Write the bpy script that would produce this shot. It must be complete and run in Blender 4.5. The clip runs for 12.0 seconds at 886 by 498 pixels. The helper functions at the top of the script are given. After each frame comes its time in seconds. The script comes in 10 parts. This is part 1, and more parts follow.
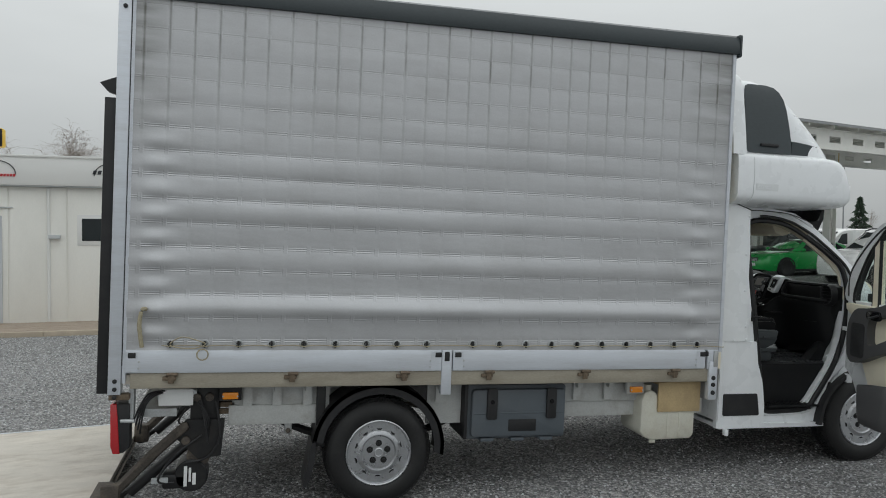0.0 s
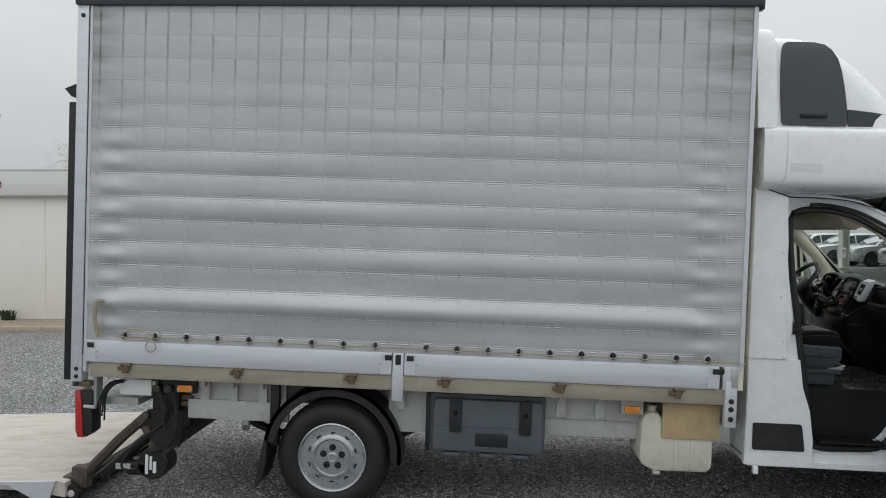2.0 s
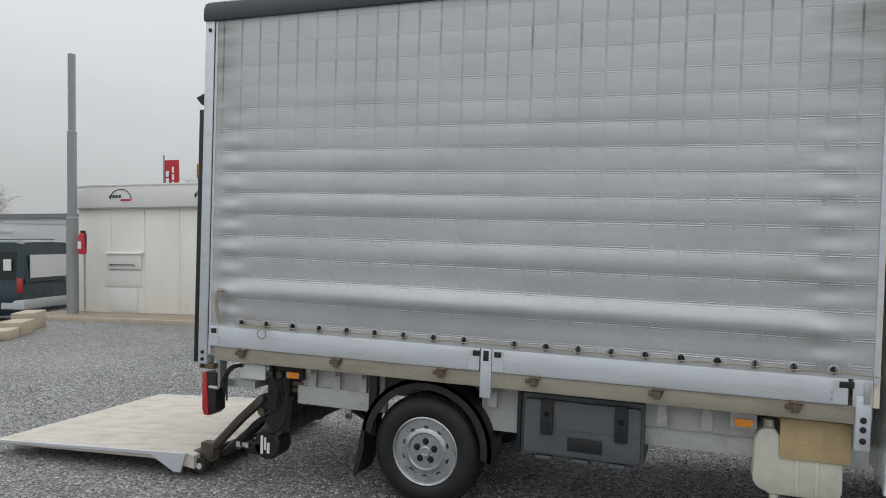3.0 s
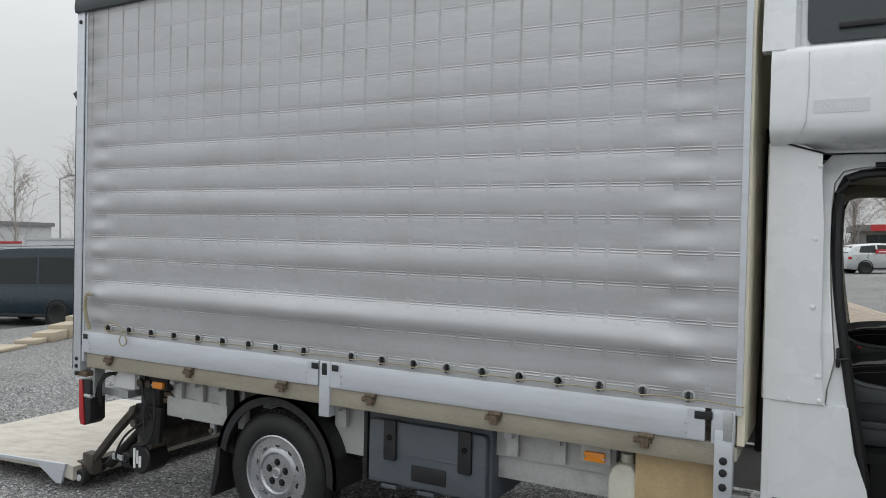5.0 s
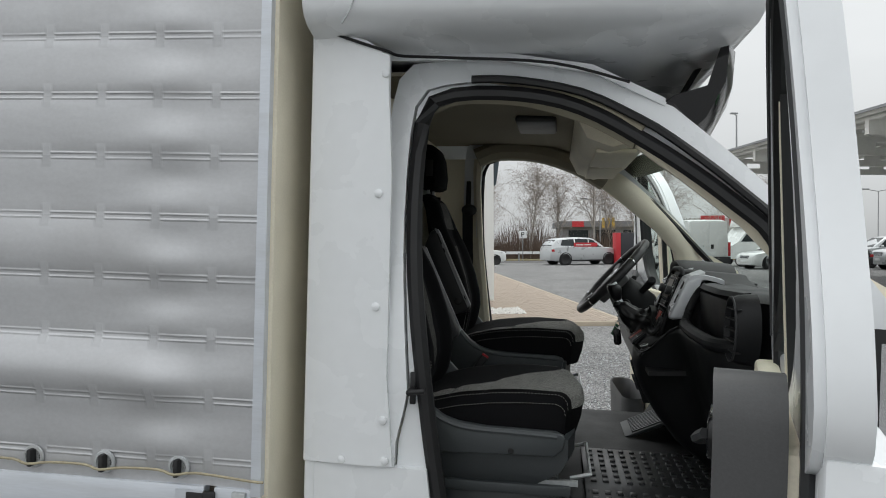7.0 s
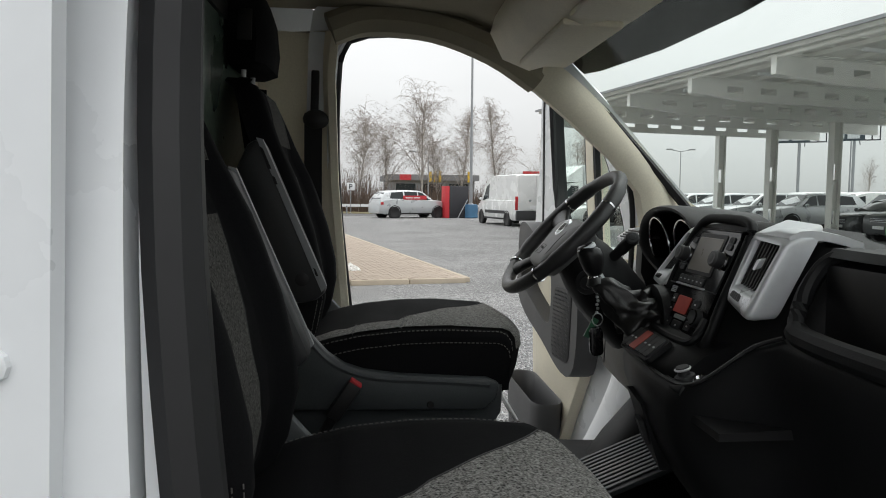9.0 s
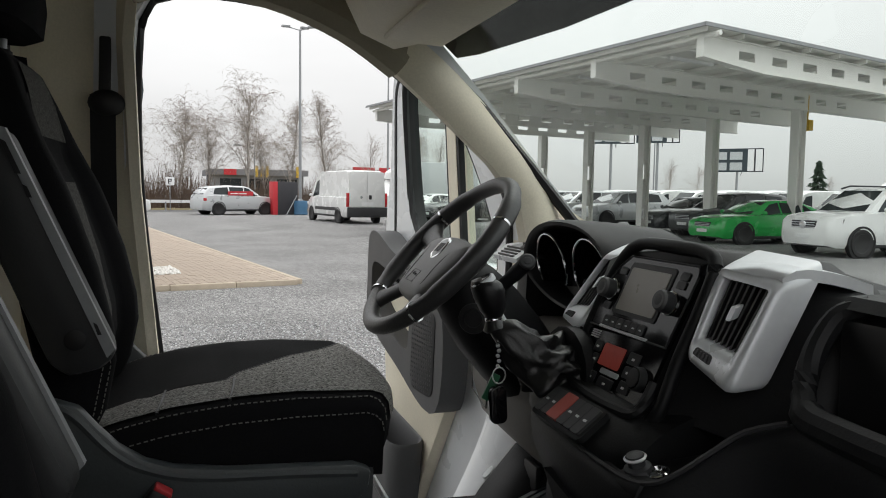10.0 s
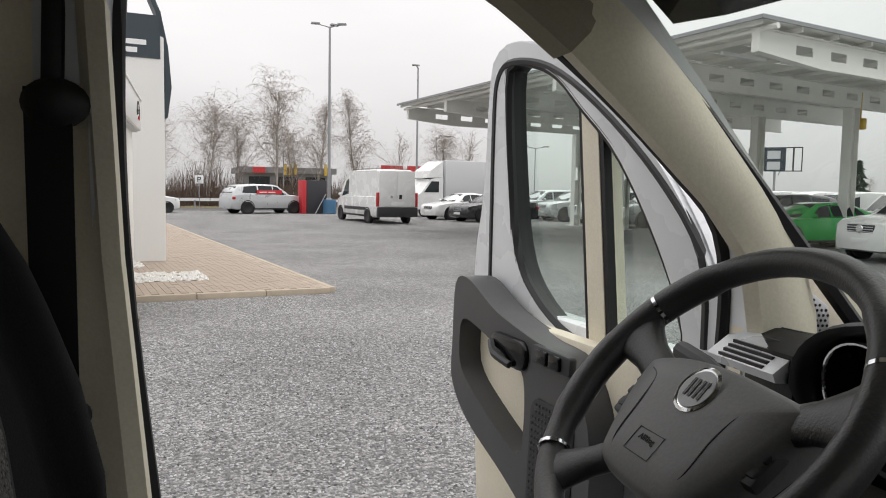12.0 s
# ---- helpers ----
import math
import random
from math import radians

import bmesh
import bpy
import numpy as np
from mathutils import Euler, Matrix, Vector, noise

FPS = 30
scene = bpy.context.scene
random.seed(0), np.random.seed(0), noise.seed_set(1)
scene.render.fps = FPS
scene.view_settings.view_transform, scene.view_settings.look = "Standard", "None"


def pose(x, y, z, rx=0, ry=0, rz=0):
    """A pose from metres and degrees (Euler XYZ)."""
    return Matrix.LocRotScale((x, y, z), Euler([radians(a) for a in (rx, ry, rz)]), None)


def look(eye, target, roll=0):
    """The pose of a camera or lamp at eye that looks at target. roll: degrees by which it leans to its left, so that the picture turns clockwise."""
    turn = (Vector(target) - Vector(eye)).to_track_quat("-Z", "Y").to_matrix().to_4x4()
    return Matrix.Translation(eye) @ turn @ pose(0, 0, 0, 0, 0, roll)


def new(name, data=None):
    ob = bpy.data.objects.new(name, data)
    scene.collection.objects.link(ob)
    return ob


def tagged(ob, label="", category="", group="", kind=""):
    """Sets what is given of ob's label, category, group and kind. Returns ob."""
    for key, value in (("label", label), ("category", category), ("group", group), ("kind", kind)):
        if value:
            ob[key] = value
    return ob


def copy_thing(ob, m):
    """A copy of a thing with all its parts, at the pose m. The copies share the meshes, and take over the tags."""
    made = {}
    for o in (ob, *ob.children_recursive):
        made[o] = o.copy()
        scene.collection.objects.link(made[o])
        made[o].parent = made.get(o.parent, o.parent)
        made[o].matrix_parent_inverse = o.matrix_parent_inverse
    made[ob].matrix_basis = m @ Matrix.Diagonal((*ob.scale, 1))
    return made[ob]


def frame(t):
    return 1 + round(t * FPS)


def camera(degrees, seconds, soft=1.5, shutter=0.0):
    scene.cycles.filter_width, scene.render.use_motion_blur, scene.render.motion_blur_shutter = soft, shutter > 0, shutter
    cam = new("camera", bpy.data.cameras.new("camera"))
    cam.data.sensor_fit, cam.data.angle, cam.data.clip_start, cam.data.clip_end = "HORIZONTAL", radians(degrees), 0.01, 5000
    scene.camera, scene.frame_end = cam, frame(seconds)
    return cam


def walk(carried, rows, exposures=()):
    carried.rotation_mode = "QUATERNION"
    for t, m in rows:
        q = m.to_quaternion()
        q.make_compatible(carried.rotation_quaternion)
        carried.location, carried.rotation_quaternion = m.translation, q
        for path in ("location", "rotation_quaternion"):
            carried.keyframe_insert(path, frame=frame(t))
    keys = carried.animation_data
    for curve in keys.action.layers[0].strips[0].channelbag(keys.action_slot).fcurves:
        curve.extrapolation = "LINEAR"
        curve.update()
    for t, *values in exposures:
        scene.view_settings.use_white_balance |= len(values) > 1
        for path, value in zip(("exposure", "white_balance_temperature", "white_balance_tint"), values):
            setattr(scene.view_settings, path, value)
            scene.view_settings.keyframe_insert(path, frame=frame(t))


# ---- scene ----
cam = camera(61.2, 12.0, 1.0)
PATH = [
    (0, (0.773, -4.924, 1.922), (1.274, -2.989, 1.855), 0.5),
    (0.5, (1.258, -4.805, 1.863), (1.629, -2.84, 1.808), 0.3),
    (1, (1.784, -4.821, 1.889), (1.985, -2.832, 1.833), 0.2),
    (1.5, (2.218, -4.771, 1.831), (2.241, -2.772, 1.787), 0.0),
    (2, (2.647, -4.719, 1.833), (2.528, -2.723, 1.786), 0.0),
    (2.5, (3.07, -4.634, 1.798), (2.678, -2.673, 1.76), 0.0),
    (2.7, (3.191, -4.578, 1.761), (2.678, -2.645, 1.733), 0.0),
    (4.3, (4.305, -3.755, 1.672), (3.308, -2.020, 1.660), -0.3),
    (4.5, (4.39, -3.632, 1.672), (3.403, -1.895, 1.662), -0.35),
    (4.7, (4.475, -3.51, 1.675), (3.50, -1.768, 1.667), -0.4),
    (5, (4.62, -3.31, 1.678), (3.665, -1.553, 1.675), -0.4),
    (5.5, (4.843, -2.867, 1.664), (3.954, -1.076, 1.654), -1.0),
    (6, (4.874, -2.479, 1.602), (4.204, -0.594, 1.611), -0.7),
    (6.5, (4.948, -2.073, 1.605), (4.477, -0.129, 1.583), -0.4),
    (7, (4.932, -1.713, 1.588), (4.628, 0.264, 1.566), -0.3),
    (7.2, (4.864, -1.574, 1.594), (4.669, 0.416, 1.544), 0.2),
    (8.8, (4.721, -0.476, 1.529), (4.721, 1.519, 1.387), 0.1),
    (9, (4.711, -0.358, 1.527), (4.869, 1.631, 1.381), 0.5),
    (9.5, (4.731, -0.126, 1.53), (5.163, 1.821, 1.381), 0.7),
    (10, (4.717, 0.068, 1.558), (5.317, 1.97, 1.406), 0.8),
    (10.5, (4.681, 0.255, 1.545), (5.34, 2.138, 1.393), 1.1),
    (11, (4.66, 0.439, 1.557), (5.326, 2.319, 1.402), 1.1),
    (11.5, (4.68, 0.685, 1.557), (5.286, 2.584, 1.397), 1.0),
    (12, (4.713, 0.84, 1.643), (5.246, 2.762, 1.484), 1.0),
]
EXPOSURES = [(0, -0.17, 6400, 3), (2.0, -0.02, 6420, 5), (4.5, 0.03, 6420, 5), (6.0, 0.22, 6440, 5), (7.0, 0.19, 6450, 5), (8.8, 0.46, 6540, 6),
             (9.5, 0.50, 6560, 6), (10.5, 0.50, 6680, 9), (12, 0.42, 6720, 10)]
walk(cam, [(t, look(eye, target, roll)) for t, eye, target, roll in PATH], EXPOSURES)

# ---- light ----
world = bpy.data.worlds.new("overcast_sky")
scene.world = world
world.use_nodes = True
wn, wl = world.node_tree.nodes, world.node_tree.links
wn.clear()
w_out = wn.new("ShaderNodeOutputWorld")
w_bg = wn.new("ShaderNodeBackground")
w_sky = wn.new("ShaderNodeTexSky")
w_sky.sky_type, w_sky.sun_disc = "NISHITA", False
w_sky.sun_elevation, w_sky.sun_rotation = radians(38), radians(200)
w_grey = wn.new("ShaderNodeHueSaturation")
w_grey.inputs["Saturation"].default_value = 0.12
w_grey.inputs["Value"].default_value = 0.10
w_co = wn.new("ShaderNodeTexCoord")
w_sep = wn.new("ShaderNodeSeparateXYZ")
w_up = wn.new("ShaderNodeMapRange")
w_up.inputs[1].default_value, w_up.inputs[2].default_value = 0.0, 1.0
w_up.inputs[3].default_value, w_up.inputs[4].default_value = 0.46, 1.64
w_map = wn.new("ShaderNodeMapping")
w_map.inputs["Scale"].default_value = (1.0, 1.0, 3.2)
w_noise = wn.new("ShaderNodeTexNoise")
w_noise.inputs["Scale"].default_value, w_noise.inputs["Detail"].default_value = 1.6, 5.0
w_cl = wn.new("ShaderNodeMapRange")
w_cl.inputs[1].default_value, w_cl.inputs[2].default_value = 0.3, 0.72
w_cl.inputs[3].default_value, w_cl.inputs[4].default_value = 0.90, 1.10
w_mul = wn.new("ShaderNodeMath"); w_mul.operation = "MULTIPLY"
w_tint = wn.new("ShaderNodeMix"); w_tint.data_type, w_tint.blend_type = "RGBA", "MULTIPLY"
w_tint.inputs["Factor"].default_value = 1.0
w_tint.inputs["B"].default_value = (0.985, 0.980, 1.012, 1)
w_mix = wn.new("ShaderNodeMix"); w_mix.data_type = "RGBA"
w_mix.inputs["Factor"].default_value = 0.9
wl.new(w_co.outputs["Generated"], w_sep.inputs[0])
wl.new(w_sep.outputs[2], w_up.inputs[0])
wl.new(w_co.outputs["Generated"], w_map.inputs[0])
wl.new(w_map.outputs[0], w_noise.inputs["Vector"])
wl.new(w_noise.outputs[0], w_cl.inputs[0])
wl.new(w_up.outputs[0], w_mul.inputs[0])
wl.new(w_cl.outputs[0], w_mul.inputs[1])
wl.new(w_mul.outputs[0], w_tint.inputs["A"])
wl.new(w_sky.outputs[0], w_grey.inputs["Color"])
wl.new(w_grey.outputs[0], w_mix.inputs["A"])
wl.new(w_tint.outputs["Result"], w_mix.inputs["B"])
wl.new(w_mix.outputs["Result"], w_bg.inputs["Color"])
w_bg.inputs["Strength"].default_value = 1.0
wl.new(w_bg.outputs[0], w_out.inputs[0])

sun_data = bpy.data.lights.new("sun", "SUN")
sun_data.energy, sun_data.angle, sun_data.color = 0.5, radians(40), (1.0, 0.97, 0.93)
sun = new("sun", sun_data)
sun.matrix_world = look((6, 12, 26), (0, 0, 0))


# ---- materials ----
def mat(name, color, rough=0.5, metal=0.0, vary=0.12, scale=6.0, fine=90.0, bump=0.0, bump_scale=None,
        dirt=None, dirt_amount=0.0, dirt_scale=2.0, coat=0.0, spec=0.5, rand=0.0, stretch=(1, 1, 1)):
    m = bpy.data.materials.new(name)
    m.use_nodes = True
    n, l = m.node_tree.nodes, m.node_tree.links
    b = n["Principled BSDF"]
    co = n.new("ShaderNodeTexCoord")
    mp = n.new("ShaderNodeMapping")
    mp.inputs["Scale"].default_value = stretch
    l.new(co.outputs["Object"], mp.inputs[0])
    n1 = n.new("ShaderNodeTexNoise")
    n1.inputs["Scale"].default_value, n1.inputs["Detail"].default_value = scale, 6
    n2 = n.new("ShaderNodeTexNoise")
    n2.inputs["Scale"].default_value, n2.inputs["Detail"].default_value = fine, 3
    l.new(mp.outputs[0], n1.inputs["Vector"])
    l.new(mp.outputs[0], n2.inputs["Vector"])
    add = n.new("ShaderNodeMath"); add.operation = "ADD"
    l.new(n1.outputs[0], add.inputs[0]); l.new(n2.outputs[0], add.inputs[1])
    rng = n.new("ShaderNodeMapRange")
    rng.inputs[1].default_value, rng.inputs[2].default_value = 0.7, 1.3
    rng.inputs[3].default_value, rng.inputs[4].default_value = 1 - vary, 1 + vary
    l.new(add.outputs[0], rng.inputs[0])
    last = rng.outputs[0]
    if rand:
        oi = n.new("ShaderNodeObjectInfo")
        r2 = n.new("ShaderNodeMapRange")
        r2.inputs[3].default_value, r2.inputs[4].default_value = 1 - rand, 1 + rand
        l.new(oi.outputs["Random"], r2.inputs[0])
        mu = n.new("ShaderNodeMath"); mu.operation = "MULTIPLY"
        l.new(last, mu.inputs[0]); l.new(r2.outputs[0], mu.inputs[1])
        last = mu.outputs[0]
    mul = n.new("ShaderNodeMix"); mul.data_type, mul.blend_type = "RGBA", "MULTIPLY"
    mul.inputs["Factor"].default_value = 1.0
    mul.inputs["A"].default_value = (*color, 1)
    l.new(last, mul.inputs["B"])
    col = mul.outputs["Result"]
    if dirt:
        n3 = n.new("ShaderNodeTexNoise")
        n3.inputs["Scale"].default_value, n3.inputs["Detail"].default_value = dirt_scale, 8
        n3.inputs["Roughness"].default_value = 0.65
        l.new(mp.outputs[0], n3.inputs["Vector"])
        r3 = n.new("ShaderNodeMapRange")
        r3.inputs[1].default_value, r3.inputs[2].default_value = 0.48, 0.72
        r3.inputs[3].default_value, r3.inputs[4].default_value = 0.0, dirt_amount
        l.new(n3.outputs[0], r3.inputs[0])
        dm = n.new("ShaderNodeMix"); dm.data_type = "RGBA"
        l.new(r3.outputs[0], dm.inputs["Factor"])
        l.new(col, dm.inputs["A"])
        dm.inputs["B"].default_value = (*dirt, 1)
        col = dm.outputs["Result"]
    l.new(col, b.inputs["Base Color"])
    b.inputs["Metallic"].default_value = metal
    b.inputs["Specular IOR Level"].default_value = spec
    b.inputs["Coat Weight"].default_value = coat
    b.inputs["Coat Roughness"].default_value = 0.06
    rr = n.new("ShaderNodeMapRange")
    rr.inputs[1].default_value, rr.inputs[2].default_value = 0.3, 0.7
    rr.inputs[3].default_value, rr.inputs[4].default_value = max(rough - 0.06, 0.02), min(rough + 0.08, 1)
    l.new(n1.outputs[0], rr.inputs[0])
    l.new(rr.outputs[0], b.inputs["Roughness"])
    if bump:
        bp = n.new("ShaderNodeBump")
        bp.inputs["Strength"].default_value = 1.0
        bp.inputs["Distance"].default_value = bump
        if bump_scale:
            n4 = n.new("ShaderNodeTexNoise")
            n4.inputs["Scale"].default_value, n4.inputs["Detail"].default_value = bump_scale, 4
            l.new(mp.outputs[0], n4.inputs["Vector"])
            l.new(n4.outputs[0], bp.inputs["Height"])
        else:
            l.new(n2.outputs[0], bp.inputs["Height"])
        l.new(bp.outputs[0], b.inputs["Normal"])
    return m


def glow(name, color, strength):
    m = mat(name, color, 0.4)
    b = m.node_tree.nodes["Principled BSDF"]
    b.inputs["Emission Color"].default_value = (*color, 1)
    b.inputs["Emission Strength"].default_value = strength
    return m


def glass(name, tint=(0.9, 0.95, 0.93), mirror=0.05):
    m = bpy.data.materials.new(name)
    m.use_nodes = True
    n, l = m.node_tree.nodes, m.node_tree.links
    n.clear()
    out = n.new("ShaderNodeOutputMaterial")
    tr = n.new("ShaderNodeBsdfTransparent")
    tr.inputs[0].default_value = (*tint, 1)
    gl = n.new("ShaderNodeBsdfGlossy")
    gl.inputs["Roughness"].default_value = 0.02
    mx = n.new("ShaderNodeMixShader")
    mx.inputs[0].default_value = mirror
    l.new(tr.outputs[0], mx.inputs[1])
    l.new(gl.outputs[0], mx.inputs[2])
    l.new(mx.outputs[0], out.inputs[0])
    return m


M = {
    "white_paint": mat("white_paint", (0.78, 0.80, 0.82), 0.28, vary=0.02, coat=0.4, dirt=(0.5, 0.49, 0.47), dirt_amount=0.05, bump=0.0001, fine=25),
    "alu": mat("aluminium_profile", (0.62, 0.65, 0.70), 0.38, 0.35, vary=0.05, dirt=(0.35, 0.34, 0.32), dirt_amount=0.25, dirt_scale=5, stretch=(0.3, 1, 3)),
    "galv": mat("galvanised_steel", (0.50, 0.52, 0.53), 0.45, 0.5, vary=0.15, scale=14, dirt=(0.25, 0.20, 0.15), dirt_amount=0.35),
    "beam": mat("weathered_beam", (0.34, 0.31, 0.25), 0.6, 0.1, vary=0.15, scale=5, dirt=(0.18, 0.15, 0.11), dirt_amount=0.55, dirt_scale=4, stretch=(0.5, 1, 2)),
    "frame_grey": mat("grey_chassis_paint", (0.50, 0.51, 0.50), 0.5, 0.0, vary=0.10, dirt=(0.22, 0.19, 0.16), dirt_amount=0.55, dirt_scale=6),
    "black_steel": mat("black_steel", (0.008, 0.008, 0.009), 0.45, 0.0, vary=0.25, dirt=(0.05, 0.043, 0.035), dirt_amount=0.35, dirt_scale=9),
    "rust_steel": mat("rusty_steel", (0.065, 0.055, 0.047), 0.7, 0.2, vary=0.35, scale=18, dirt=(0.20, 0.17, 0.13), dirt_amount=0.7, dirt_scale=10, bump=0.001),
    "rust_hinge": mat("rusted_hinge", (0.15, 0.115, 0.08), 0.7, 0.3, vary=0.4, scale=40, bump=0.0008),
    "black_plastic": mat("black_plastic", (0.012, 0.012, 0.0135), 0.55, vary=0.15, dirt=(0.06, 0.057, 0.054), dirt_amount=0.25, dirt_scale=8, bump=0.0003, fine=220),
    "rubber": mat("tyre_rubber", (0.009, 0.009, 0.0095), 0.6, vary=0.25, dirt=(0.05, 0.048, 0.044), dirt_amount=0.22, dirt_scale=9, bump=0.0006, fine=160),
    "rail_dark": mat("dark_grey_rail", (0.035, 0.045, 0.05), 0.4, vary=0.12, stretch=(0.4, 1, 1)),
    "silver": mat("silver_wheel_paint", (0.46, 0.47, 0.49), 0.30, 0.75, vary=0.08, scale=20, dirt=(0.24, 0.22, 0.2), dirt_amount=0.4, dirt_scale=12),
    "toolbox": mat("grey_toolbox_plastic", (0.085, 0.10, 0.115), 0.5, vary=0.10, dirt=(0.2, 0.19, 0.18), dirt_amount=0.2, bump=0.0004, fine=180),
    "amber": mat("amber_lens", (0.85, 0.28, 0.01), 0.2, vary=0.05, coat=0.5),
    "red_lens": mat("red_lens", (0.42, 0.015, 0.02), 0.2, vary=0.06, coat=0.6),
    "tank": mat("milky_tank_plastic", (0.62, 0.61, 0.53), 0.45, vary=0.08, dirt=(0.35, 0.28, 0.19), dirt_amount=0.4, dirt_scale=5),
    "tan": mat("tan_board", (0.50, 0.38, 0.21), 0.7, vary=0.10, scale=9, dirt=(0.3, 0.22, 0.13), dirt_amount=0.4, dirt_scale=6),
    "plywood": mat("worn_platform_sheet", (0.52, 0.485, 0.43), 0.65, 0.0, vary=0.15, scale=4, dirt=(0.27, 0.22, 0.17), dirt_amount=0.55, dirt_scale=3.5, stretch=(1, 3, 1)),
    "fabric": mat("dark_seat_fabric", (0.0065, 0.0065, 0.0075), 0.9, vary=0.3, fine=400, bump=0.0004, spec=0.12),
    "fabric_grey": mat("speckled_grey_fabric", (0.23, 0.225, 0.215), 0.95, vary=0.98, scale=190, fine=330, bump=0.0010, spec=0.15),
    "dash": mat("black_dash_plastic", (0.0085, 0.009, 0.010), 0.52, spec=0.28, vary=0.15, fine=300, bump=0.0003, dirt=(0.018, 0.018, 0.0175), dirt_amount=0.3, dirt_scale=7),
    "pad_grey": mat("grey_airbag_plastic", (0.17, 0.17, 0.172), 0.5, vary=0.08, fine=260, bump=0.0002),
    # the cushions' speckled cloth again, with the backrests' shade put into its colour
    "fabric_grey_shaded": mat("speckled_grey_fabric_shaded", (0.085, 0.083, 0.079), 0.95, vary=0.9, scale=260, fine=420, bump=0.0008, spec=0.15),
    "arm_grey": mat("grey_door_plastic", (0.068, 0.068, 0.070), 0.5, vary=0.08, fine=260, bump=0.0002),
    "seat_shell": mat("seat_shell_plastic", (0.055, 0.062, 0.066), 0.45, vary=0.10, fine=260, bump=0.0002),
    "knee_grey": mat("warm_grey_plastic", (0.13, 0.12, 0.105), 0.55, vary=0.08, fine=260, bump=0.0002),
    "trim_grey": mat("dark_grey_trim", (0.026, 0.027, 0.029), 0.5, vary=0.08, fine=260, bump=0.0002),
    "trim_silver": mat("satin_silver_trim", (0.64, 0.66, 0.68), 0.32, 0.25, vary=0.04),
    "gloss_black": mat("gloss_black_panel", (0.005, 0.005, 0.006), 0.10, vary=0.05, coat=0.0, spec=0.32),
    "beige": mat("beige_trim", (0.83, 0.77, 0.62), 0.6, vary=0.06, fine=200, bump=0.0003, dirt=(0.3, 0.26, 0.2), dirt_amount=0.15),
    "gaiter": mat("soft_black_leather", (0.012, 0.012, 0.0125), 0.34, vary=0.2, fine=320, bump=0.0004),
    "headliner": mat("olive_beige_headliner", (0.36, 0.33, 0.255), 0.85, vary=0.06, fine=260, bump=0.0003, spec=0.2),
    "knob_black": mat("black_knob_leather", (0.009, 0.009, 0.010), 0.34, vary=0.1, fine=320, bump=0.0004, spec=0.4),
    "rear_glass": mat("tinted_rear_glass", (0.085, 0.115, 0.088), 0.30, vary=0.45, scale=6, spec=0.6),
    "leather": mat("black_leather", (0.040, 0.040, 0.041), 0.40, vary=0.15, fine=320, bump=0.0005),
    "chrome": mat("chrome", (0.75, 0.76, 0.78), 0.12, 1.0, vary=0.02),
    "red_orange": glow("red_lit_display", (0.36, 0.055, 0.04), 0.07),
    "screen": mat("matt_grey_screen", (0.30, 0.275, 0.235), 0.3, vary=0.03),
    "mark_white": mat("white_print", (0.75, 0.76, 0.76), 0.5, vary=0.03),
    "mark_grey": mat("pale_grey_print", (0.52, 0.54, 0.55), 0.5, vary=0.03),
    "badge_grey": mat("badge_grey", (0.66, 0.68, 0.69), 0.4, vary=0.03),
    "mark_black": mat("black_print", (0.03, 0.03, 0.035), 0.5, vary=0.05),
    "mark_red": mat("red_print", (0.50, 0.02, 0.03), 0.5, vary=0.05),
    "hazard_red": mat("faded_red_switch", (0.34, 0.075, 0.06), 0.4, vary=0.06),
    "key_green": mat("dark_green_tag", (0.02, 0.10, 0.05), 0.3, vary=0.1),
    "arm_strip": mat("grey_armrest_strip", (0.26, 0.27, 0.28), 0.45, vary=0.06),
    "mat_rubber": mat("black_mat_rubber", (0.034, 0.036, 0.038), 0.32, vary=0.12, fine=200, bump=0.0003),
    "stitch": mat("grey_thread", (0.17, 0.165, 0.155), 0.8, vary=0.1),
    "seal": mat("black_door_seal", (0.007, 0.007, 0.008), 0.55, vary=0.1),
    "brass": mat("tarnished_eyelet", (0.30, 0.25, 0.17), 0.4, 0.7, vary=0.2, scale=40),
    "rope": mat("yellowed_cord", (0.36, 0.32, 0.22), 0.8, vary=0.2, scale=60),
    "glass": glass("clear_glass", (0.91, 0.965, 0.94), 0.06),
    "glass_tint": glass("tinted_glass", (0.35, 0.42, 0.42), 0.10),
    "glass_dark": mat("dark_vehicle_glass", (0.022, 0.028, 0.03), 0.08, vary=0.1, spec=0.35),
}


# ---- mesh helpers ----
def part(name, bm, material, parent=None, label="", smooth=0.6):
    """Links a bmesh as one mesh object, under a thing or a part."""
    bmesh.ops.recalc_face_normals(bm, faces=bm.faces)
    for f in bm.faces:
        f.smooth = True
    for e in bm.edges:
        if len(e.link_faces) != 2 or e.calc_face_angle(0) > smooth:
            e.smooth = False
    me = bpy.data.meshes.new(name)
    bm.to_mesh(me)
    bm.free()
    me.materials.append(M[material] if isinstance(material, str) else material)
    ob = new(name, me)
    if parent:
        ob.parent = parent
    if label:
        ob["label"] = label
    return ob


def thing(name, m, label, category, group=""):
    ob = new(name)
    ob.matrix_world = m
    ob.empty_display_size = 0.2
    return tagged(ob, label, category, group)


def mesh(*fills):
    bm = bmesh.new()
    for f in fills:
        f(bm)
    return bm


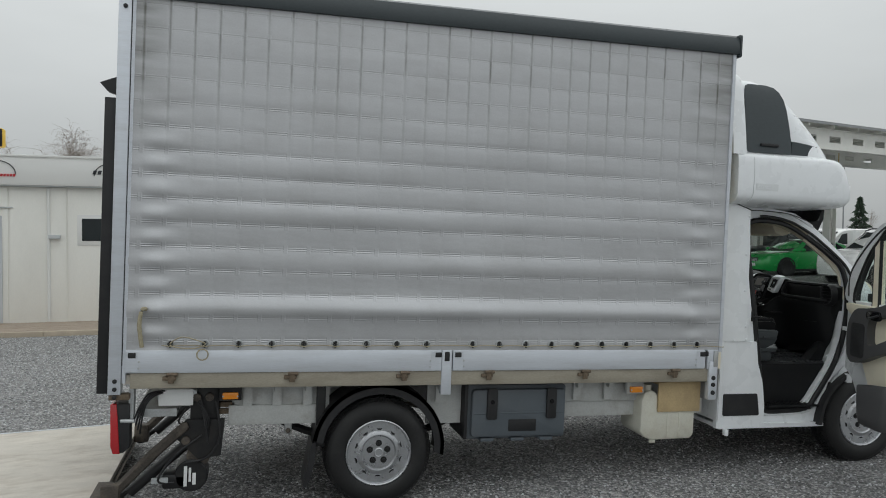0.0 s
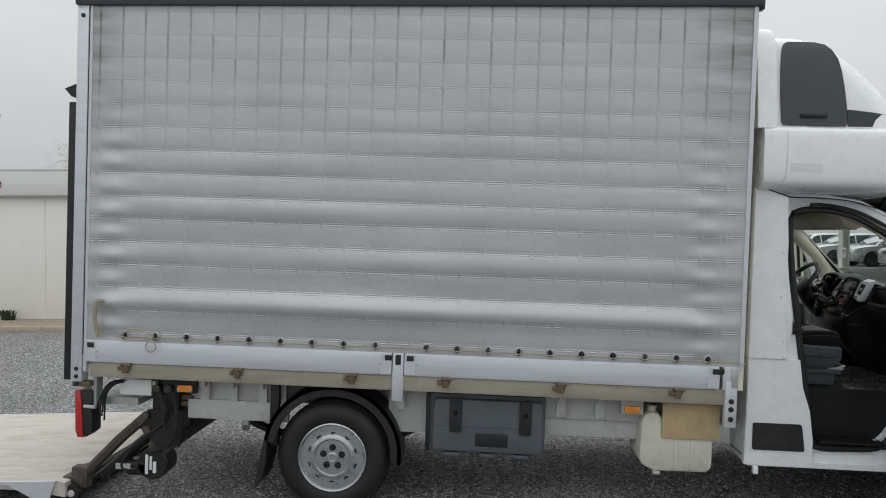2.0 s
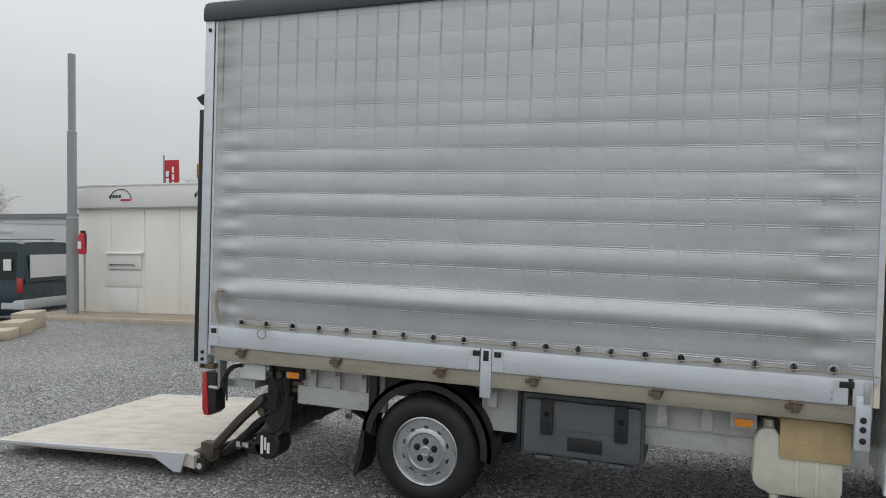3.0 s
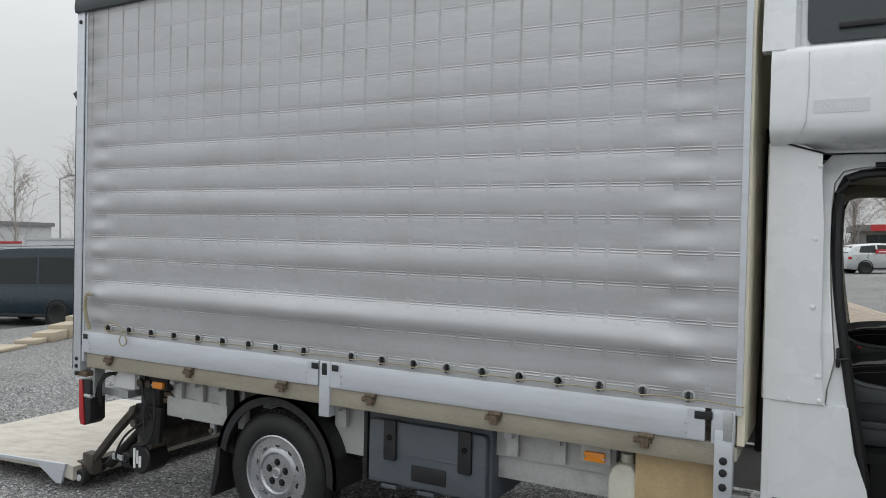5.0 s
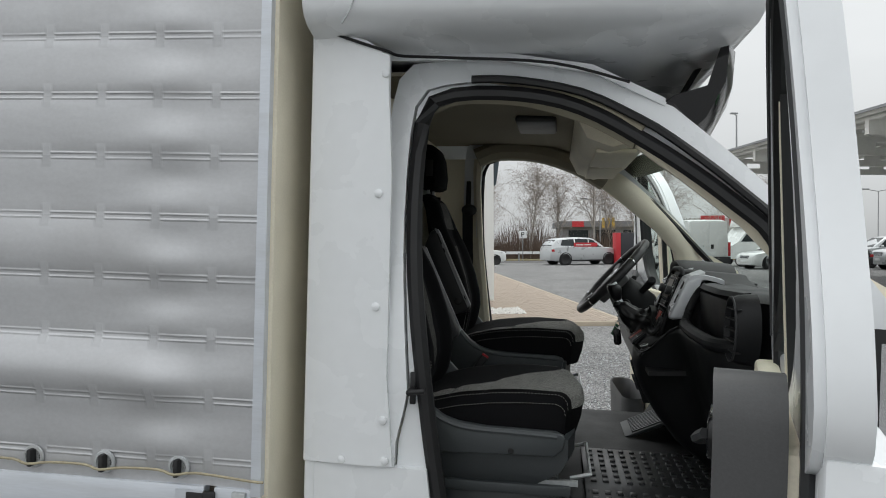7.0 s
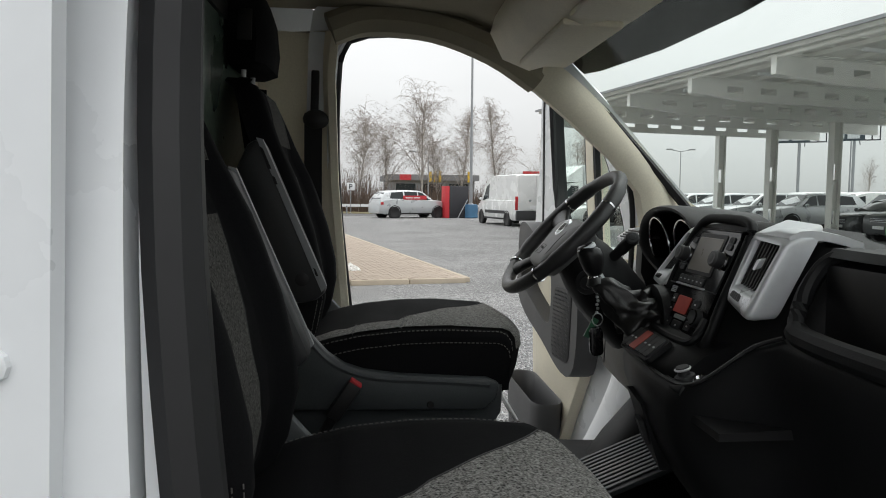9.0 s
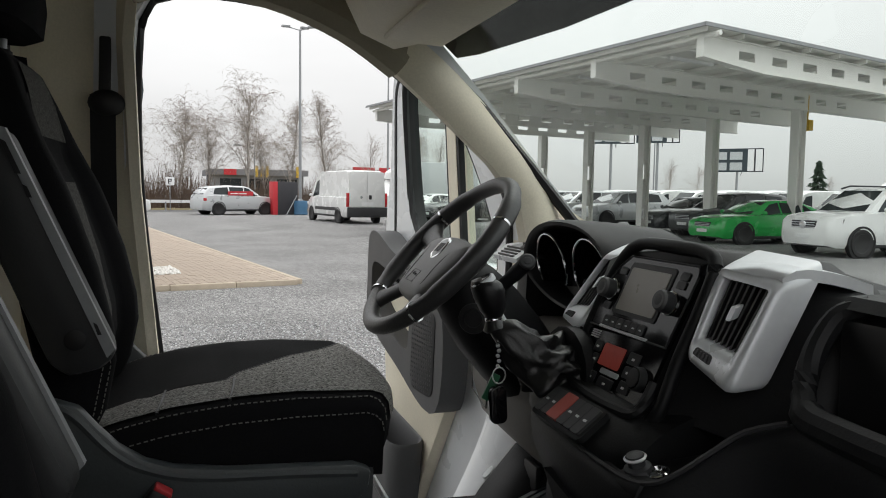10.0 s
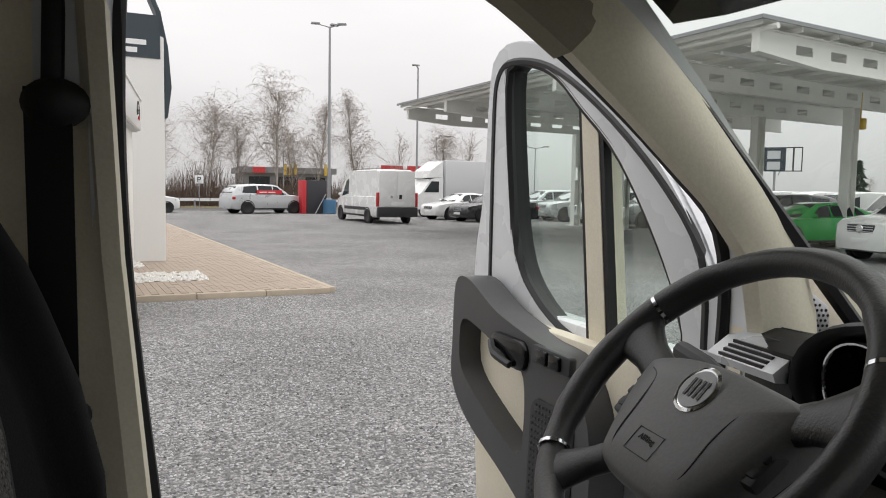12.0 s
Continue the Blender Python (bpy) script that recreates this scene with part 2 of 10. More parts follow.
def box(x0, x1, y0, y1, z0, z1, r=0.0, m=None):
    def fill(bm):
        t = bmesh.new()
        bmesh.ops.create_cube(t, size=1, matrix=Matrix.Translation(((x0 + x1) / 2, (y0 + y1) / 2, (z0 + z1) / 2)) @ Matrix.Diagonal((abs(x1 - x0), abs(y1 - y0), abs(z1 - z0), 1)))
        if r:
            bmesh.ops.bevel(t, geom=t.edges[:], offset=r, segments=2, affect="EDGES", profile=0.5)
        merge(bm, t, m)
    return fill


def merge(bm, t, m=None):
    if m is not None:
        t.transform(m)
    me = bpy.data.meshes.new("scratch")
    t.to_mesh(me)
    t.free()
    bm.from_mesh(me)
    bpy.data.meshes.remove(me)


def prism(profile, axis, a, b, r=0.0, m=None):
    """A flat outline, two coordinates a point, pulled from a to b along an axis ('x': outline in y, z; 'y': in x, z; 'z': in x, y)."""
    def place(p, k):
        return {"x": (k, p[0], p[1]), "y": (p[0], k, p[1]), "z": (p[0], p[1], k)}[axis]

    def fill(bm):
        t = bmesh.new()
        va = [t.verts.new(place(p, a)) for p in profile]
        vb = [t.verts.new(place(p, b)) for p in profile]
        t.faces.new(va)
        t.faces.new(vb[::-1])
        for i in range(len(profile)):
            j = (i + 1) % len(profile)
            t.faces.new((va[j], va[i], vb[i], vb[j]))
        bmesh.ops.recalc_face_normals(t, faces=t.faces)
        if r:
            es = [e for e in t.edges if e.calc_face_angle(0) > 0.5]
            bmesh.ops.bevel(t, geom=es, offset=r, segments=2, affect="EDGES", profile=0.5)
        merge(bm, t, m)
    return fill


def rod(p, q, r, r2=None, n=12, caps=True):
    p, q = Vector(p), Vector(q)
    r2 = r if r2 is None else r2

    def fill(bm):
        d = q - p
        m = Matrix.Translation((p + q) / 2) @ d.to_track_quat("Z", "Y").to_matrix().to_4x4()
        bmesh.ops.create_cone(bm, cap_ends=caps, segments=n, radius1=r, radius2=r2, depth=d.length, matrix=m)
    return fill


def lathe(profile, origin, axis, n=32, closed=False):
    """Turns an outline of (radius, along) points about an axis through origin."""
    axis = Vector(axis).normalized()
    q = axis.to_track_quat("Z", "Y").to_matrix().to_4x4()

    def fill(bm):
        rings = []
        for r, h in profile:
            rings.append([bm.verts.new(Vector(origin) + (q @ Vector((r * math.cos(2 * math.pi * i / n), r * math.sin(2 * math.pi * i / n), h)))) for i in range(n)])
        if closed:
            rings.append(rings[0])
        for a, b in zip(rings, rings[1:]):
            for i in range(n):
                bm.faces.new((a[i], a[(i + 1) % n], b[(i + 1) % n], b[i]))
        if not closed:
            for k, ring in ((0, rings[0]), (-1, rings[-1])):
                if profile[k][0] > 1e-4:
                    bm.faces.new(ring)
    return fill


def tube(path, r, n=8, closed=False):
    """A round bar along a path of points."""
    pts = [Vector(p) for p in path]

    def fill(bm):
        rings, up = [], Vector((0.3, 0.2, 1)).normalized()
        k = len(pts)
        for i, p in enumerate(pts):
            a = pts[(i - 1) % k] if closed or i else p
            b = pts[(i + 1) % k] if closed or i < k - 1 else p
            d = (b - a).normalized()
            s = d.cross(up)
            if s.length < 0.05:
                s = d.cross(Vector((1, 0, 0)))
            s.normalize()
            u = s.cross(d)
            rr = r[i] if isinstance(r, (list, tuple)) else r
            rings.append([bm.verts.new(p + rr * (math.cos(2 * math.pi * j / n) * s + math.sin(2 * math.pi * j / n) * u)) for j in range(n)])
        pairs = list(zip(rings, rings[1:])) + ([(rings[-1], rings[0])] if closed else [])
        for a, b in pairs:
            for j in range(n):
                bm.faces.new((a[j], a[(j + 1) % n], b[(j + 1) % n], b[j]))
        if not closed:
            bm.faces.new(rings[0]); bm.faces.new(rings[-1])
    return fill


def loft(sections, closed=True, caps=True):
    """A skin over sections, lists of as many points each."""
    def fill(bm):
        rings = [[bm.verts.new(Vector(p)) for p in s] for s in sections]
        for a, b in zip(rings, rings[1:]):
            for j in range(len(a) if closed else len(a) - 1):
                bm.faces.new((a[j], a[(j + 1) % len(a)], b[(j + 1) % len(a)], b[j]))
        if caps and closed:
            bm.faces.new(rings[0]); bm.faces.new(rings[-1])
    return fill


def smooth_path(pts, n=6, closed=False):
    """Catmull-Rom through the points, n steps a span."""
    pts = [Vector(p) for p in pts]
    k, out = len(pts), []
    for i in range(k if closed else k - 1):
        p0 = pts[(i - 1) % k] if closed or i else pts[0]
        p1, p2 = pts[i], pts[(i + 1) % k]
        p3 = pts[(i + 2) % k] if closed or i < k - 2 else pts[-1]
        for j in range(n):
            t = j / n
            out.append(0.5 * ((2 * p1) + (p2 - p0) * t + (2 * p0 - 5 * p1 + 4 * p2 - p3) * t * t + (3 * p1 - p0 - 3 * p2 + p3) * t ** 3))
    if not closed:
        out.append(pts[-1])
    return out


def rounded(u0, u1, v0, v1, r, n=4):
    """A rectangle with round corners, as (u, v) points."""
    out = []
    for cu, cv, a in ((u1 - r, v1 - r, 0), (u0 + r, v1 - r, 90), (u0 + r, v0 + r, 180), (u1 - r, v0 + r, 270)):
        for i in range(n + 1):
            t = radians(a + 90 * i / n)
            out.append((cu + r * math.cos(t), cv + r * math.sin(t)))
    return out


def ball(c, r, n=10, sq=(1, 1, 1)):
    def fill(bm):
        bmesh.ops.create_uvsphere(bm, u_segments=n, v_segments=max(6, n // 2 + 2), radius=r, matrix=Matrix.Translation(c) @ Matrix.Diagonal((*sq, 1)))
    return fill


def ring_plate(outer, inner, axis, a, b, m=None):
    """A plate with a hole; the two outlines have as many points each."""
    def place(p, k):
        return {"x": (k, p[0], p[1]), "y": (p[0], k, p[1]), "z": (p[0], p[1], k)}[axis]

    def fill(bm):
        t = bmesh.new()
        o1, o2, i1, i2 = ([t.verts.new(place(p, k)) for p in s] for s, k in ((outer, a), (outer, b), (inner, a), (inner, b)))
        n = len(outer)
        for i in range(n):
            j = (i + 1) % n
            t.faces.new((o1[i], o1[j], i1[j], i1[i]))
            t.faces.new((o2[j], o2[i], i2[i], i2[j]))
            t.faces.new((o1[j], o1[i], o2[i], o2[j]))
            t.faces.new((i1[i], i1[j], i2[j], i2[i]))
        merge(bm, t, m)
    return fill

# ---- ground ----
RAKE = radians(1.9)
TRUCK = Matrix.Translation((1.62, 0, 0)) @ Matrix.Rotation(RAKE, 4, "Y") @ Matrix.Translation((-1.62, 0, 0))


def gravel_material(name, bright):
    m = bpy.data.materials.new(name)
    m.use_nodes = True
    n, l = m.node_tree.nodes, m.node_tree.links
    b = n["Principled BSDF"]
    co = n.new("ShaderNodeTexCoord")
    vo = n.new("ShaderNodeTexVoronoi")
    vo.inputs["Scale"].default_value = 54
    vo2 = n.new("ShaderNodeTexVoronoi")
    vo2.inputs["Scale"].default_value = 125
    big = n.new("ShaderNodeTexNoise")
    big.inputs["Scale"].default_value, big.inputs["Detail"].default_value = 0.45, 6
    for v in (vo, vo2, big):
        l.new(co.outputs["Object"], v.inputs["Vector"])
    sep = n.new("ShaderNodeSeparateColor")
    l.new(vo.outputs["Color"], sep.inputs[0])
    sep2 = n.new("ShaderNodeSeparateColor")
    l.new(vo2.outputs["Color"], sep2.inputs[0])
    av = n.new("ShaderNodeMath"); av.operation = "MULTIPLY_ADD"
    l.new(sep.outputs[0], av.inputs[0]); av.inputs[1].default_value = 0.65
    h = n.new("ShaderNodeMath"); h.operation = "MULTIPLY"; h.inputs[1].default_value = 0.35
    l.new(sep2.outputs[1], h.inputs[0]); l.new(h.outputs[0], av.inputs[2])
    ramp = n.new("ShaderNodeValToRGB")
    e = ramp.color_ramp.elements
    e[0].position, e[0].color = 0.0, (0.050 * bright, 0.051 * bright, 0.052 * bright, 1)
    e[1].position, e[1].color = 1.0, (0.58 * bright, 0.57 * bright, 0.555 * bright, 1)
    mid = e.new(0.55); mid.color = (0.205 * bright, 0.205 * bright, 0.205 * bright, 1)
    l.new(av.outputs[0], ramp.inputs[0])
    r = n.new("ShaderNodeMapRange")
    r.inputs[1].default_value, r.inputs[2].default_value = 0.3, 0.7
    r.inputs[3].default_value, r.inputs[4].default_value = 0.80, 1.18
    l.new(big.outputs[0], r.inputs[0])
    mx = n.new("ShaderNodeMix"); mx.data_type, mx.blend_type = "RGBA", "MULTIPLY"
    mx.inputs["Factor"].default_value = 1
    l.new(ramp.outputs[0], mx.inputs["A"]); l.new(r.outputs[0], mx.inputs["B"])
    l.new(mx.outputs["Result"], b.inputs["Base Color"])
    b.inputs["Roughness"].default_value = 0.85
    bp = n.new("ShaderNodeBump")
    bp.invert = True
    bp.inputs["Strength"].default_value, bp.inputs["Distance"].default_value = 1.0, 0.012
    l.new(vo.outputs["Distance"], bp.inputs["Height"])
    l.new(bp.outputs[0], b.inputs["Normal"])
    return m


M["gravel"] = gravel_material("grey_gravel", 0.92)


def ground_z(x, y):
    """The yard is level; past the kerb steps in the west it drops to the lane."""
    ease = lambda v: max(0.0, min(1.0, v)) ** 2 * (3 - 2 * max(0.0, min(1.0, v)))
    return -0.27 * ease((-11.3 - x) / 1.3) * ease((y - 3.9) / 1.6) * ease((44 - y) / 4)


gm = bmesh.new()
gx_ = [-900, -200, -60] + [-12.7 + 0.2 * k for k in range(9)] + [0, 60, 900]
gy_ = [-900, -60, 0] + [3.8 + 0.2 * k for k in range(10)] + [12, 25] + [40 + 0.5 * k for k in range(9)] + [100, 900]
gv_ = [[gm.verts.new((x, y, ground_z(x, y))) for x in gx_] for y in gy_]
for ra, rb in zip(gv_, gv_[1:]):
    for k in range(len(gx_) - 1):
        gm.faces.new((ra[k], ra[k + 1], rb[k + 1], rb[k]))
ground = tagged(part("ground", gm, "gravel"), "grey crushed-stone gravel yard, level, without plants", "gravel", kind="structure")

# ---- the curtain-side truck ----
truck = thing("box_truck", TRUCK, "white truck with silver tarpaulin box, doors open, tail lift lowered", "truck")


def tarp_material():
    m = mat("silver_tarpaulin", (0.50, 0.505, 0.52), 0.38, 0.40, vary=0.05, scale=3, dirt=(0.26, 0.25, 0.24), dirt_amount=0.22, dirt_scale=2.2, stretch=(1, 1, 1.5))
    n, l = m.node_tree.nodes, m.node_tree.links
    b = n["Principled BSDF"]
    src = b.inputs["Base Color"].links[0].from_socket
    co = n.new("ShaderNodeTexCoord")
    sp = n.new("ShaderNodeSeparateXYZ")
    l.new(co.outputs["Object"], sp.inputs[0])

    def math_node(op, a, bb=None, c=None, clamp=False):
        k = n.new("ShaderNodeMath"); k.operation = op; k.use_clamp = clamp
        for i, v in enumerate((a, bb, c)):
            if v is None:
                continue
            if isinstance(v, (int, float)):
                k.inputs[i].default_value = v
            else:
                l.new(v, k.inputs[i])
        return k.outputs[0]
    # grime over the upright slats, wearing off towards the lower half
    f = math_node("FRACT", math_node("DIVIDE", math_node("ADD", sp.outputs[0], 0.02), 0.148))
    d = math_node("ABSOLUTE", math_node("SUBTRACT", f, 0.5))
    line = math_node("SUBTRACT", 1.0, math_node("DIVIDE", d, 0.075), None, True)
    cells = n.new("ShaderNodeCombineXYZ")
    l.new(math_node("FLOOR", math_node("DIVIDE", math_node("ADD", sp.outputs[0], 0.02), 0.148)), cells.inputs[0])
    l.new(math_node("FLOOR", math_node("DIVIDE", math_node("SUBTRACT", sp.outputs[2], 1.135), 0.148)), cells.inputs[1])
    dice = n.new("ShaderNodeTexWhiteNoise")
    l.new(cells.outputs[0], dice.inputs["Vector"])
    line = math_node("MULTIPLY", line, math_node("MULTIPLY_ADD", dice.outputs["Value"], 0.8, 0.45))
    hz = math_node("FRACT", math_node("DIVIDE", math_node("SUBTRACT", sp.outputs[2], 1.135), 0.148))
    hd = math_node("MINIMUM", hz, math_node("SUBTRACT", 1.0, hz))
    line = math_node("MAXIMUM", line, math_node("MULTIPLY", math_node("SUBTRACT", 1.0, math_node("DIVIDE", hd, 0.035), None, True), 0.42))
    up = math_node("DIVIDE", math_node("SUBTRACT", sp.outputs[2], 2.25), 0.85, None, True)
    no = n.new("ShaderNodeTexNoise")
    no.inputs["Scale"].default_value = 9
    mp = n.new("ShaderNodeMapping"); mp.inputs["Scale"].default_value = (1.3, 1, 0.8)
    l.new(co.outputs["Object"], mp.inputs[0]); l.new(mp.outputs[0], no.inputs["Vector"])
    lines = math_node("MULTIPLY", math_node("MULTIPLY", line, up), math_node("MULTIPLY", no.outputs[0], 1.15))
    # darker bleed near the top corners
    st = n.new("ShaderNodeTexNoise")
    st.inputs["Scale"].default_value, st.inputs["Detail"].default_value = 2.4, 8
    mp2 = n.new("ShaderNodeMapping"); mp2.inputs["Scale"].default_value = (0.7, 1, 4.5)
    l.new(co.outputs["Object"], mp2.inputs[0]); l.new(mp2.outputs[0], st.inputs["Vector"])
    end = math_node("MAXIMUM", math_node("DIVIDE", math_node("SUBTRACT", sp.outputs[0], 3.75), 0.35, None, True),
                    math_node("DIVIDE", math_node("SUBTRACT", 0.22, sp.outputs[0]), 0.2, None, True))
    stain = math_node("MULTIPLY", math_node("MULTIPLY", end, up), math_node("MULTIPLY", math_node("SUBTRACT", st.outputs[0], 0.3, None, True), 2.2))
    tot = math_node("ADD", lines, stain, None, True)
    mx = n.new("ShaderNodeMix"); mx.data_type = "RGBA"
    l.new(tot, mx.inputs["Factor"]); l.new(src, mx.inputs["A"])
    mx.inputs["B"].default_value = (0.14, 0.14, 0.125, 1)
    l.new(mx.outputs["Result"], b.inputs["Base Color"])
    # relief: a double weld between the slats in every row, and fine creases
    kz = math_node("DIVIDE", math_node("SUBTRACT", sp.outputs[2], 1.135), 0.148)
    fz = math_node("FRACT", kz)
    dz = math_node("MULTIPLY", math_node("MINIMUM", fz, math_node("SUBTRACT", 1.0, fz)), 0.148)
    ridge = math_node("SUBTRACT", 1.0, math_node("DIVIDE", math_node("ABSOLUTE", math_node("SUBTRACT", dz, 0.0065)), 0.0042), None, True)
    cell = math_node("FRACT", math_node("ADD", math_node("DIVIDE", math_node("ADD", sp.outputs[0], 0.02), 0.148), 0.5))
    gap = math_node("MULTIPLY", math_node("SUBTRACT", 0.44, math_node("ABSOLUTE", math_node("SUBTRACT", cell, 0.5))), 22.0, None, True)
    wear = n.new("ShaderNodeTexNoise")
    wear.inputs["Scale"].default_value, wear.inputs["Detail"].default_value = 5.0, 3
    l.new(co.outputs["Object"], wear.inputs["Vector"])
    soft = math_node("MULTIPLY", math_node("SUBTRACT", wear.outputs[0], 0.22, None, True), 2.0)
    fade = math_node("SUBTRACT", 1.0, math_node("MULTIPLY", up, 0.75))
    weld = math_node("MULTIPLY", math_node("MULTIPLY", math_node("MULTIPLY", ridge, gap), soft), fade)
    puff = math_node("MULTIPLY", math_node("SUBTRACT", 1.0, math_node("DIVIDE", dz, 0.03), None, True), math_node("SUBTRACT", 1.0, gap))
    cr = n.new("ShaderNodeTexNoise")
    cr.inputs["Scale"].default_value, cr.inputs["Detail"].default_value = 5.0, 3
    mp3 = n.new("ShaderNodeMapping"); mp3.inputs["Scale"].default_value = (0.5, 1, 1.5)
    l.new(co.outputs["Object"], mp3.inputs[0]); l.new(mp3.outputs[0], cr.inputs["Vector"])
    hgt = math_node("ADD", math_node("ADD", math_node("MULTIPLY", weld, 0.0030), math_node("MULTIPLY", puff, 0.0022)), math_node("MULTIPLY", cr.outputs[0], 0.0042))
    bp = n.new("ShaderNodeBump")
    bp.inputs["Strength"].default_value, bp.inputs["Distance"].default_value = 1.0, 1.0
    l.new(hgt, bp.inputs["Height"]); l.new(bp.outputs[0], b.inputs["Normal"])
    return m


M["tarp"] = tarp_material()
BX0, BX1, BZ0 = 0.0, 4.165, 1.075


def tarp_top(x):
    return 3.235 + 0.055 * (x / 4.15)


def tarp_depth(x, z):
    """How far the sheet stands out from the slats."""
    pitch = 0.148
    k = (z - 1.135) / pitch
    i, f = math.floor(k), k - math.floor(k)
    low = max(0.0, min(1.0, (2.75 - z) / 0.7))
    edge = min(1.0, max(0.0, (x - 0.06) / 0.12), max(0.0, (4.02 - x) / 0.12))
    amp = (0.0016 + 0.0046 * low) * (0.75 + 1.3 * noise.noise((i * 3.7, x * 0.55, 1)))
    y = amp * math.sin(math.pi * f) ** 0.8 if 0 < f < 1 else 0
    # slack rolls above the lacing
    y += 0.036 * math.exp(-((z - 1.335) / 0.075) ** 2) * (0.8 + 0.3 * noise.noise((x * 0.8, 0, 4)))
    y += 0.010 * math.exp(-((z - 1.63) / 0.09) ** 2) + 0.008 * math.exp(-((z - 1.95) / 0.10) ** 2) * (1 + noise.noise((x * 0.6, 2, 9)))
    y += 0.006 * noise.noise((x * 0.7, z * 3.2, 2.0)) * (0.35 + 0.65 * low)
    c = (x + 0.02) / pitch
    g = abs(c - math.floor(c) - 0.5)
    # the sheet is nipped in between its bulges where it is welded
    if i >= 0:
        dz = min(f, 1 - f) * pitch
        y -= 0.0022 * math.exp(-(dz / 0.016) ** 2) * (0.35 + 0.65 * low) * (0.5 + 1.0 * abs(noise.noise((x * 1.3, i * 2.3, 5))))
    y -= 0.0022 * math.exp(-(g * pitch / 0.010) ** 2) * (1 - 0.8 * low)
    # gathers at both ends
    gx = math.exp(-((x - 0.10) / 0.13) ** 2) + math.exp(-((4.02 - x) / 0.14) ** 2)
    y += 0.011 * gx * math.sin(2 * math.pi * k + noise.noise((0, z * 2, x)) * 1.5) * low
    y += 0.006 * gx * noise.noise((x * 3, z * 9, 7))
    return y * (0.25 + 0.75 * edge)


def tarp_sheet(y, side, nx, nz):
    t = bmesh.new()
    rows = []
    for j in range(nz + 1):
        row = []
        for i in range(nx + 1):
            x = BX0 + (BX1 - BX0) * i / nx
            z = BZ0 + (tarp_top(x) - BZ0) * j / nz
            row.append(t.verts.new((x, y + side * tarp_depth(x, z), z)))
        rows.append(row)
    for a, b in zip(rows, rows[1:]):
        for i in range(nx):
            t.faces.new((a[i], a[i + 1], b[i + 1], b[i]))
    return t


tarp = part("side_tarpaulin", tarp_sheet(0.0, -1, 330, 260), "tarp", truck, "creased silver-grey tarpaulin with slat marks", 3)
part("side_tarpaulin", tarp_sheet(2.02, 1, 60, 60), "tarp", truck, smooth=3)
# hem strips along both ends of the sheet
part("front_hem", mesh(prism([(4.165, 0.0), (4.165, -0.012), (4.19, -0.012), (4.19, 0.03)], "z", 1.06, 3.29)), "alu", truck)
part("front_wall", mesh(box(4.17, 4.20, 0.012, 2.01, 0.93, 3.28)), "beige", truck, "cream front wall of the box")
part("box_roof", mesh(prism([(-0.09, 3.33), (4.19, 3.40), (4.19, 3.43), (-0.09, 3.37)], "y", 0.0, 2.02)), "tarp", truck)
part("box_floor", mesh(box(-0.08, 4.17, 0.02, 2.0, 0.86, 0.92)), "plywood", truck)

# top rail, curved in section
for y0, s in ((0.0, -1), (2.02, 1)):
    sec = [(0.0, 0.0), (0.028, 0.002), (0.034, 0.03), (0.030, 0.085), (0.012, 0.125), (-0.03, 0.135), (-0.03, 0.0)]
    part("top_rail", mesh(loft([[(x, y0 + s * a, tarp_top(x) + b) for a, b in sec] for x in (-0.10, 4.205)])), "rail_dark", truck, "dark grey roof rail", 0.9)
    part("rail_cap", mesh(prism(rounded(y0 - 0.036, y0 + 0.036, 3.27, 3.435, 0.012), "x", 4.203, 4.218)), "rail_dark", truck)

# rear corner posts
for y0, s in ((0.0, 1), (2.02, -1)):
    post = part("rear_post", mesh(box(-0.095, -0.02, y0 - 0.014 * s, y0 + 0.08 * s, 0.80, 3.24, 0.006), box(-0.016, 0.004, y0 - 0.004 * s, y0 + 0.05 * s, 0.87, 3.24)), "alu", truck, "pale aluminium corner post")
    part("seal_strip", mesh(box(-0.021, -0.015, y0 - 0.006 * s, y0 + 0.04 * s, 0.98, 3.24)), "seal", post)
    for z in (3.17, 0.885, 0.835, 0.785):
        part("bolt", mesh(lathe([(0.014, 0), (0.013, 0.008), (0.006, 0.011)], (-0.055, y0 - 0.013 * s, z), (0, -s, 0), 12)), "black_plastic", post)
    part("foot_bracket", mesh(box(-0.09, 0.03, y0 + 0.0 * s, y0 + 0.07 * s, 0.765, 0.80, 0.004)), "rust_hinge", post)
# black rear door edge, standing behind the post
rear = part("rear_door_edge", mesh(box(-0.165, -0.10, 0.03, 0.10, 0.80, 2.62, 0.005), box(-0.16, -0.10, 1.92, 1.99, 0.80, 2.62, 0.005), box(-0.15, -0.11, 0.10, 1.92, 0.9, 2.62)), "black_plastic", truck, "black rear shutter edge")
part("top_hook", mesh(prism([(-0.10, 2.64), (-0.10, 2.745), (-0.150, 2.725), (-0.195, 2.705), (-0.150, 2.655)], "y", 0.03, 0.09)), "black_plastic", rear)

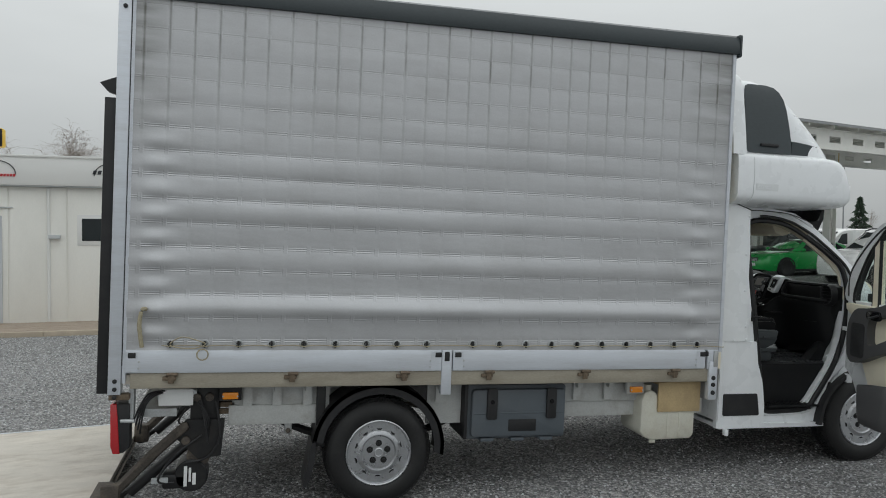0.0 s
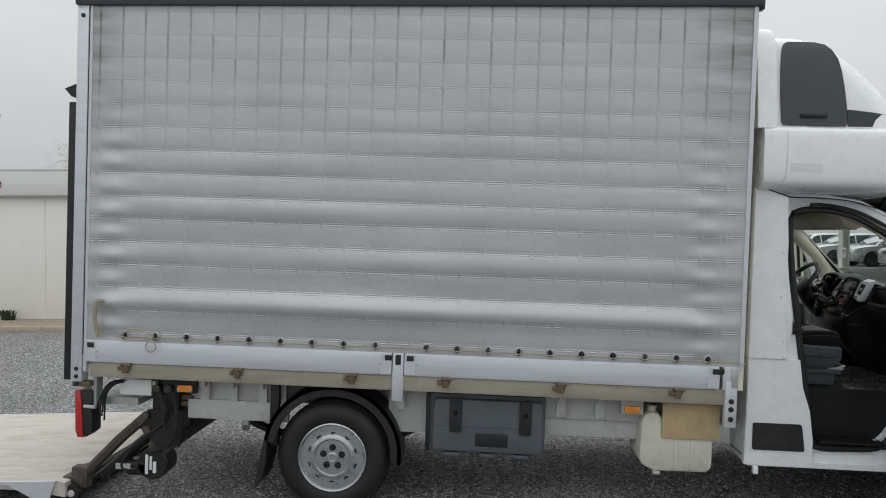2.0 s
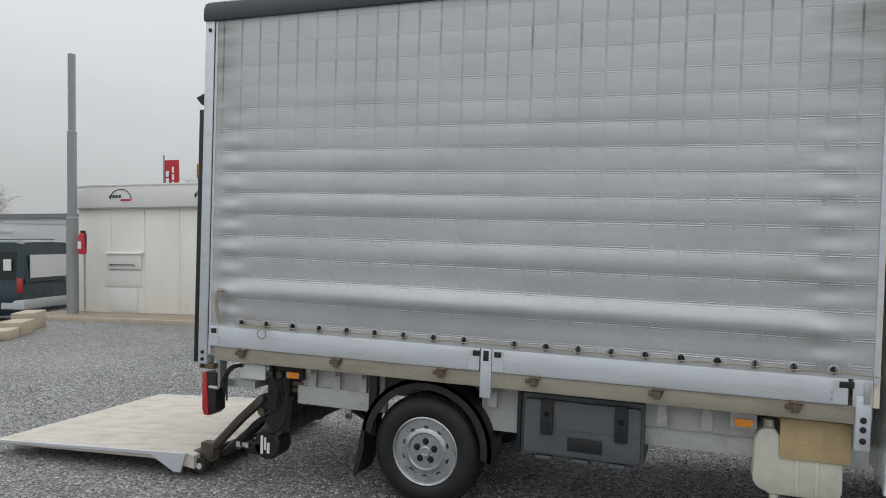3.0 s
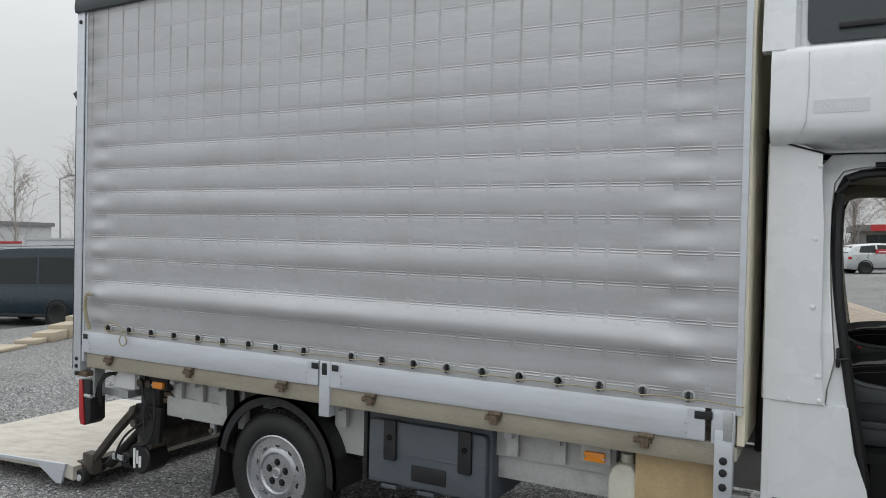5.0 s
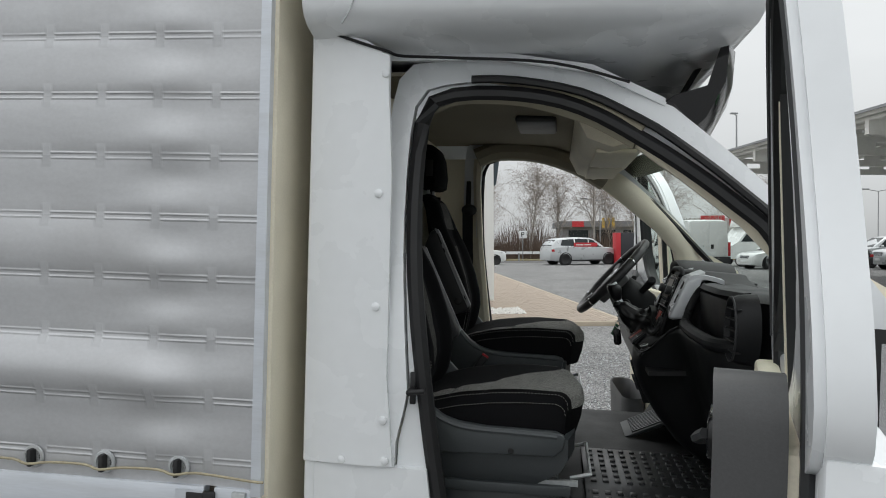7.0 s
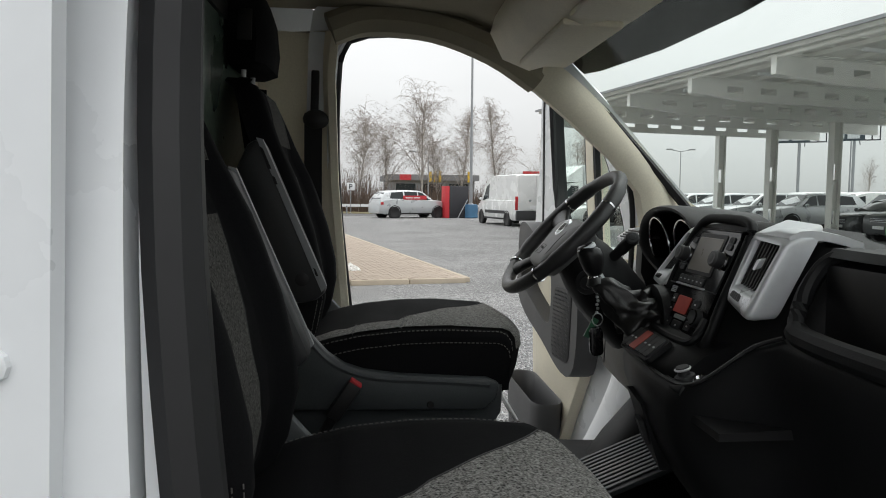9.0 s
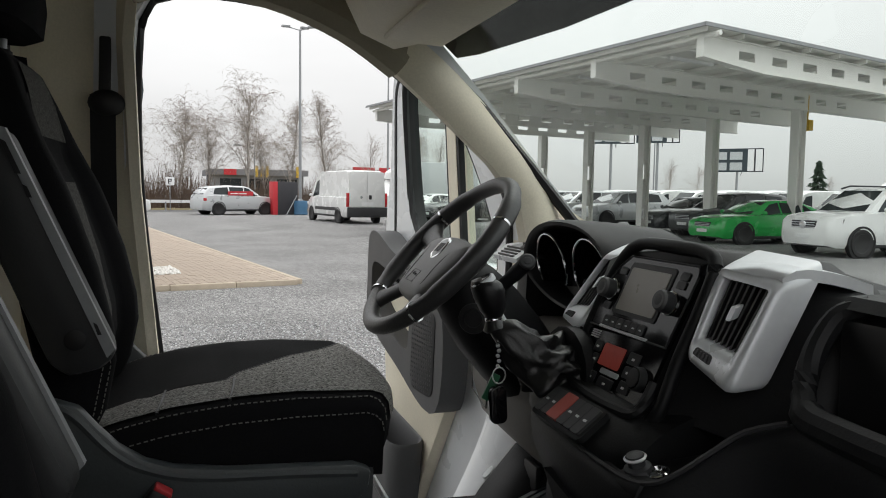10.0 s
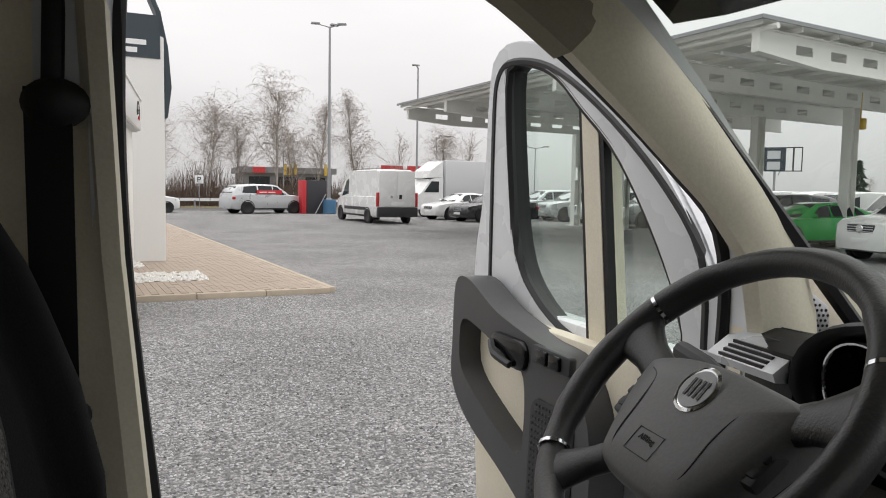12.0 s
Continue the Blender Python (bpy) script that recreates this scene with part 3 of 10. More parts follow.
# drop-side boards, two a side, with their hinges and latches
for y0, s in ((0.0, 1), (2.02, -1)):
    for x0, x1 in ((0.005, 2.005), (2.09, 4.045)):
        b = part("drop_side_board", mesh(
            prism([(y0 - 0.012 * s, 0.935), (y0 - 0.016 * s, 0.95), (y0 - 0.016 * s, 1.055), (y0 - 0.010 * s, 1.075), (y0 + 0.022 * s, 1.075), (y0 + 0.022 * s, 0.935)], "x", x0, x1)), "alu", truck, "pale aluminium drop-side board")
        for xa in (x0 + 0.012, x1 - 0.042):
            part("latch_slot", mesh(box(xa, xa + 0.045, y0 - 0.021 * s, y0 - 0.012 * s, 1.028, 1.062, 0.003)), "black_plastic", b)
        for xa in (x0 + 0.075, x1 - 0.075):
            for z in (0.965, 1.005):
                part("rivet", mesh(lathe([(0.007, 0), (0.006, 0.004), (0.002, 0.005)], (xa, y0 - 0.016 * s, z), (0, -s, 0), 8)), "galv", b)
        part("end_cap", mesh(box(x0 - 0.002, x0 + 0.07, y0 - 0.018 * s, y0 - 0.0155 * s, 0.942, 1.068)), "alu", b)
        part("end_cap", mesh(box(x1 - 0.07, x1 + 0.002, y0 - 0.018 * s, y0 - 0.0155 * s, 0.942, 1.068)), "alu", b)
        for fr in (0.13, 0.50, 0.87):
            xa = x0 + (x1 - x0) * fr
            h = part("hinge", mesh(box(xa - 0.045, xa + 0.035, y0 - 0.020 * s, y0 + 0.008 * s, 0.888, 0.912, 0.004), rod((xa - 0.02, y0 - 0.018 * s, 0.925), (xa + 0.045, y0 - 0.018 * s, 0.925), 0.012, n=8), box(xa - 0.01, xa + 0.025, y0 - 0.026 * s, y0 - 0.01 * s, 0.87, 0.93, 0.004)), "rust_hinge", b, "rusty hinge")
    part("side_beam", mesh(box(0.03, 4.09, y0 + 0.0 * s, y0 + 0.05 * s, 0.835, 0.933, 0.004)), "beam", truck, "weathered brownish floor beam")
    mid = part("middle_post", mesh(box(2.012, 2.083, y0 - 0.012 * s, y0 + 0.05 * s, 0.77, 1.075, 0.004)), "alu", truck)
    part("post_slot", mesh(box(2.03, 2.065, y0 - 0.015 * s, y0 - 0.008 * s, 1.0, 1.065, 0.003)), "black_plastic", mid)
    fp = part("front_post", mesh(box(4.07, 4.165, y0 - 0.010 * s, y0 + 0.06 * s, 0.93, 1.075, 0.004), box(4.085, 4.16, y0 - 0.018 * s, y0 + 0.03 * s, 0.70, 0.99, 0.008)), "alu", truck)
    part("latch_slot", mesh(box(4.045, 4.075, y0 - 0.02 * s, y0 - 0.005 * s, 1.03, 1.065, 0.003)), "black_plastic", fp)
    part("latch_strip", mesh(box(4.12, 4.155, y0 - 0.022 * s, y0 - 0.008 * s, 0.95, 1.07, 0.003)), "galv", fp)
    for z in (0.865, 0.815, 0.755):
        part("bolt", mesh(lathe([(0.017, 0), (0.016, 0.007), (0.006, 0.010)], (4.123, y0 - 0.018 * s, z), (0, -s, 0), 12)), "black_plastic", fp)

# lacing eyelets along the hem, with the cord through them
lace = []
for k in range(19):
    x = 0.26 + 0.205 * k if k < 9 else 0.455 + 0.2 * k
    if k >= 9:
        x = 2.225 + (k - 9) * 0.1945
    d = tarp_depth(x, 1.115)
    ey = part("eyelet", mesh(lathe([(0.029, 0.0), (0.027, 0.004), (0.021, 0.005), (0.019, -0.004)], (x, -d - 0.004, 1.116), (0, -1, 0), 18)), "galv", tarp)
    part("turn_clip", mesh(box(x - 0.006, x + 0.006, -d - 0.026, -d + 0.004, 1.094, 1.138, 0.004), lathe([(0.02, 0.001), (0.018, 0.003)], (x, -d - 0.001, 1.116), (0, -1, 0), 14)), "black_plastic", ey)
    lace += [(x - 0.05, -d - 0.013, 1.108), (x, -d - 0.030, 1.104), (x + 0.05, -d - 0.013, 1.107)]
lace += [(4.17, -0.02, 1.10), (4.20, -0.02, 1.10)]
part("lacing_cord", mesh(tube(smooth_path(lace, 3), 0.0035, 6)), "rope", truck, "yellowed lacing cord")
part("cord_loop", mesh(tube(smooth_path([(0.26, -0.035, 1.12), (0.33, -0.05, 1.165), (0.42, -0.05, 1.145), (0.47, -0.045, 1.12), (0.40, -0.05, 1.095), (0.30, -0.045, 1.10)], 6, True), 0.004, 6),
                       tube([(0.455 + 0.034 * math.cos(a * 0.4), -0.05, 1.055 + 0.034 * math.sin(a * 0.4)) for a in range(16)], 0.0045, 6, True)), "rope", truck)
part("strap", mesh(tube(smooth_path([(0.115, -0.03, 1.335), (0.095, -0.055, 1.33), (0.082, -0.055, 1.25), (0.088, -0.045, 1.17), (0.097, -0.03, 1.10)], 5), 0.013, 6)), "rope", truck, "yellowed tie strap")

# chassis
for y0 in (0.52, 1.43):
    part("chassis_rail", mesh(box(0.25, 4.6, y0, y0 + 0.07, 0.60, 0.80, 0.006)), "frame_grey", truck)
for y0, y1 in ((0.17, 0.22), (1.80, 1.85)):
    part("outer_rail", mesh(box(0.62, 1.30, y0, y1, 0.55, 0.68, 0.004), box(0.64, 1.28, y0 + 0.02, y1 + 0.03, 0.66, 0.83)), "frame_grey", truck, "dusty grey steel side frame")
    part("rail_bracket", mesh(box(1.97, 2.22, y0 + 0.03, y1 + 0.02, 0.52, 0.83)), "frame_grey", truck)
    part("outer_rail", mesh(box(2.98, 3.62, y0 + 0.02, y1 + 0.02, 0.66, 0.83, 0.003), box(2.98, 4.2, y0 + 0.05, y1 + 0.07, 0.54, 0.66, 0.004)), "frame_grey", truck, "dusty grey steel side frame")
for x in (0.74, 0.93, 1.13, 2.05, 3.1, 3.35):
    part("cross_member", mesh(box(x - 0.02, x + 0.02, 0.10, 1.92, 0.78, 0.855), box(x - 0.03, x + 0.03, 0.155, 0.18, 0.68, 0.83)), "frame_grey", truck)
part("rear_axle", mesh(rod((1.62, 0.3, 0.33), (1.62, 1.72, 0.33), 0.05)), "black_steel", truck)
for y0 in (0.30, 1.66):
    part("leaf_spring", mesh(tube(smooth_path([(0.93, y0, 0.56), (1.2, y0, 0.45), (1.62, y0, 0.40), (2.0, y0, 0.46), (2.2, y0, 0.56)], 5), 0.03, 6)), "black_steel", truck)
sh = part("spring_shackle", mesh(box(0.985, 1.035, 0.185, 0.215, 0.47, 0.62, 0.02)), "galv", truck)
for z in (0.5, 0.59):
    part("bolt", mesh(lathe([(0.018, 0), (0.015, 0.012), (0.008, 0.014)], (1.01, 0.185, z), (0, -1, 0), 8)), "rust_steel", sh)
part("exhaust", mesh(tube(smooth_path([(4.0, 0.9, 0.45), (2.6, 0.85, 0.42), (1.4, 0.9, 0.62), (0.6, 0.9, 0.55)], 6), 0.035, 8)), "rust_steel", truck)


def wheel(c, s, back=0.0):
    """Steel wheel with tyre; s is the way its outer face looks along y."""
    x, y, z = c
    o = (0, s, 0)
    tyre_prof = [(0.222, -0.004), (0.238, 0.008), (0.272, 0.016), (0.315, 0.012), (0.343, -0.008), (0.360, -0.03), (0.366, -0.06), (0.366, -0.16), (0.345, -0.21), (0.25, -0.218), (0.222, -0.2)]
    ty = part("tyre", mesh(lathe(tyre_prof, c, o, 56, True)), "rubber", None, "", 1.0)
    # tread blocks round the shoulder
    tb = bmesh.new()
    for k in range(64):
        a = 2 * math.pi * k / 64
        for j, off in ((0, 0.026), (1, 0.058), (2, 0.095), (3, 0.135)):
            da = 0.5 * (2 * math.pi / 64) * (j % 2)
            mm = Matrix.Translation(c) @ Matrix.Rotation(a + da, 4, "Y") @ Matrix.Translation((0, -s * off, 0.366 if j else 0.357)) @ Matrix.Rotation(0 if j else -s * 0.5, 4, "X")
            box(-0.0125, 0.0125, -0.014, 0.014, -0.006, 0.006, 0, mm)(tb)
    tagged(part("tread", tb, "rubber", ty), kind="stuff")
    rim_prof = [(0.226, -0.012), (0.227, 0.004), (0.220, 0.009), (0.213, 0.004), (0.207, -0.018), (0.199, -0.040), (0.192, -0.040), (0.186, -0.026), (0.145, -0.010), (0.132, -0.002), (0.122, -0.001), (0.112, -0.012), (0.106, -0.026), (0.096, -0.028), (0.086, -0.020), (0.046, -0.018), (0.040, -0.012), (0.0, -0.010)]
    rm = part("rim", mesh(lathe(rim_prof, c, o, 56)), "silver", ty, "silver steel rim", 0.5)
    for k in range(10):
        a = 2 * math.pi * (k + 0.5) / 10
        q = Vector((math.cos(a), 0, math.sin(a)))
        tang = Vector((-math.sin(a), 0, math.cos(a)))
        nrm = (Vector(o) + 0.39 * q).normalized()
        up = nrm.cross(tang).normalized()
        cc = Vector(c) + 0.165 * q + Vector((0, s * -0.018, 0)) + nrm * 0.006
        ring_ = lambda k_, h_: [cc + tang * (0.0205 * k_ * math.cos(t * 0.3927)) + up * (0.0165 * k_ * math.sin(t * 0.3927)) + nrm * h_ for t in range(16)]
        part("hole", mesh(loft([ring_(1.0, -0.004), ring_(1.0, 0.0)])), "seal", rm)
        part("hole_edge", mesh(tube(ring_(1.06, -0.001), 0.0022, 5, True)), "silver", rm)
    for k in range(5):
        a = 2 * math.pi * (k + 0.25) / 5
        bx, bz = x + 0.064 * math.cos(a), z + 0.064 * math.sin(a)
        part("bolt_seat", mesh(lathe([(0.0235, 0.0), (0.0225, 0.003), (0.002, 0.003)], (bx, y - s * 0.0145, bz), o, 14)), "seal", rm)
        part("wheel_bolt", mesh(lathe([(0.013, 0.0), (0.0125, 0.014), (0.004, 0.016)], (bx, y - s * 0.013, bz), o, 6)), "black_steel", rm)
    part("hub_cap", mesh(lathe([(0.034, 0.0), (0.033, 0.010), (0.026, 0.014), (0.022, 0.011), (0.004, 0.011)], (x, y - s * 0.014, z), o, 18)), "silver", rm)
    ty.parent = truck
    return ty


for y, s in ((0.10, -1), (1.92, 1)):
    wheel((1.62, y, 0.352), s)
    wheel((5.64, y + 0.02 * -s, 0.488), s)
    # rear mudguard: a bent strip with a rim, and a flap behind
    arc = [(1.62 + 0.455 * math.cos(radians(a)), 0.39 + 0.44 * math.sin(radians(a))) for a in range(-8, 176, 6)]
    inner = [(1.62 + 0.43 * math.cos(radians(a)), 0.39 + 0.415 * math.sin(radians(a))) for a in range(-8, 176, 6)]
    ya, yb = (y - s * -0.02 + s * 0.0, y - s * 0.24)
    gd = part("mudguard", mesh(prism(arc + inner[::-1], "y", ya - s * 0.0, yb), prism(arc + [(1.62 + 0.385 * math.cos(radians(a)), 0.39 + 0.37 * math.sin(radians(a))) for a in range(174, -9, -6)], "y", ya, ya - s * 0.02)), "black_plastic", truck, "black plastic mudguard")
    part("mud_flap", mesh(prism([(1.165, 0.44), (1.19, 0.44), (1.185, 0.30), (1.15, 0.17), (1.12, 0.125), (1.115, 0.16), (1.14, 0.30)], "y", ya, yb)), "black_plastic", gd)
    part("stay", mesh(box(1.19, 1.25, ya - s * 0.05, ya - s * 0.10, 0.40, 0.84, 0.006)), "black_steel", gd)

# tool box between the axles
tb = part("tool_box", mesh(prism(rounded(2.245, 3.0, 0.415, 0.80, 0.02), "y", 0.14, 0.55, 0.004)), "toolbox", truck, "grey plastic tool box with two latches")
part("lid", mesh(prism(rounded(2.275, 2.985, 0.435, 0.775, 0.03), "y", 0.098, 0.145, 0.012)), "toolbox", tb)
part("lid_rib", mesh(box(2.29, 2.97, 0.094, 0.10, 0.60, 0.612, 0.003)), "toolbox", tb)
part("number_plate_recess", mesh(box(2.55, 2.76, 0.094, 0.10, 0.475, 0.56, 0.004)), "black_plastic", tb)
part("side_strip", mesh(box(2.225, 2.25, 0.12, 0.5, 0.42, 0.82, 0.004)), "black_plastic", tb)
for x in (2.42, 2.87):
    la = part("latch", mesh(prism(rounded(x - 0.038, x + 0.038, 0.565, 0.785, 0.012), "y", 0.078, 0.10, 0.005)), "black_plastic", tb)
    part("latch_button", mesh(lathe([(0.016, 0), (0.014, 0.008), (0.006, 0.009)], (x, 0.079, 0.69), (0, -1, 0), 12)), "gloss_black", la)
for x in (2.40, 2.63, 2.85):
    part("foot", mesh(box(x - 0.05, x + 0.05, 0.11, 0.2, 0.40, 0.425, 0.005)), "toolbox", tb)

# side markers
for x in (0.63, 3.545):
    mk = part("side_marker", mesh(prism(rounded(x - 0.05, x + 0.05, 0.742, 0.786, 0.008), "y", 0.075, 0.10, 0.005)), "amber", truck, "amber side marker lamp")
    part("marker_base", mesh(box(x - 0.07, x + 0.07, 0.098, 0.14, 0.73, 0.835, 0.003)), "black_plastic" if x < 1 else "frame_grey", mk)
    for d in (-0.045, 0.045):
        part("screw", mesh(lathe([(0.006, 0), (0.005, 0.003)], (x + d, 0.075, 0.762), (0, -1, 0), 8)), "galv", mk)

# washer tank with its guard board
tk = part("water_tank", mesh(prism([(3.60, 0.44), (3.605, 0.68), (3.625, 0.73), (3.66, 0.75), (3.715, 0.745), (3.745, 0.70), (3.745, 0.62), (3.80, 0.615), (4.04, 0.615), (4.06, 0.59), (4.06, 0.41), (4.03, 0.375), (3.70, 0.372), (3.63, 0.40)], "y", 0.10, 0.42, 0.02)), "tank", truck, "milky plastic water tank")
part("tank_cap", mesh(rod((3.68, 0.16, 0.74), (3.68, 0.16, 0.785), 0.03)), "tank", tk)
part("tap", mesh(rod((3.71, 0.13, 0.40), (3.71, 0.13, 0.35), 0.016), rod((3.71, 0.13, 0.355), (3.735, 0.11, 0.36), 0.012)), "tank", tk)
for x in (3.82, 3.92):
    part("tank_rib", mesh(box(x, x + 0.02, 0.094, 0.11, 0.39, 0.6, 0.005)), "tank", tk)
part("guard_board", mesh(box(3.735, 4.09, 0.085, 0.105, 0.59, 0.815, 0.004), box(3.735, 4.09, 0.105, 0.4, 0.795, 0.815)), "tan", tk, "tan plywood guard")

# rear light cluster and cables
tl = part("tail_lamp", mesh(prism([(-0.075, 0.735), (0.03, 0.735), (0.035, 0.46), (0.0, 0.43), (-0.035, 0.42), (-0.06, 0.44)], "y", 0.03, 0.15, 0.006)), "black_plastic", truck, "tail lamp with red lens")
part("red_lens", mesh(prism([(-0.082, 0.735), (-0.045, 0.735), (-0.020, 0.425), (-0.06, 0.425), (-0.075, 0.47)], "y", 0.022, 0.155, 0.005)), "red_lens", tl)
part("lamp_bracket", mesh(box(0.02, 0.05, 0.05, 0.13, 0.62, 0.83), rod((-0.02, 0.03, 0.63), (0.06, 0.02, 0.63), 0.012)), "galv", tl)
for k in range(4):
    pts = [(0.05 + 0.012 * k, 0.06 + 0.01 * k, 0.62 - 0.03 * k), (0.09 + 0.01 * k, 0.05, 0.72), (0.14 + 0.02 * k, 0.07, 0.79), (0.26, 0.10 + 0.02 * k, 0.80 - 0.015 * k), (0.42, 0.12, 0.78 - 0.02 * k), (0.47 + 0.01 * k, 0.10, 0.62), (0.50, 0.09 + 0.02 * k, 0.45 + 0.03 * k)]
    part("cable", mesh(tube(smooth_path(pts, 5), 0.006, 6)), "black_plastic", truck)
part("rear_cross_bar", mesh(box(0.06, 0.30, 0.12, 1.9, 0.63, 0.68), box(0.18, 0.42, 0.11, 0.16, 0.735, 0.80, 0.003)), "galv", truck)
part("number_plate", mesh(box(0.19, 0.40, 0.09, 0.11, 0.705, 0.81, 0.003)), "mark_white", truck, "folded white plate")

# ---- tail lift ----
for y0 in (0.16, 1.62):
    col = part("lift_column", mesh(box(0.38, 0.56, y0, y0 + 0.20, 0.45, 0.86, 0.006), prism([(0.36, 0.60), (0.60, 0.60), (0.58, 0.36), (0.44, 0.34), (0.28, 0.50)], "y", y0 - 0.02, y0 + 0.01)), "black_steel", truck, "black steel lift column")
    for x, z in ((0.35, 0.56), (0.36, 0.47), (0.42, 0.75), (0.50, 0.75)):
        part("pivot", mesh(lathe([(0.028, 0), (0.026, 0.02), (0.014, 0.024)], (x, y0 - 0.03, z), (0, -1, 0), 12)), "rust_steel", col)
    part("clamp_plate", mesh(*[box(0.56, 0.66, y0 + 0.03, y0 + 0.06, z, z + 0.035, 0.004) for z in (0.62, 0.665, 0.71, 0.755)]), "rust_hinge", col)
    arm = part("lift_arm", mesh(tube([(0.36, y0 - 0.02, 0.565), (0.18, y0 - 0.02, 0.40), (-0.06, y0 - 0.02, 0.15)], 0.034, 6), box(-0.14, -0.03, y0 - 0.06, y0 + 0.02, 0.06, 0.20, 0.01)), "rust_steel", truck, "worn steel lift arm")
    part("ram", mesh(rod((0.40, y0 + 0.05, 0.46), (0.02, y0 + 0.05, 0.12), 0.035), rod((0.20, y0 + 0.05, 0.28), (-0.08, y0 + 0.05, 0.06), 0.018)), "black_steel", arm)
    part("hose", mesh(tube(smooth_path([(0.46, y0 - 0.03, 0.50), (0.30, y0 - 0.06, 0.38), (0.20, y0 - 0.05, 0.22), (0.30, y0 - 0.04, 0.20)], 6), 0.008, 6), tube(smooth_path([(0.54, y0 - 0.03, 0.72), (0.57, y0 - 0.05, 0.5), (0.50, y0 - 0.04, 0.36), (0.36, y0 - 0.03, 0.32)], 6), 0.008, 6)), "black_plastic", arm)
motor = part("lift_motor", mesh(lathe([(0.095, 0.0), (0.105, 0.01), (0.105, 0.16), (0.09, 0.17)], (0.40, 0.13, 0.235), (0, 1, 0), 24), box(0.22, 0.40, 0.13, 0.26, 0.15, 0.25, 0.02)), "black_steel", truck, "round black hydraulic motor")
part("print_mark", mesh(box(0.355, 0.375, 0.124, 0.129, 0.17, 0.30), box(0.385, 0.40, 0.124, 0.129, 0.20, 0.29), box(0.408, 0.43, 0.124, 0.129, 0.18, 0.255)), "mark_white", motor)
part("label_plate", mesh(box(0.16, 0.26, 0.11, 0.125, 0.20, 0.235)), "galv", motor)
part("torsion_tube", mesh(rod((0.44, 0.15, 0.36), (0.44, 1.85, 0.36), 0.075)), "rust_steel", truck)

lift = part("lift_platform", mesh(prism([(-0.14, 0.02), (-0.14, 0.115), (-0.20, 0.125), (-2.08, 0.0), (-2.10, -0.02), (-2.06, -0.03), (-0.55, 0.05), (-0.40, 0.05)], "y", 0.03, 1.93)), "plywood", truck, "worn beige lift platform on the gravel")
part("side_profile", mesh(prism([(-0.20, 0.128), (-2.09, 0.003), (-2.09, -0.017), (-0.52, 0.085), (-0.30, -0.02), (-0.245, -0.015)], "y", 0.012, 0.03)), "alu", lift)
part("side_profile", mesh(prism([(-0.20, 0.128), (-2.09, 0.003), (-2.09, -0.017), (-0.52, 0.085), (-0.30, -0.02), (-0.245, -0.015)], "y", 1.93, 1.948)), "alu", lift)
part("hinge_edge", mesh(box(-0.26, -0.14, 0.06, 1.9, 0.045, 0.09, 0.006), box(-0.20, -0.10, 0.10, 0.40, 0.09, 0.132, 0.004)), "rust_steel", lift)
for y in (0.06, 1.80):
    ro = part("roller", mesh(lathe([(0.05, 0.0), (0.055, 0.01), (0.055, 0.05), (0.05, 0.06)], (-0.115, y, 0.035), (0, 1, 0), 18)), "rubber", lift)
    part("roller_hub", mesh(lathe([(0.024, 0.0), (0.022, 0.006), (0.01, 0.008)], (-0.115, y, 0.035), (0, -1, 0), 12)), "mark_grey", ro)


# ---- cab shell ----
def by_angle(poly, c, n):
    """The outline, met by n rays that spread evenly from c."""
    out = []
    for k in range(n):
        a = 2 * math.pi * k / n
        d = Vector((math.cos(a), math.sin(a)))
        best = None
        for i in range(len(poly)):
            p, q = Vector(poly[i][:2]), Vector(poly[(i + 1) % len(poly)][:2])
            e, w = q - p, p - Vector(c)
            den = d.x * e.y - d.y * e.x
            if abs(den) < 1e-9:
                continue
            t = (w.x * e.y - w.y * e.x) / den
            s = (w.x * d.y - w.y * d.x) / den
            if t > 0 and -1e-6 <= s <= 1 + 1e-6 and (best is None or t > best):
                best = t
        out.append((c[0] + d.x * best, c[1] + d.y * best))
    return out


def curve2(pts, n=5):
    return [(p.x, p.y) for p in smooth_path([(a, b, 0) for a, b in pts], n, True)]


def lean(z):
    """Tumblehome of the cab side."""
    return 0.105 + 0.15 * max(0.0, (z - 1.35) / 0.85) ** 1.7 + 0.03 * max(0.0, (0.9 - z) / 0.5)


def mirrored(bm, far):
    if far:
        for v in bm.verts:
            v.co.y = 2.0 - v.co.y
    return bm


def leaned(bm, far):
    for v in bm.verts:
        v.co.y += lean(v.co.z)
    return mirrored(bm, far)


OPENING = [(4.517, 1.97), (4.555, 2.055), (4.70, 2.075), (4.90, 2.045), (5.09, 1.945), (5.28, 1.81), (5.395, 1.69), (5.425, 1.45), (5.40, 1.17), (5.32, 0.93), (5.19, 0.70),
           (5.10, 0.585), (4.90, 0.565), (4.72, 0.567), (4.668, 0.62), (4.62, 0.95), (4.57, 1.25), (4.52, 1.65)]
CABSIDE = [(4.44, 2.06), (4.46, 2.15), (4.70, 2.17), (4.95, 2.135), (5.13, 2.052), (5.294, 1.910), (5.436, 1.774), (5.58, 1.636), (5.68, 1.50), (5.66, 1.28), (5.50, 1.02), (5.27, 0.79),
           (5.20, 0.475), (4.90, 0.45), (4.30, 0.44), (4.26, 0.56), (4.26, 0.95), (4.30, 1.12), (4.42, 1.30), (4.43, 1.65)]
MID = (4.95, 1.35)
opening = curve2(OPENING)
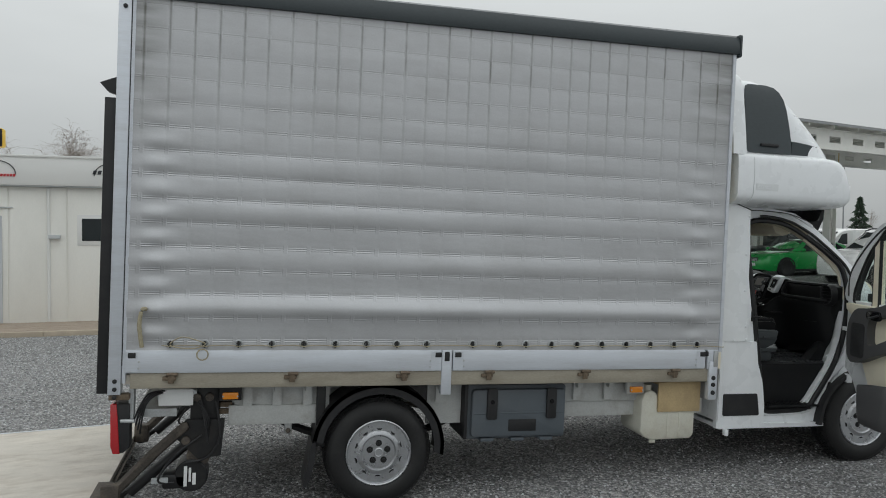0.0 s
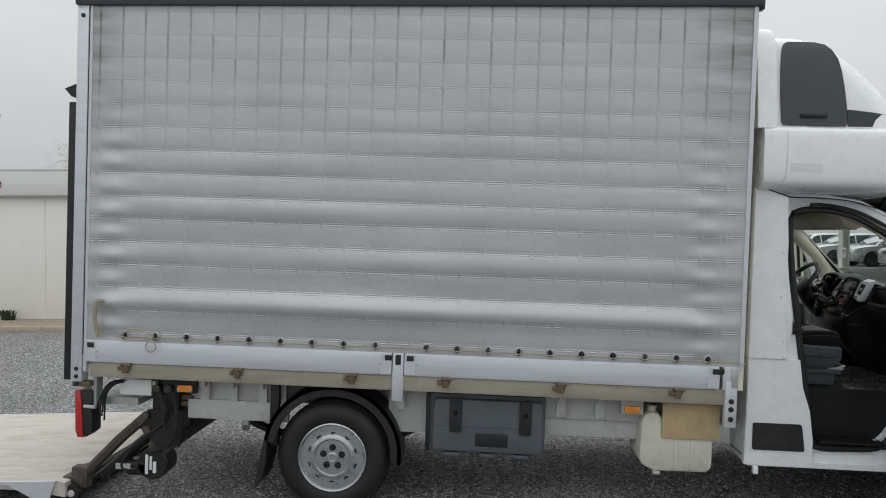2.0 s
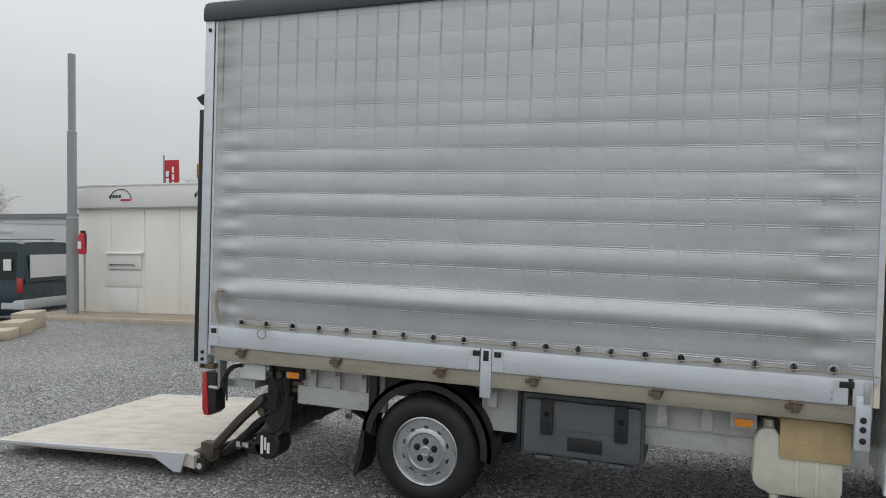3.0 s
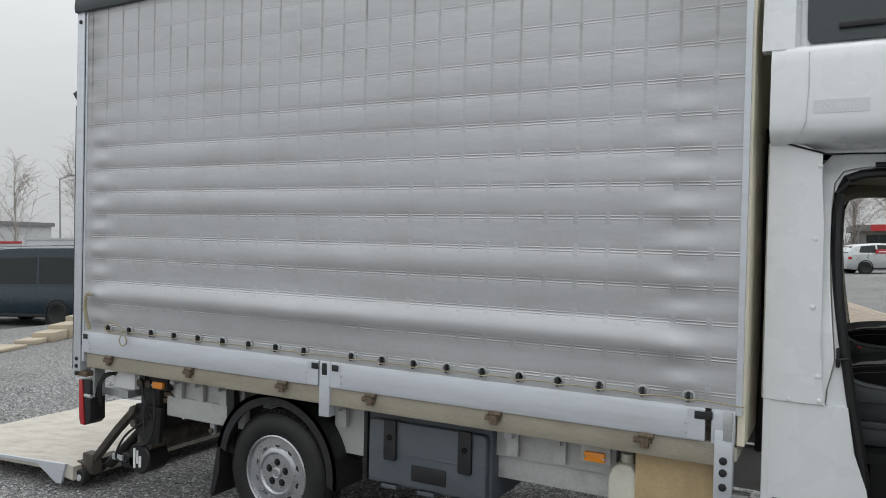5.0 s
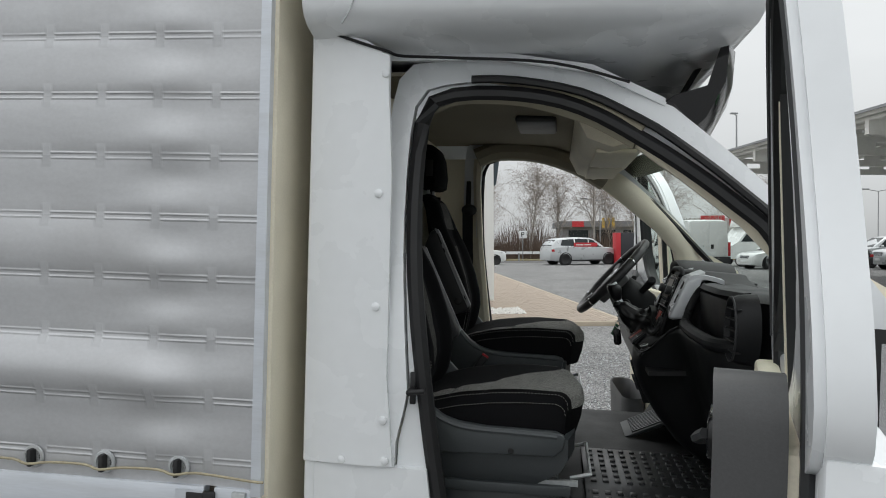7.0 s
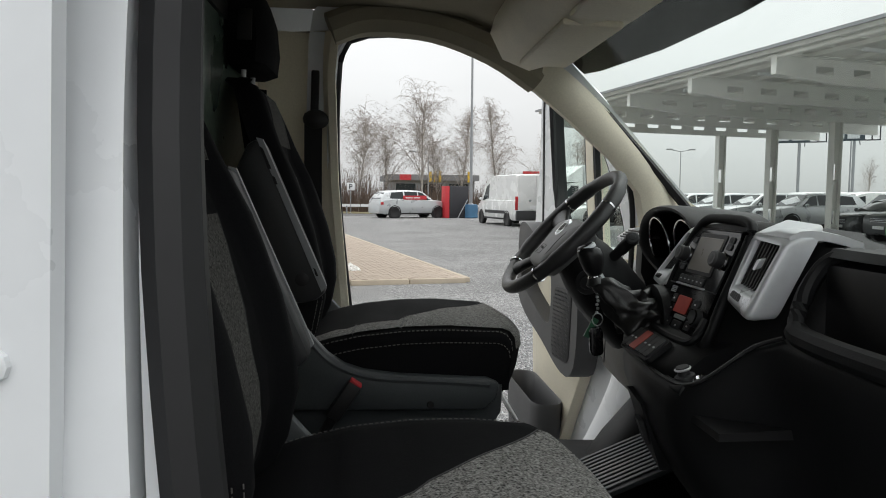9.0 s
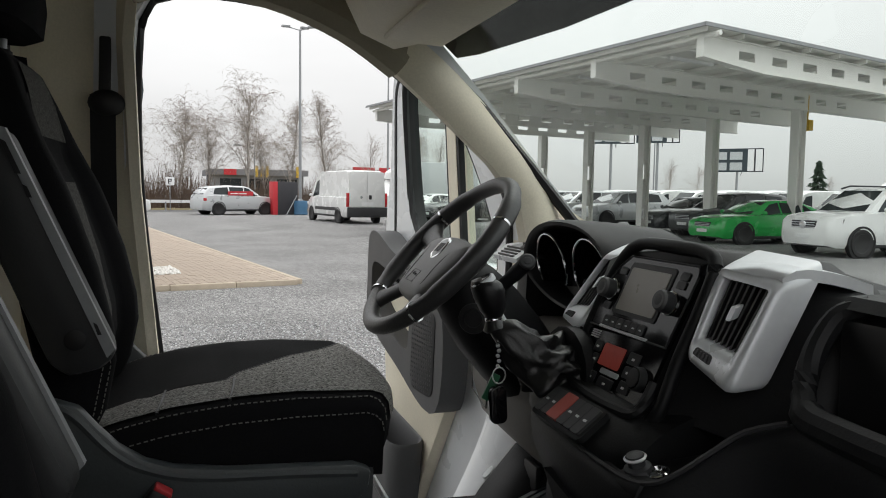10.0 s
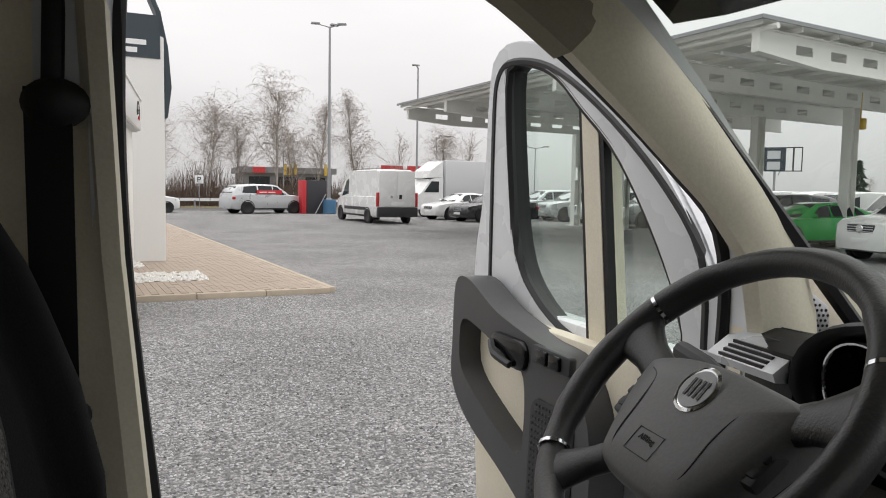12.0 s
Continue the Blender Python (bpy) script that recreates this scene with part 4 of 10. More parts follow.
cab = part("cab_roof_panel", mesh(loft([[(x, y, z + 0.05 * math.sin(math.pi * (y - 0.2) / 1.6)) for x, z in ((4.26, 2.17), (4.7, 2.175), (4.95, 2.14), (5.13, 2.055), (5.13, 2.035), (4.95, 2.12), (4.7, 2.155), (4.26, 2.15))] for y in (0.205, 0.45, 0.8, 1.2, 1.55, 1.795)])), "white_paint", truck)
for far in (False, True):
    n = 108
    so, si = by_angle(CABSIDE, MID, n), by_angle(opening, MID, n)
    ss = [(a[0] * 0.30 + b[0] * 0.70, a[1] * 0.30 + b[1] * 0.70) for a, b in zip(so, si)]
    side = part("cab_side", leaned(mesh(ring_plate(so, ss, "y", 0.0, 0.05)), far), "white_paint", truck, "white cab side with door opening")
    part("door_jamb", leaned(mesh(ring_plate([(a * 1.001, b) for a, b in ss], si, "y", 0.016, 0.075)), far), "white_paint", side, "white painted door jamb")
    run_s = [(x, 0.014, z) for x, z in by_angle(opening, MID, 90)]
    if far:
        gap = [k for k in range(90) if run_s[k][0] > 5.02 and run_s[k][2] < 1.38]
        first = (gap[-1] + 1) % 90 if gap[-1] - gap[0] == len(gap) - 1 else next(k for k in range(90) if k not in gap)
        run_s = [run_s[(first + k) % 90] for k in range(90 - len(gap))]
    part("door_seal", leaned(mesh(tube(run_s, 0.013 if far else 0.021, 8, not far)), far), "seal", side, "black rubber door seal")
    upper = [p for p in by_angle([(a * 0.35 + b * 0.65, c * 0.35 + d * 0.65) for (a, c), (b, d) in zip(so, si)], MID, 90) if p[1] > 1.62 and p[0] > 4.60]
    part("drip_seal", leaned(mesh(tube([(x, -0.012, z) for x, z in upper], 0.011, 6)), far), "seal", side)
    part("sill", leaned(mesh(prism(rounded(4.27, 5.24, 0.44, 0.475, 0.012), "y", -0.028, 0.3)), far), "white_paint", side)
    # riveted filler panel between box and cab
    def panel_row(z):
        k = 0.02 if z < 1.3 else (-0.012 if z > 1.9 else 0.0)
        drop = [0.0, 0.0, 0.0, 0.02, 0.05, 0.055] if z > 2.1 else [0.0] * 6
        cols = [(4.250, 0.118), (4.258, 0.098), (4.33, 0.088), (4.40, 0.086), (4.452 + k, 0.088), (4.468 + k, 0.09)]
        return [(x, y, z - d) for (x, y), d in zip(cols, drop)] + [(4.468 + k, 0.11, z - drop[5]), (4.40, 0.112, z - drop[3]), (4.33, 0.114, z), (4.250, 0.13, z)]
    pn = part("filler_panel", mirrored(mesh(loft([panel_row(z) for z in (1.125, 1.35, 1.6, 1.85, 2.05, 2.16, 2.195)])), far), "white_paint", side, "white riveted filler panel")
    for x, z in ((4.448, 2.095), (4.437, 1.80), (4.437, 1.52), (4.463, 1.24), (4.470, 1.14), (4.36, 1.137)):
        part("rivet", mirrored(mesh(lathe([(0.011, 0.0), (0.010, 0.005), (0.004, 0.0075)], (x, 0.0885, z), (0, -1, 0), 10)), far), "white_paint", pn)
    # lower corner of the cab: one smooth sheet from the box to the door opening, with a black inset
    def low_row(z, out=0.0, xa=4.258, xb=None):
        xe = (4.672 - 0.14 * max(0.0, z - 0.62) - 0.028 * (z > 0.9)) if xb is None else xb
        ys = lambda x: 0.108 + 0.02 * max(0.0, (4.30 - x) / 0.04) ** 2 * 0.6
        xs = [xa + (xe - xa) * k / 7 for k in range(8)]
        lead = [(xa, 0.15 - out, z)] if xb is None else []
        return lead + [(x, ys(x) - 0.012 - out, z) for x in xs] + [(x, ys(x) + (0.03 if xb is None else 0.0), z) for x in xs[::-1]]
    part("lower_panel", mirrored(mesh(loft([low_row(z) for z in (0.445, 0.47, 0.62, 0.80, 0.95, 1.05, 1.122)])), far), "white_paint", side, "white lower cab corner", 0.5)
    part("panel_inset", mirrored(mesh(loft([low_row(z, 0.006, 4.300 + e, xb - e) for z, e, xb in ((0.545, 0.008, 4.622), (0.553, 0.0, 4.622), (0.63, 0.0, 4.612), (0.708, 0.0, 4.60), (0.716, 0.008, 4.598))])), far), "black_plastic", side, "black plastic inset", 0.5)
    part("sill_foot", mirrored(mesh(box(4.30, 4.33, 0.05, 0.09, 0.40, 0.45, 0.005)), far), "white_paint", side)
    # wheel arch, front wing and bonnet side
    arch = [(5.62 + 0.44 * math.cos(radians(a)), 0.46 + 0.44 * math.sin(radians(a))) for a in range(0, 181, 10)]
    part("front_wing", leaned(mesh(prism([(5.30, 0.78), (5.26, 0.62), (5.18, 0.50)] + arch[::-1][1:] + [(6.08, 0.46), (6.42, 0.46), (6.46, 0.75), (6.36, 1.02), (6.05, 1.32), (5.70, 1.50), (5.64, 1.28), (5.48, 1.01)], "y", 0.0, 0.05)), far), "white_paint", truck, "white front wing")
    part("arch_liner", mirrored(mesh(prism([(5.62 + 0.455 * math.cos(radians(a)), 0.46 + 0.455 * math.sin(radians(a))) for a in range(0, 181, 9)] + [(5.62 + 0.425 * math.cos(radians(a)), 0.46 + 0.425 * math.sin(radians(a))) for a in range(180, -1, -9)], "y", 0.06, 0.5)), far), "black_plastic", truck)
    part("side_molding", mirrored(mesh(box(5.72, 6.3, 0.045, 0.075, 0.98, 1.10, 0.012), box(6.08, 6.4, 0.05, 0.10, 0.46, 0.62, 0.01)), far), "trim_grey", truck)
part("bonnet", mesh(loft([[(x, y, z - 0.10 * abs(y - 1.0) ** 2) for y in (0.10, 0.35, 0.7, 1.0, 1.3, 1.65, 1.90)] + [(x, y, z - 0.06 - 0.10 * abs(y - 1.0) ** 2) for y in (1.90, 1.65, 1.3, 1.0, 0.7, 0.35, 0.10)] for x, z in ((5.66, 1.47), (5.90, 1.44), (6.12, 1.34), (6.36, 1.10), (6.44, 0.98))])), "white_paint", truck)
part("front_bumper", mesh(loft([[(6.40 + dx, y, z) for dx, z in ((0.0, 0.30), (0.12, 0.32), (0.16, 0.55), (0.10, 0.92), (0.02, 1.0), (-0.03, 0.6))] for y in (0.12, 0.5, 1.0, 1.5, 1.88)])), "trim_grey", truck)
part("wing_print", mesh(box(5.86, 5.93, 0.066, 0.076, 1.135, 1.15), box(5.86, 5.93, 0.066, 0.076, 1.165, 1.18), box(5.95, 6.0, 0.066, 0.076, 1.135, 1.18)), "mark_red", truck)
part("cab_rear_wall", mesh(box(4.262, 4.285, 0.10, 1.90, 0.50, 2.16)), "white_paint", truck)
part("gap_hose", mesh(tube(smooth_path([(4.21, 0.5, 0.8), (4.23, 0.42, 1.3), (4.22, 0.5, 1.7), (4.23, 0.42, 2.3)], 6), 0.02, 8)), "black_plastic", truck)

# ---- roof spoiler ----


def plan(x0, x1, y0, r, z, n=6):
    out = [(x0, y0, z)]
    for k in range(n + 1):
        a = radians(-90 + 90 * k / n)
        out.append((x1 - r + r * math.cos(a), y0 + r * 0.9 + r * 0.9 * math.sin(a), z))
    for k in range(n + 1):
        a = radians(90 * k / n)
        out.append((x1 - r + r * math.cos(a), 2.0 - y0 - r * 0.9 + r * 0.9 * math.sin(a), z))
    out.append((x0, 2.0 - y0, z))
    return out


UPPER = ((2.585, 0.085), (2.66, 0.095), (2.78, 0.112), (2.90, 0.130), (3.00, 0.148), (3.08, 0.168), (3.13, 0.19), (3.165, 0.235), (3.185, 0.32), (3.195, 0.45))


def side_y(z):
    """How far in the upper spoiler's flank stands."""
    for (z0, y0), (z1, y1) in zip(UPPER, UPPER[1:]):
        if z <= z1:
            return y0 + (y1 - y0) * max(0.0, z - z0) / (z1 - z0)
    return UPPER[-1][1]


body = [plan(4.262, x, y, r, z) for z, x, y, r in ((2.170, 5.06, 0.16, 0.12), (2.184, 5.22, 0.085, 0.12), (2.199, 5.285, 0.035, 0.13), (2.217, 5.325, 0.008, 0.14), (2.240, 5.335, -0.004, 0.13), (2.275, 5.35, -0.007, 0.13), (2.37, 5.352, -0.006, 0.14), (2.50, 5.31, -0.002, 0.17), (2.540, 5.295, 0.004, 0.2), (2.560, 5.285, 0.014, 0.22), (2.572, 5.275, 0.04, 0.24))]
body += [plan(4.262, x, side_y(z), r, z) for z, x, r in ((2.585, 5.26, 0.26), (2.66, 5.235, 0.30), (2.78, 5.165, 0.34), (2.90, 5.07, 0.36), (3.00, 4.97, 0.36), (3.08, 4.87, 0.34), (3.13, 4.78, 0.30), (3.165, 4.70, 0.26), (3.185, 4.60, 0.2), (3.195, 4.45, 0.12))]
spoiler = part("roof_spoiler", mesh(loft(body)), "white_paint", truck, "white moulded roof spoiler", 0.75)
for far in (False, True):
    zs = [2.59, 2.61, 2.70, 2.82, 2.94, 3.02, 3.08, 3.115, 3.13]
    x0s = [4.40, 4.388, 4.385, 4.385, 4.387, 4.392, 4.40, 4.415, 4.44]
    x1s = [4.775, 4.785, 4.785, 4.775, 4.760, 4.740, 4.705, 4.665, 4.60]
    pan = part("dark_panel", mirrored(mesh(loft([[(x0, side_y(z) - 0.012, z), ((x0 + x1) / 2, side_y(z) - 0.016, z), (x1, side_y(z) - 0.012, z), (x1, side_y(z) + 0.03, z), (x0, side_y(z) + 0.03, z)] for z, x0, x1 in zip(zs, x0s, x1s)])), far), "rail_dark", spoiler, "dark grey side vent panel")
    part("pull", mirrored(mesh(prism(rounded(4.50, 4.66, 2.640, 2.662, 0.006), "y", 0.062, 0.10, 0.003)), far), "black_plastic", pan)
    part("dark_strip", mirrored(mesh(loft([[(x, y - 0.010, za), (x, y - 0.010, zb), (x, y + 0.03, zb), (x, y + 0.03, za)] for x, y, za, zb in ((4.79, 0.092, 2.59, 2.695), (4.94, 0.095, 2.59, 2.68), (5.06, 0.135, 2.59, 2.67), (5.14, 0.20, 2.59, 2.66), (5.20, 0.28, 2.59, 2.65))])), far), "rail_dark", spoiler)
    part("rear_flange", mirrored(mesh(loft([[(4.225, y, z), (4.30, y - 0.004, z), (4.345, y + 0.01, z), (4.36, y + 0.05, z), (4.225, y + 0.07, z)] for z, y in ((2.56, 0.012), (2.70, 0.03), (2.9, 0.062), (3.05, 0.092), (3.15, 0.13), (3.21, 0.20))])), far), "white_paint", spoiler)
    part("seam", mirrored(mesh(tube([(4.355, 0.012, 2.196), (4.375, -0.005, 2.216), (4.395, -0.0075, 2.26), (4.402, -0.007, 2.40), (4.40, 0.002, 2.54)], 0.0026, 4)), far), "mark_grey", spoiler)
    part("under_edge", mirrored(mesh(tube(smooth_path([(4.32, 0.082, 2.190), (4.36, 0.082, 2.176), (4.41, 0.084, 2.160), (4.452, 0.09, 2.148), (4.48, 0.12, 2.144), (4.6, 0.155, 2.147), (4.85, 0.165, 2.135), (5.04, 0.18, 2.09)], 4), 0.004, 5)), far), "seal", spoiler)
txt = bpy.data.curves.new("badge_text", "FONT")
txt.body, txt.size, txt.extrude = "ISO 9001", 0.036, 0.0006
tob = new("badge_text", txt)
dg = bpy.context.evaluated_depsgraph_get()
tme = bpy.data.meshes.new_from_object(tob.evaluated_get(dg))
bpy.data.objects.remove(tob)
tme.transform(Matrix.Translation((4.43, -0.0095, 2.305)) @ Matrix.Rotation(radians(90), 4, "X"))
tme.materials.clear()
tme.materials.append(M["white_paint"])
badge = part("badge", mesh(prism(rounded(4.42, 4.615, 2.293, 2.345, 0.004), "y", -0.0088, 0.0)), "badge_grey", spoiler, "pale embossed quality badge")
badge_text = new("badge_text", tme)
badge_text.parent = badge
part("sun_visor", mesh(loft([[(5.155 + b, y, 2.05), (5.235 + b, y, 1.985), (5.27 + b, y, 2.02), (5.315 + b, y, 2.11), (5.32 + b, y, 2.20), (5.30 + b, y, 2.20), (5.27 + b, y, 2.10), (5.19 + b, y, 2.075)] for y, b in ((0.27, -0.03), (0.34, 0.0), (0.65, 0.05), (1.0, 0.065), (1.35, 0.05), (1.66, 0.0), (1.73, -0.03))])), "gloss_black", truck, "smoked plastic outside sun visor", 0.8)
for y in (0.5, 1.0, 1.5):
    part("visor_stay", mesh(rod((5.18, y, 2.06), (5.27, y, 2.22), 0.008, n=6)), "seal", truck)

# windscreen
ws = [[(5.135 + 0.05 * k, y, 2.045 + 0.02 * k), (5.27 + 0.09 * k, y, 1.905), (5.42 + 0.14 * k, y, 1.755), (5.66 + 0.26 * k, y, 1.51 - 0.02 * k)] for y, k in ((0.222, -0.02), (0.31, 0.30), (0.6, 0.8), (1.0, 1.0), (1.4, 0.8), (1.69, 0.30), (1.778, -0.02))]
wt = mesh(loft(ws, False))
wind = part("windscreen", wt, "glass", truck, "clear laminated windscreen", 3)
wind.visible_shadow = False
part("screen_seal", mesh(tube([p for s in ws for p in (s[0],)], 0.012, 6), tube([s[-1] for s in ws], 0.014, 6), tube(ws[0], 0.013, 6), tube(ws[-1], 0.013, 6)), "seal", truck)
for k in (0, 1):
    y0 = 0.7 + 0.7 * k
    part("wiper", mesh(tube([(5.94, y0, 1.485), (5.93, y0 + 0.28, 1.49), (5.90, y0 + 0.52, 1.50)], 0.008, 6), rod((5.93, y0 - 0.02, 1.46), (5.95, y0 + 0.02, 1.49), 0.02)), "seal", truck)

# ---- cab lining ----
for far in (False, True):
    pil = mesh(loft([[(x - 0.015, y + 0.052, z), (x + 0.05 * q, y + 0.056, z + 0.03 * q), (x + 0.098 * q, y + 0.058, z + 0.032 * q), (x + 0.105 * q, y + 0.066, z + 0.022 * q), (x + 0.080 * q, y + 0.086, z + 0.003), (x + 0.048 * q, y + 0.094, z - 0.013), (x + 0.016, y + 0.090, z - 0.027), (x - 0.008, y + 0.082, z - 0.033), (x - 0.022, y + 0.060, z - 0.024)] for x, y, z, q in ((4.99, 0.185, 2.03, 1.0), (5.06, 0.18, 1.98, 0.96), (5.19, 0.165, 1.885, 0.86), (5.33, 0.15, 1.775, 0.72), (5.41, 0.14, 1.69, 0.74), (5.44, 0.135, 1.57, 0.9), (5.45, 0.13, 1.45, 1.0))]))
    part("pillar_trim", mirrored(pil, far), "beige", truck, "beige windscreen pillar trim")
    part("corner_trim", mirrored(mesh(prism([(5.42, 1.46), (5.42, 1.70), (5.50, 1.68), (5.68, 1.58), (5.72, 1.48)], "y", 0.15, 0.18)), far), "beige", truck)
    gr = part("speaker_grille", mirrored(mesh(prism([(5.455, 1.555), (5.46, 1.645), (5.49, 1.65), (5.57, 1.60), (5.575, 1.56)], "y", 0.18, 0.188, 0.003)), far), "trim_silver", truck, "perforated speaker grille")
    hm = bmesh.new()
    for i in range(14):
        for j in range(11):
            x, z = 5.462 + 0.0085 * i + 0.004 * (j % 2), 1.561 + 0.0082 * j
            if z < 1.645 - max(0.0, x - 5.49) * 0.62 and x < 5.572:
                lathe([(0.0026, 0), (0.0024, 0.0006)], (x, 0.1882, z), (0, 1, 0), 6)(hm)
    tagged(part("grille_holes", mirrored(hm, far), "seal", gr), kind="stuff")
    part("b_pillar_trim", mirrored(mesh(loft([[(4.30, y - 0.02, z), (x - 0.004 + 0.008 * far, lean(z) + 0.045, z), (x - 0.002 + 0.007 * far, lean(z) + 0.075 + 0.011 * far, z), (x - 0.024 + 0.008 * far, max(y + 0.045, lean(z) + 0.083), z), (4.47, y + 0.022, z), (4.40, y + 0.022, z), (4.30, y + 0.03, z)] for x, y, z in ((4.67, 0.165, 0.62), (4.62, 0.155, 0.95), (4.57, 0.16, 1.25), (4.525, 0.17, 1.65), (4.51, 0.195, 1.95), (4.52, 0.22, 2.06))])), far), "beige", truck, "beige door pillar lining")
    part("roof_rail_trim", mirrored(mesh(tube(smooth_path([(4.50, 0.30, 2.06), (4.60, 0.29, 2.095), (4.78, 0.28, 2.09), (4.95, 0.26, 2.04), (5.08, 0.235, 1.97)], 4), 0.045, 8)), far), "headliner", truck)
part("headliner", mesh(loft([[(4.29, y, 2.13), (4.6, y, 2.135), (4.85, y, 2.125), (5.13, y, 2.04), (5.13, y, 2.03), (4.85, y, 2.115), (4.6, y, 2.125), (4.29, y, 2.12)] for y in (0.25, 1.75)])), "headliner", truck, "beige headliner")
part("overhead_shelf", mesh(loft([[(5.14 + 0.03 * k, y, 2.05), (5.10 + 0.03 * k, y, 1.985), (5.02, y, 1.96), (4.95, y, 1.985), (4.915, y, 2.05), (4.93, y, 2.11), (5.10, y, 2.09)] for y, k in ((0.42, 0.0), (0.47, 0.6), (0.7, 1), (1.3, 1), (1.53, 0.6), (1.58, 0.0))])), "beige", truck, "beige overhead storage shelf", 0.9)
part("inside_visor", mesh(box(4.98, 5.10, 0.55, 1.0, 1.958, 1.972, 0.006), box(4.98, 5.10, 1.05, 1.5, 1.958, 1.972, 0.006)), "beige", truck)
part("roof_console", mesh(box(4.72, 4.86, 0.85, 1.15, 2.095, 2.12, 0.01)), "trim_grey", truck)
part("rear_lining", mesh(box(4.287, 4.30, 0.14, 1.86, 0.93, 2.12)), "beige", truck, "beige rear cab lining")
part("rear_window", mesh(prism(rounded(0.30, 1.62, 1.55, 2.0, 0.05), "x", 4.300, 4.306)), "rear_glass", truck, "green-tinted rear window")
part("rear_window_frame", mesh(ring_plate(by_angle(rounded(0.28, 1.64, 1.53, 2.02, 0.06), (0.96, 1.775), 60), by_angle(rounded(0.315, 1.605, 1.565, 1.985, 0.05), (0.96, 1.775), 60), "x", 4.300, 4.314)), "seal", truck)
part("cab_floor", mesh(box(4.29, 5.6, 0.22, 1.78, 0.88, 0.925)), "dash", truck, "black rubber cab floor")
for ya, yb, yc_, yd in ((0.14, 0.24, 0.23, 0.25), (1.76, 1.86, 1.75, 1.77)):
    part("step_well", mesh(box(4.66, 5.22, ya, yb, 0.57, 0.60), box(4.66, 5.3, yc_, yd, 0.59, 0.90)), "dash", truck)
part("firewall", mesh(box(5.60, 5.63, 0.15, 1.85, 0.55, 1.5)), "dash", truck)
matt = part("rubber_mat", mesh(box(4.98, 5.42, 0.50, 1.06, 0.927, 0.945, 0.006), box(4.95, 5.40, 0.25, 0.49, 0.905, 0.932, 0.004)), "mat_rubber", truck, "studded black rubber mat")
sb = bmesh.new()
for i in range(11):
    for j in range(14):
        if j == 6:
            continue
        x, y = 5.01 + 0.037 * i, 0.28 + 0.057 * j
        z = 0.945 if y > 0.5 else 0.932
        box(x - 0.009, x + 0.009, y - 0.013, y + 0.013, z - 0.002, z + 0.005, 0.002)(sb)
tagged(part("mat_studs", sb, "mat_rubber", matt), kind="stuff")
part("step_tread", mesh(box(4.72, 5.2, 0.10, 0.22, 0.60, 0.615, 0.004), *[box(4.74 + 0.04 * k, 4.755 + 0.04 * k, 0.10, 0.22, 0.612, 0.62) for k in range(11)]), "dash", truck)
part("step_tread", mesh(box(4.72, 5.2, 1.78, 1.90, 0.60, 0.615, 0.004), *[box(4.74 + 0.04 * k, 4.755 + 0.04 * k, 1.78, 1.90, 0.612, 0.62) for k in range(11)]), "dash", truck)
for far in (False, True):
    # painted return of the opening, from its edge in to the lining, along the foot of the pillar
    run = smooth_path([(5.418, 1.36, 0), (5.40, 1.19, 0), (5.365, 1.05, 0), (5.30, 0.90, 0), (5.20, 0.74, 0), (5.11, 0.615, 0), (4.98, 0.578, 0)], 4)
    part("jamb_return", mirrored(mesh(loft([[(p.x + dx, lean(p.y) + dy, p.y + dz_) for dx, dy, dz_ in ((-0.004, 0.045, 0.004), (-0.006, 0.085, 0.006), (0.012, 0.125, -0.006), (0.034, 0.165, -0.022), (0.052, 0.215, -0.035), (0.075, 0.225, -0.05), (0.05, 0.06, -0.03))] for p in run])), far), "white_paint", truck, "white painted foot of the door pillar", 0.7)
    hole_ = part("drain_plug", mirrored(mesh(lathe([(0.020, 0), (0.018, 0.003), (0.007, 0.0045)], (5.352, 0.225, 0.985), (-0.75, -0.1, 0.55), 14)), far), "mark_grey", truck)
    part("wheel_hump", mirrored(mesh(loft([[(5.24 + 0.5 * f, y, 0.90 + h * math.sin(math.pi * min(0.5, f))) for f in (0.0, 0.12, 0.28, 0.45, 0.62)] + [(5.56, y, 0.88), (5.24, y, 0.88)] for y, h in ((0.315, 0.24), (0.37, 0.25), (0.43, 0.20), (0.47, 0.05))])), far), "dash", truck, "black carpeted wheel hump", 0.8)
rest = part("foot_rest", mesh(prism([(5.16, 0.926), (5.44, 1.052), (5.44, 1.035), (5.18, 0.92)], "y", 1.32, 1.56, 0.004)), "seat_shell", truck, "ribbed black rubber foot plate")
for k in range(11):
    part("rib", mesh(prism([(5.19, 0.9405), (5.42, 1.044), (5.42, 1.049), (5.19, 0.9455)], "y", 1.335 + 0.020 * k, 1.345 + 0.020 * k)), "seat_shell", rest)
part("door_striker", mesh(box(4.525, 4.54, 0.105, 0.115, 1.28, 1.36, 0.003), rod((4.532, 0.06, 1.318), (4.532, 0.11, 1.318), 0.008), rod((4.532, 0.065, 1.318), (4.57, 0.065, 1.323), 0.007)), "seal", truck)


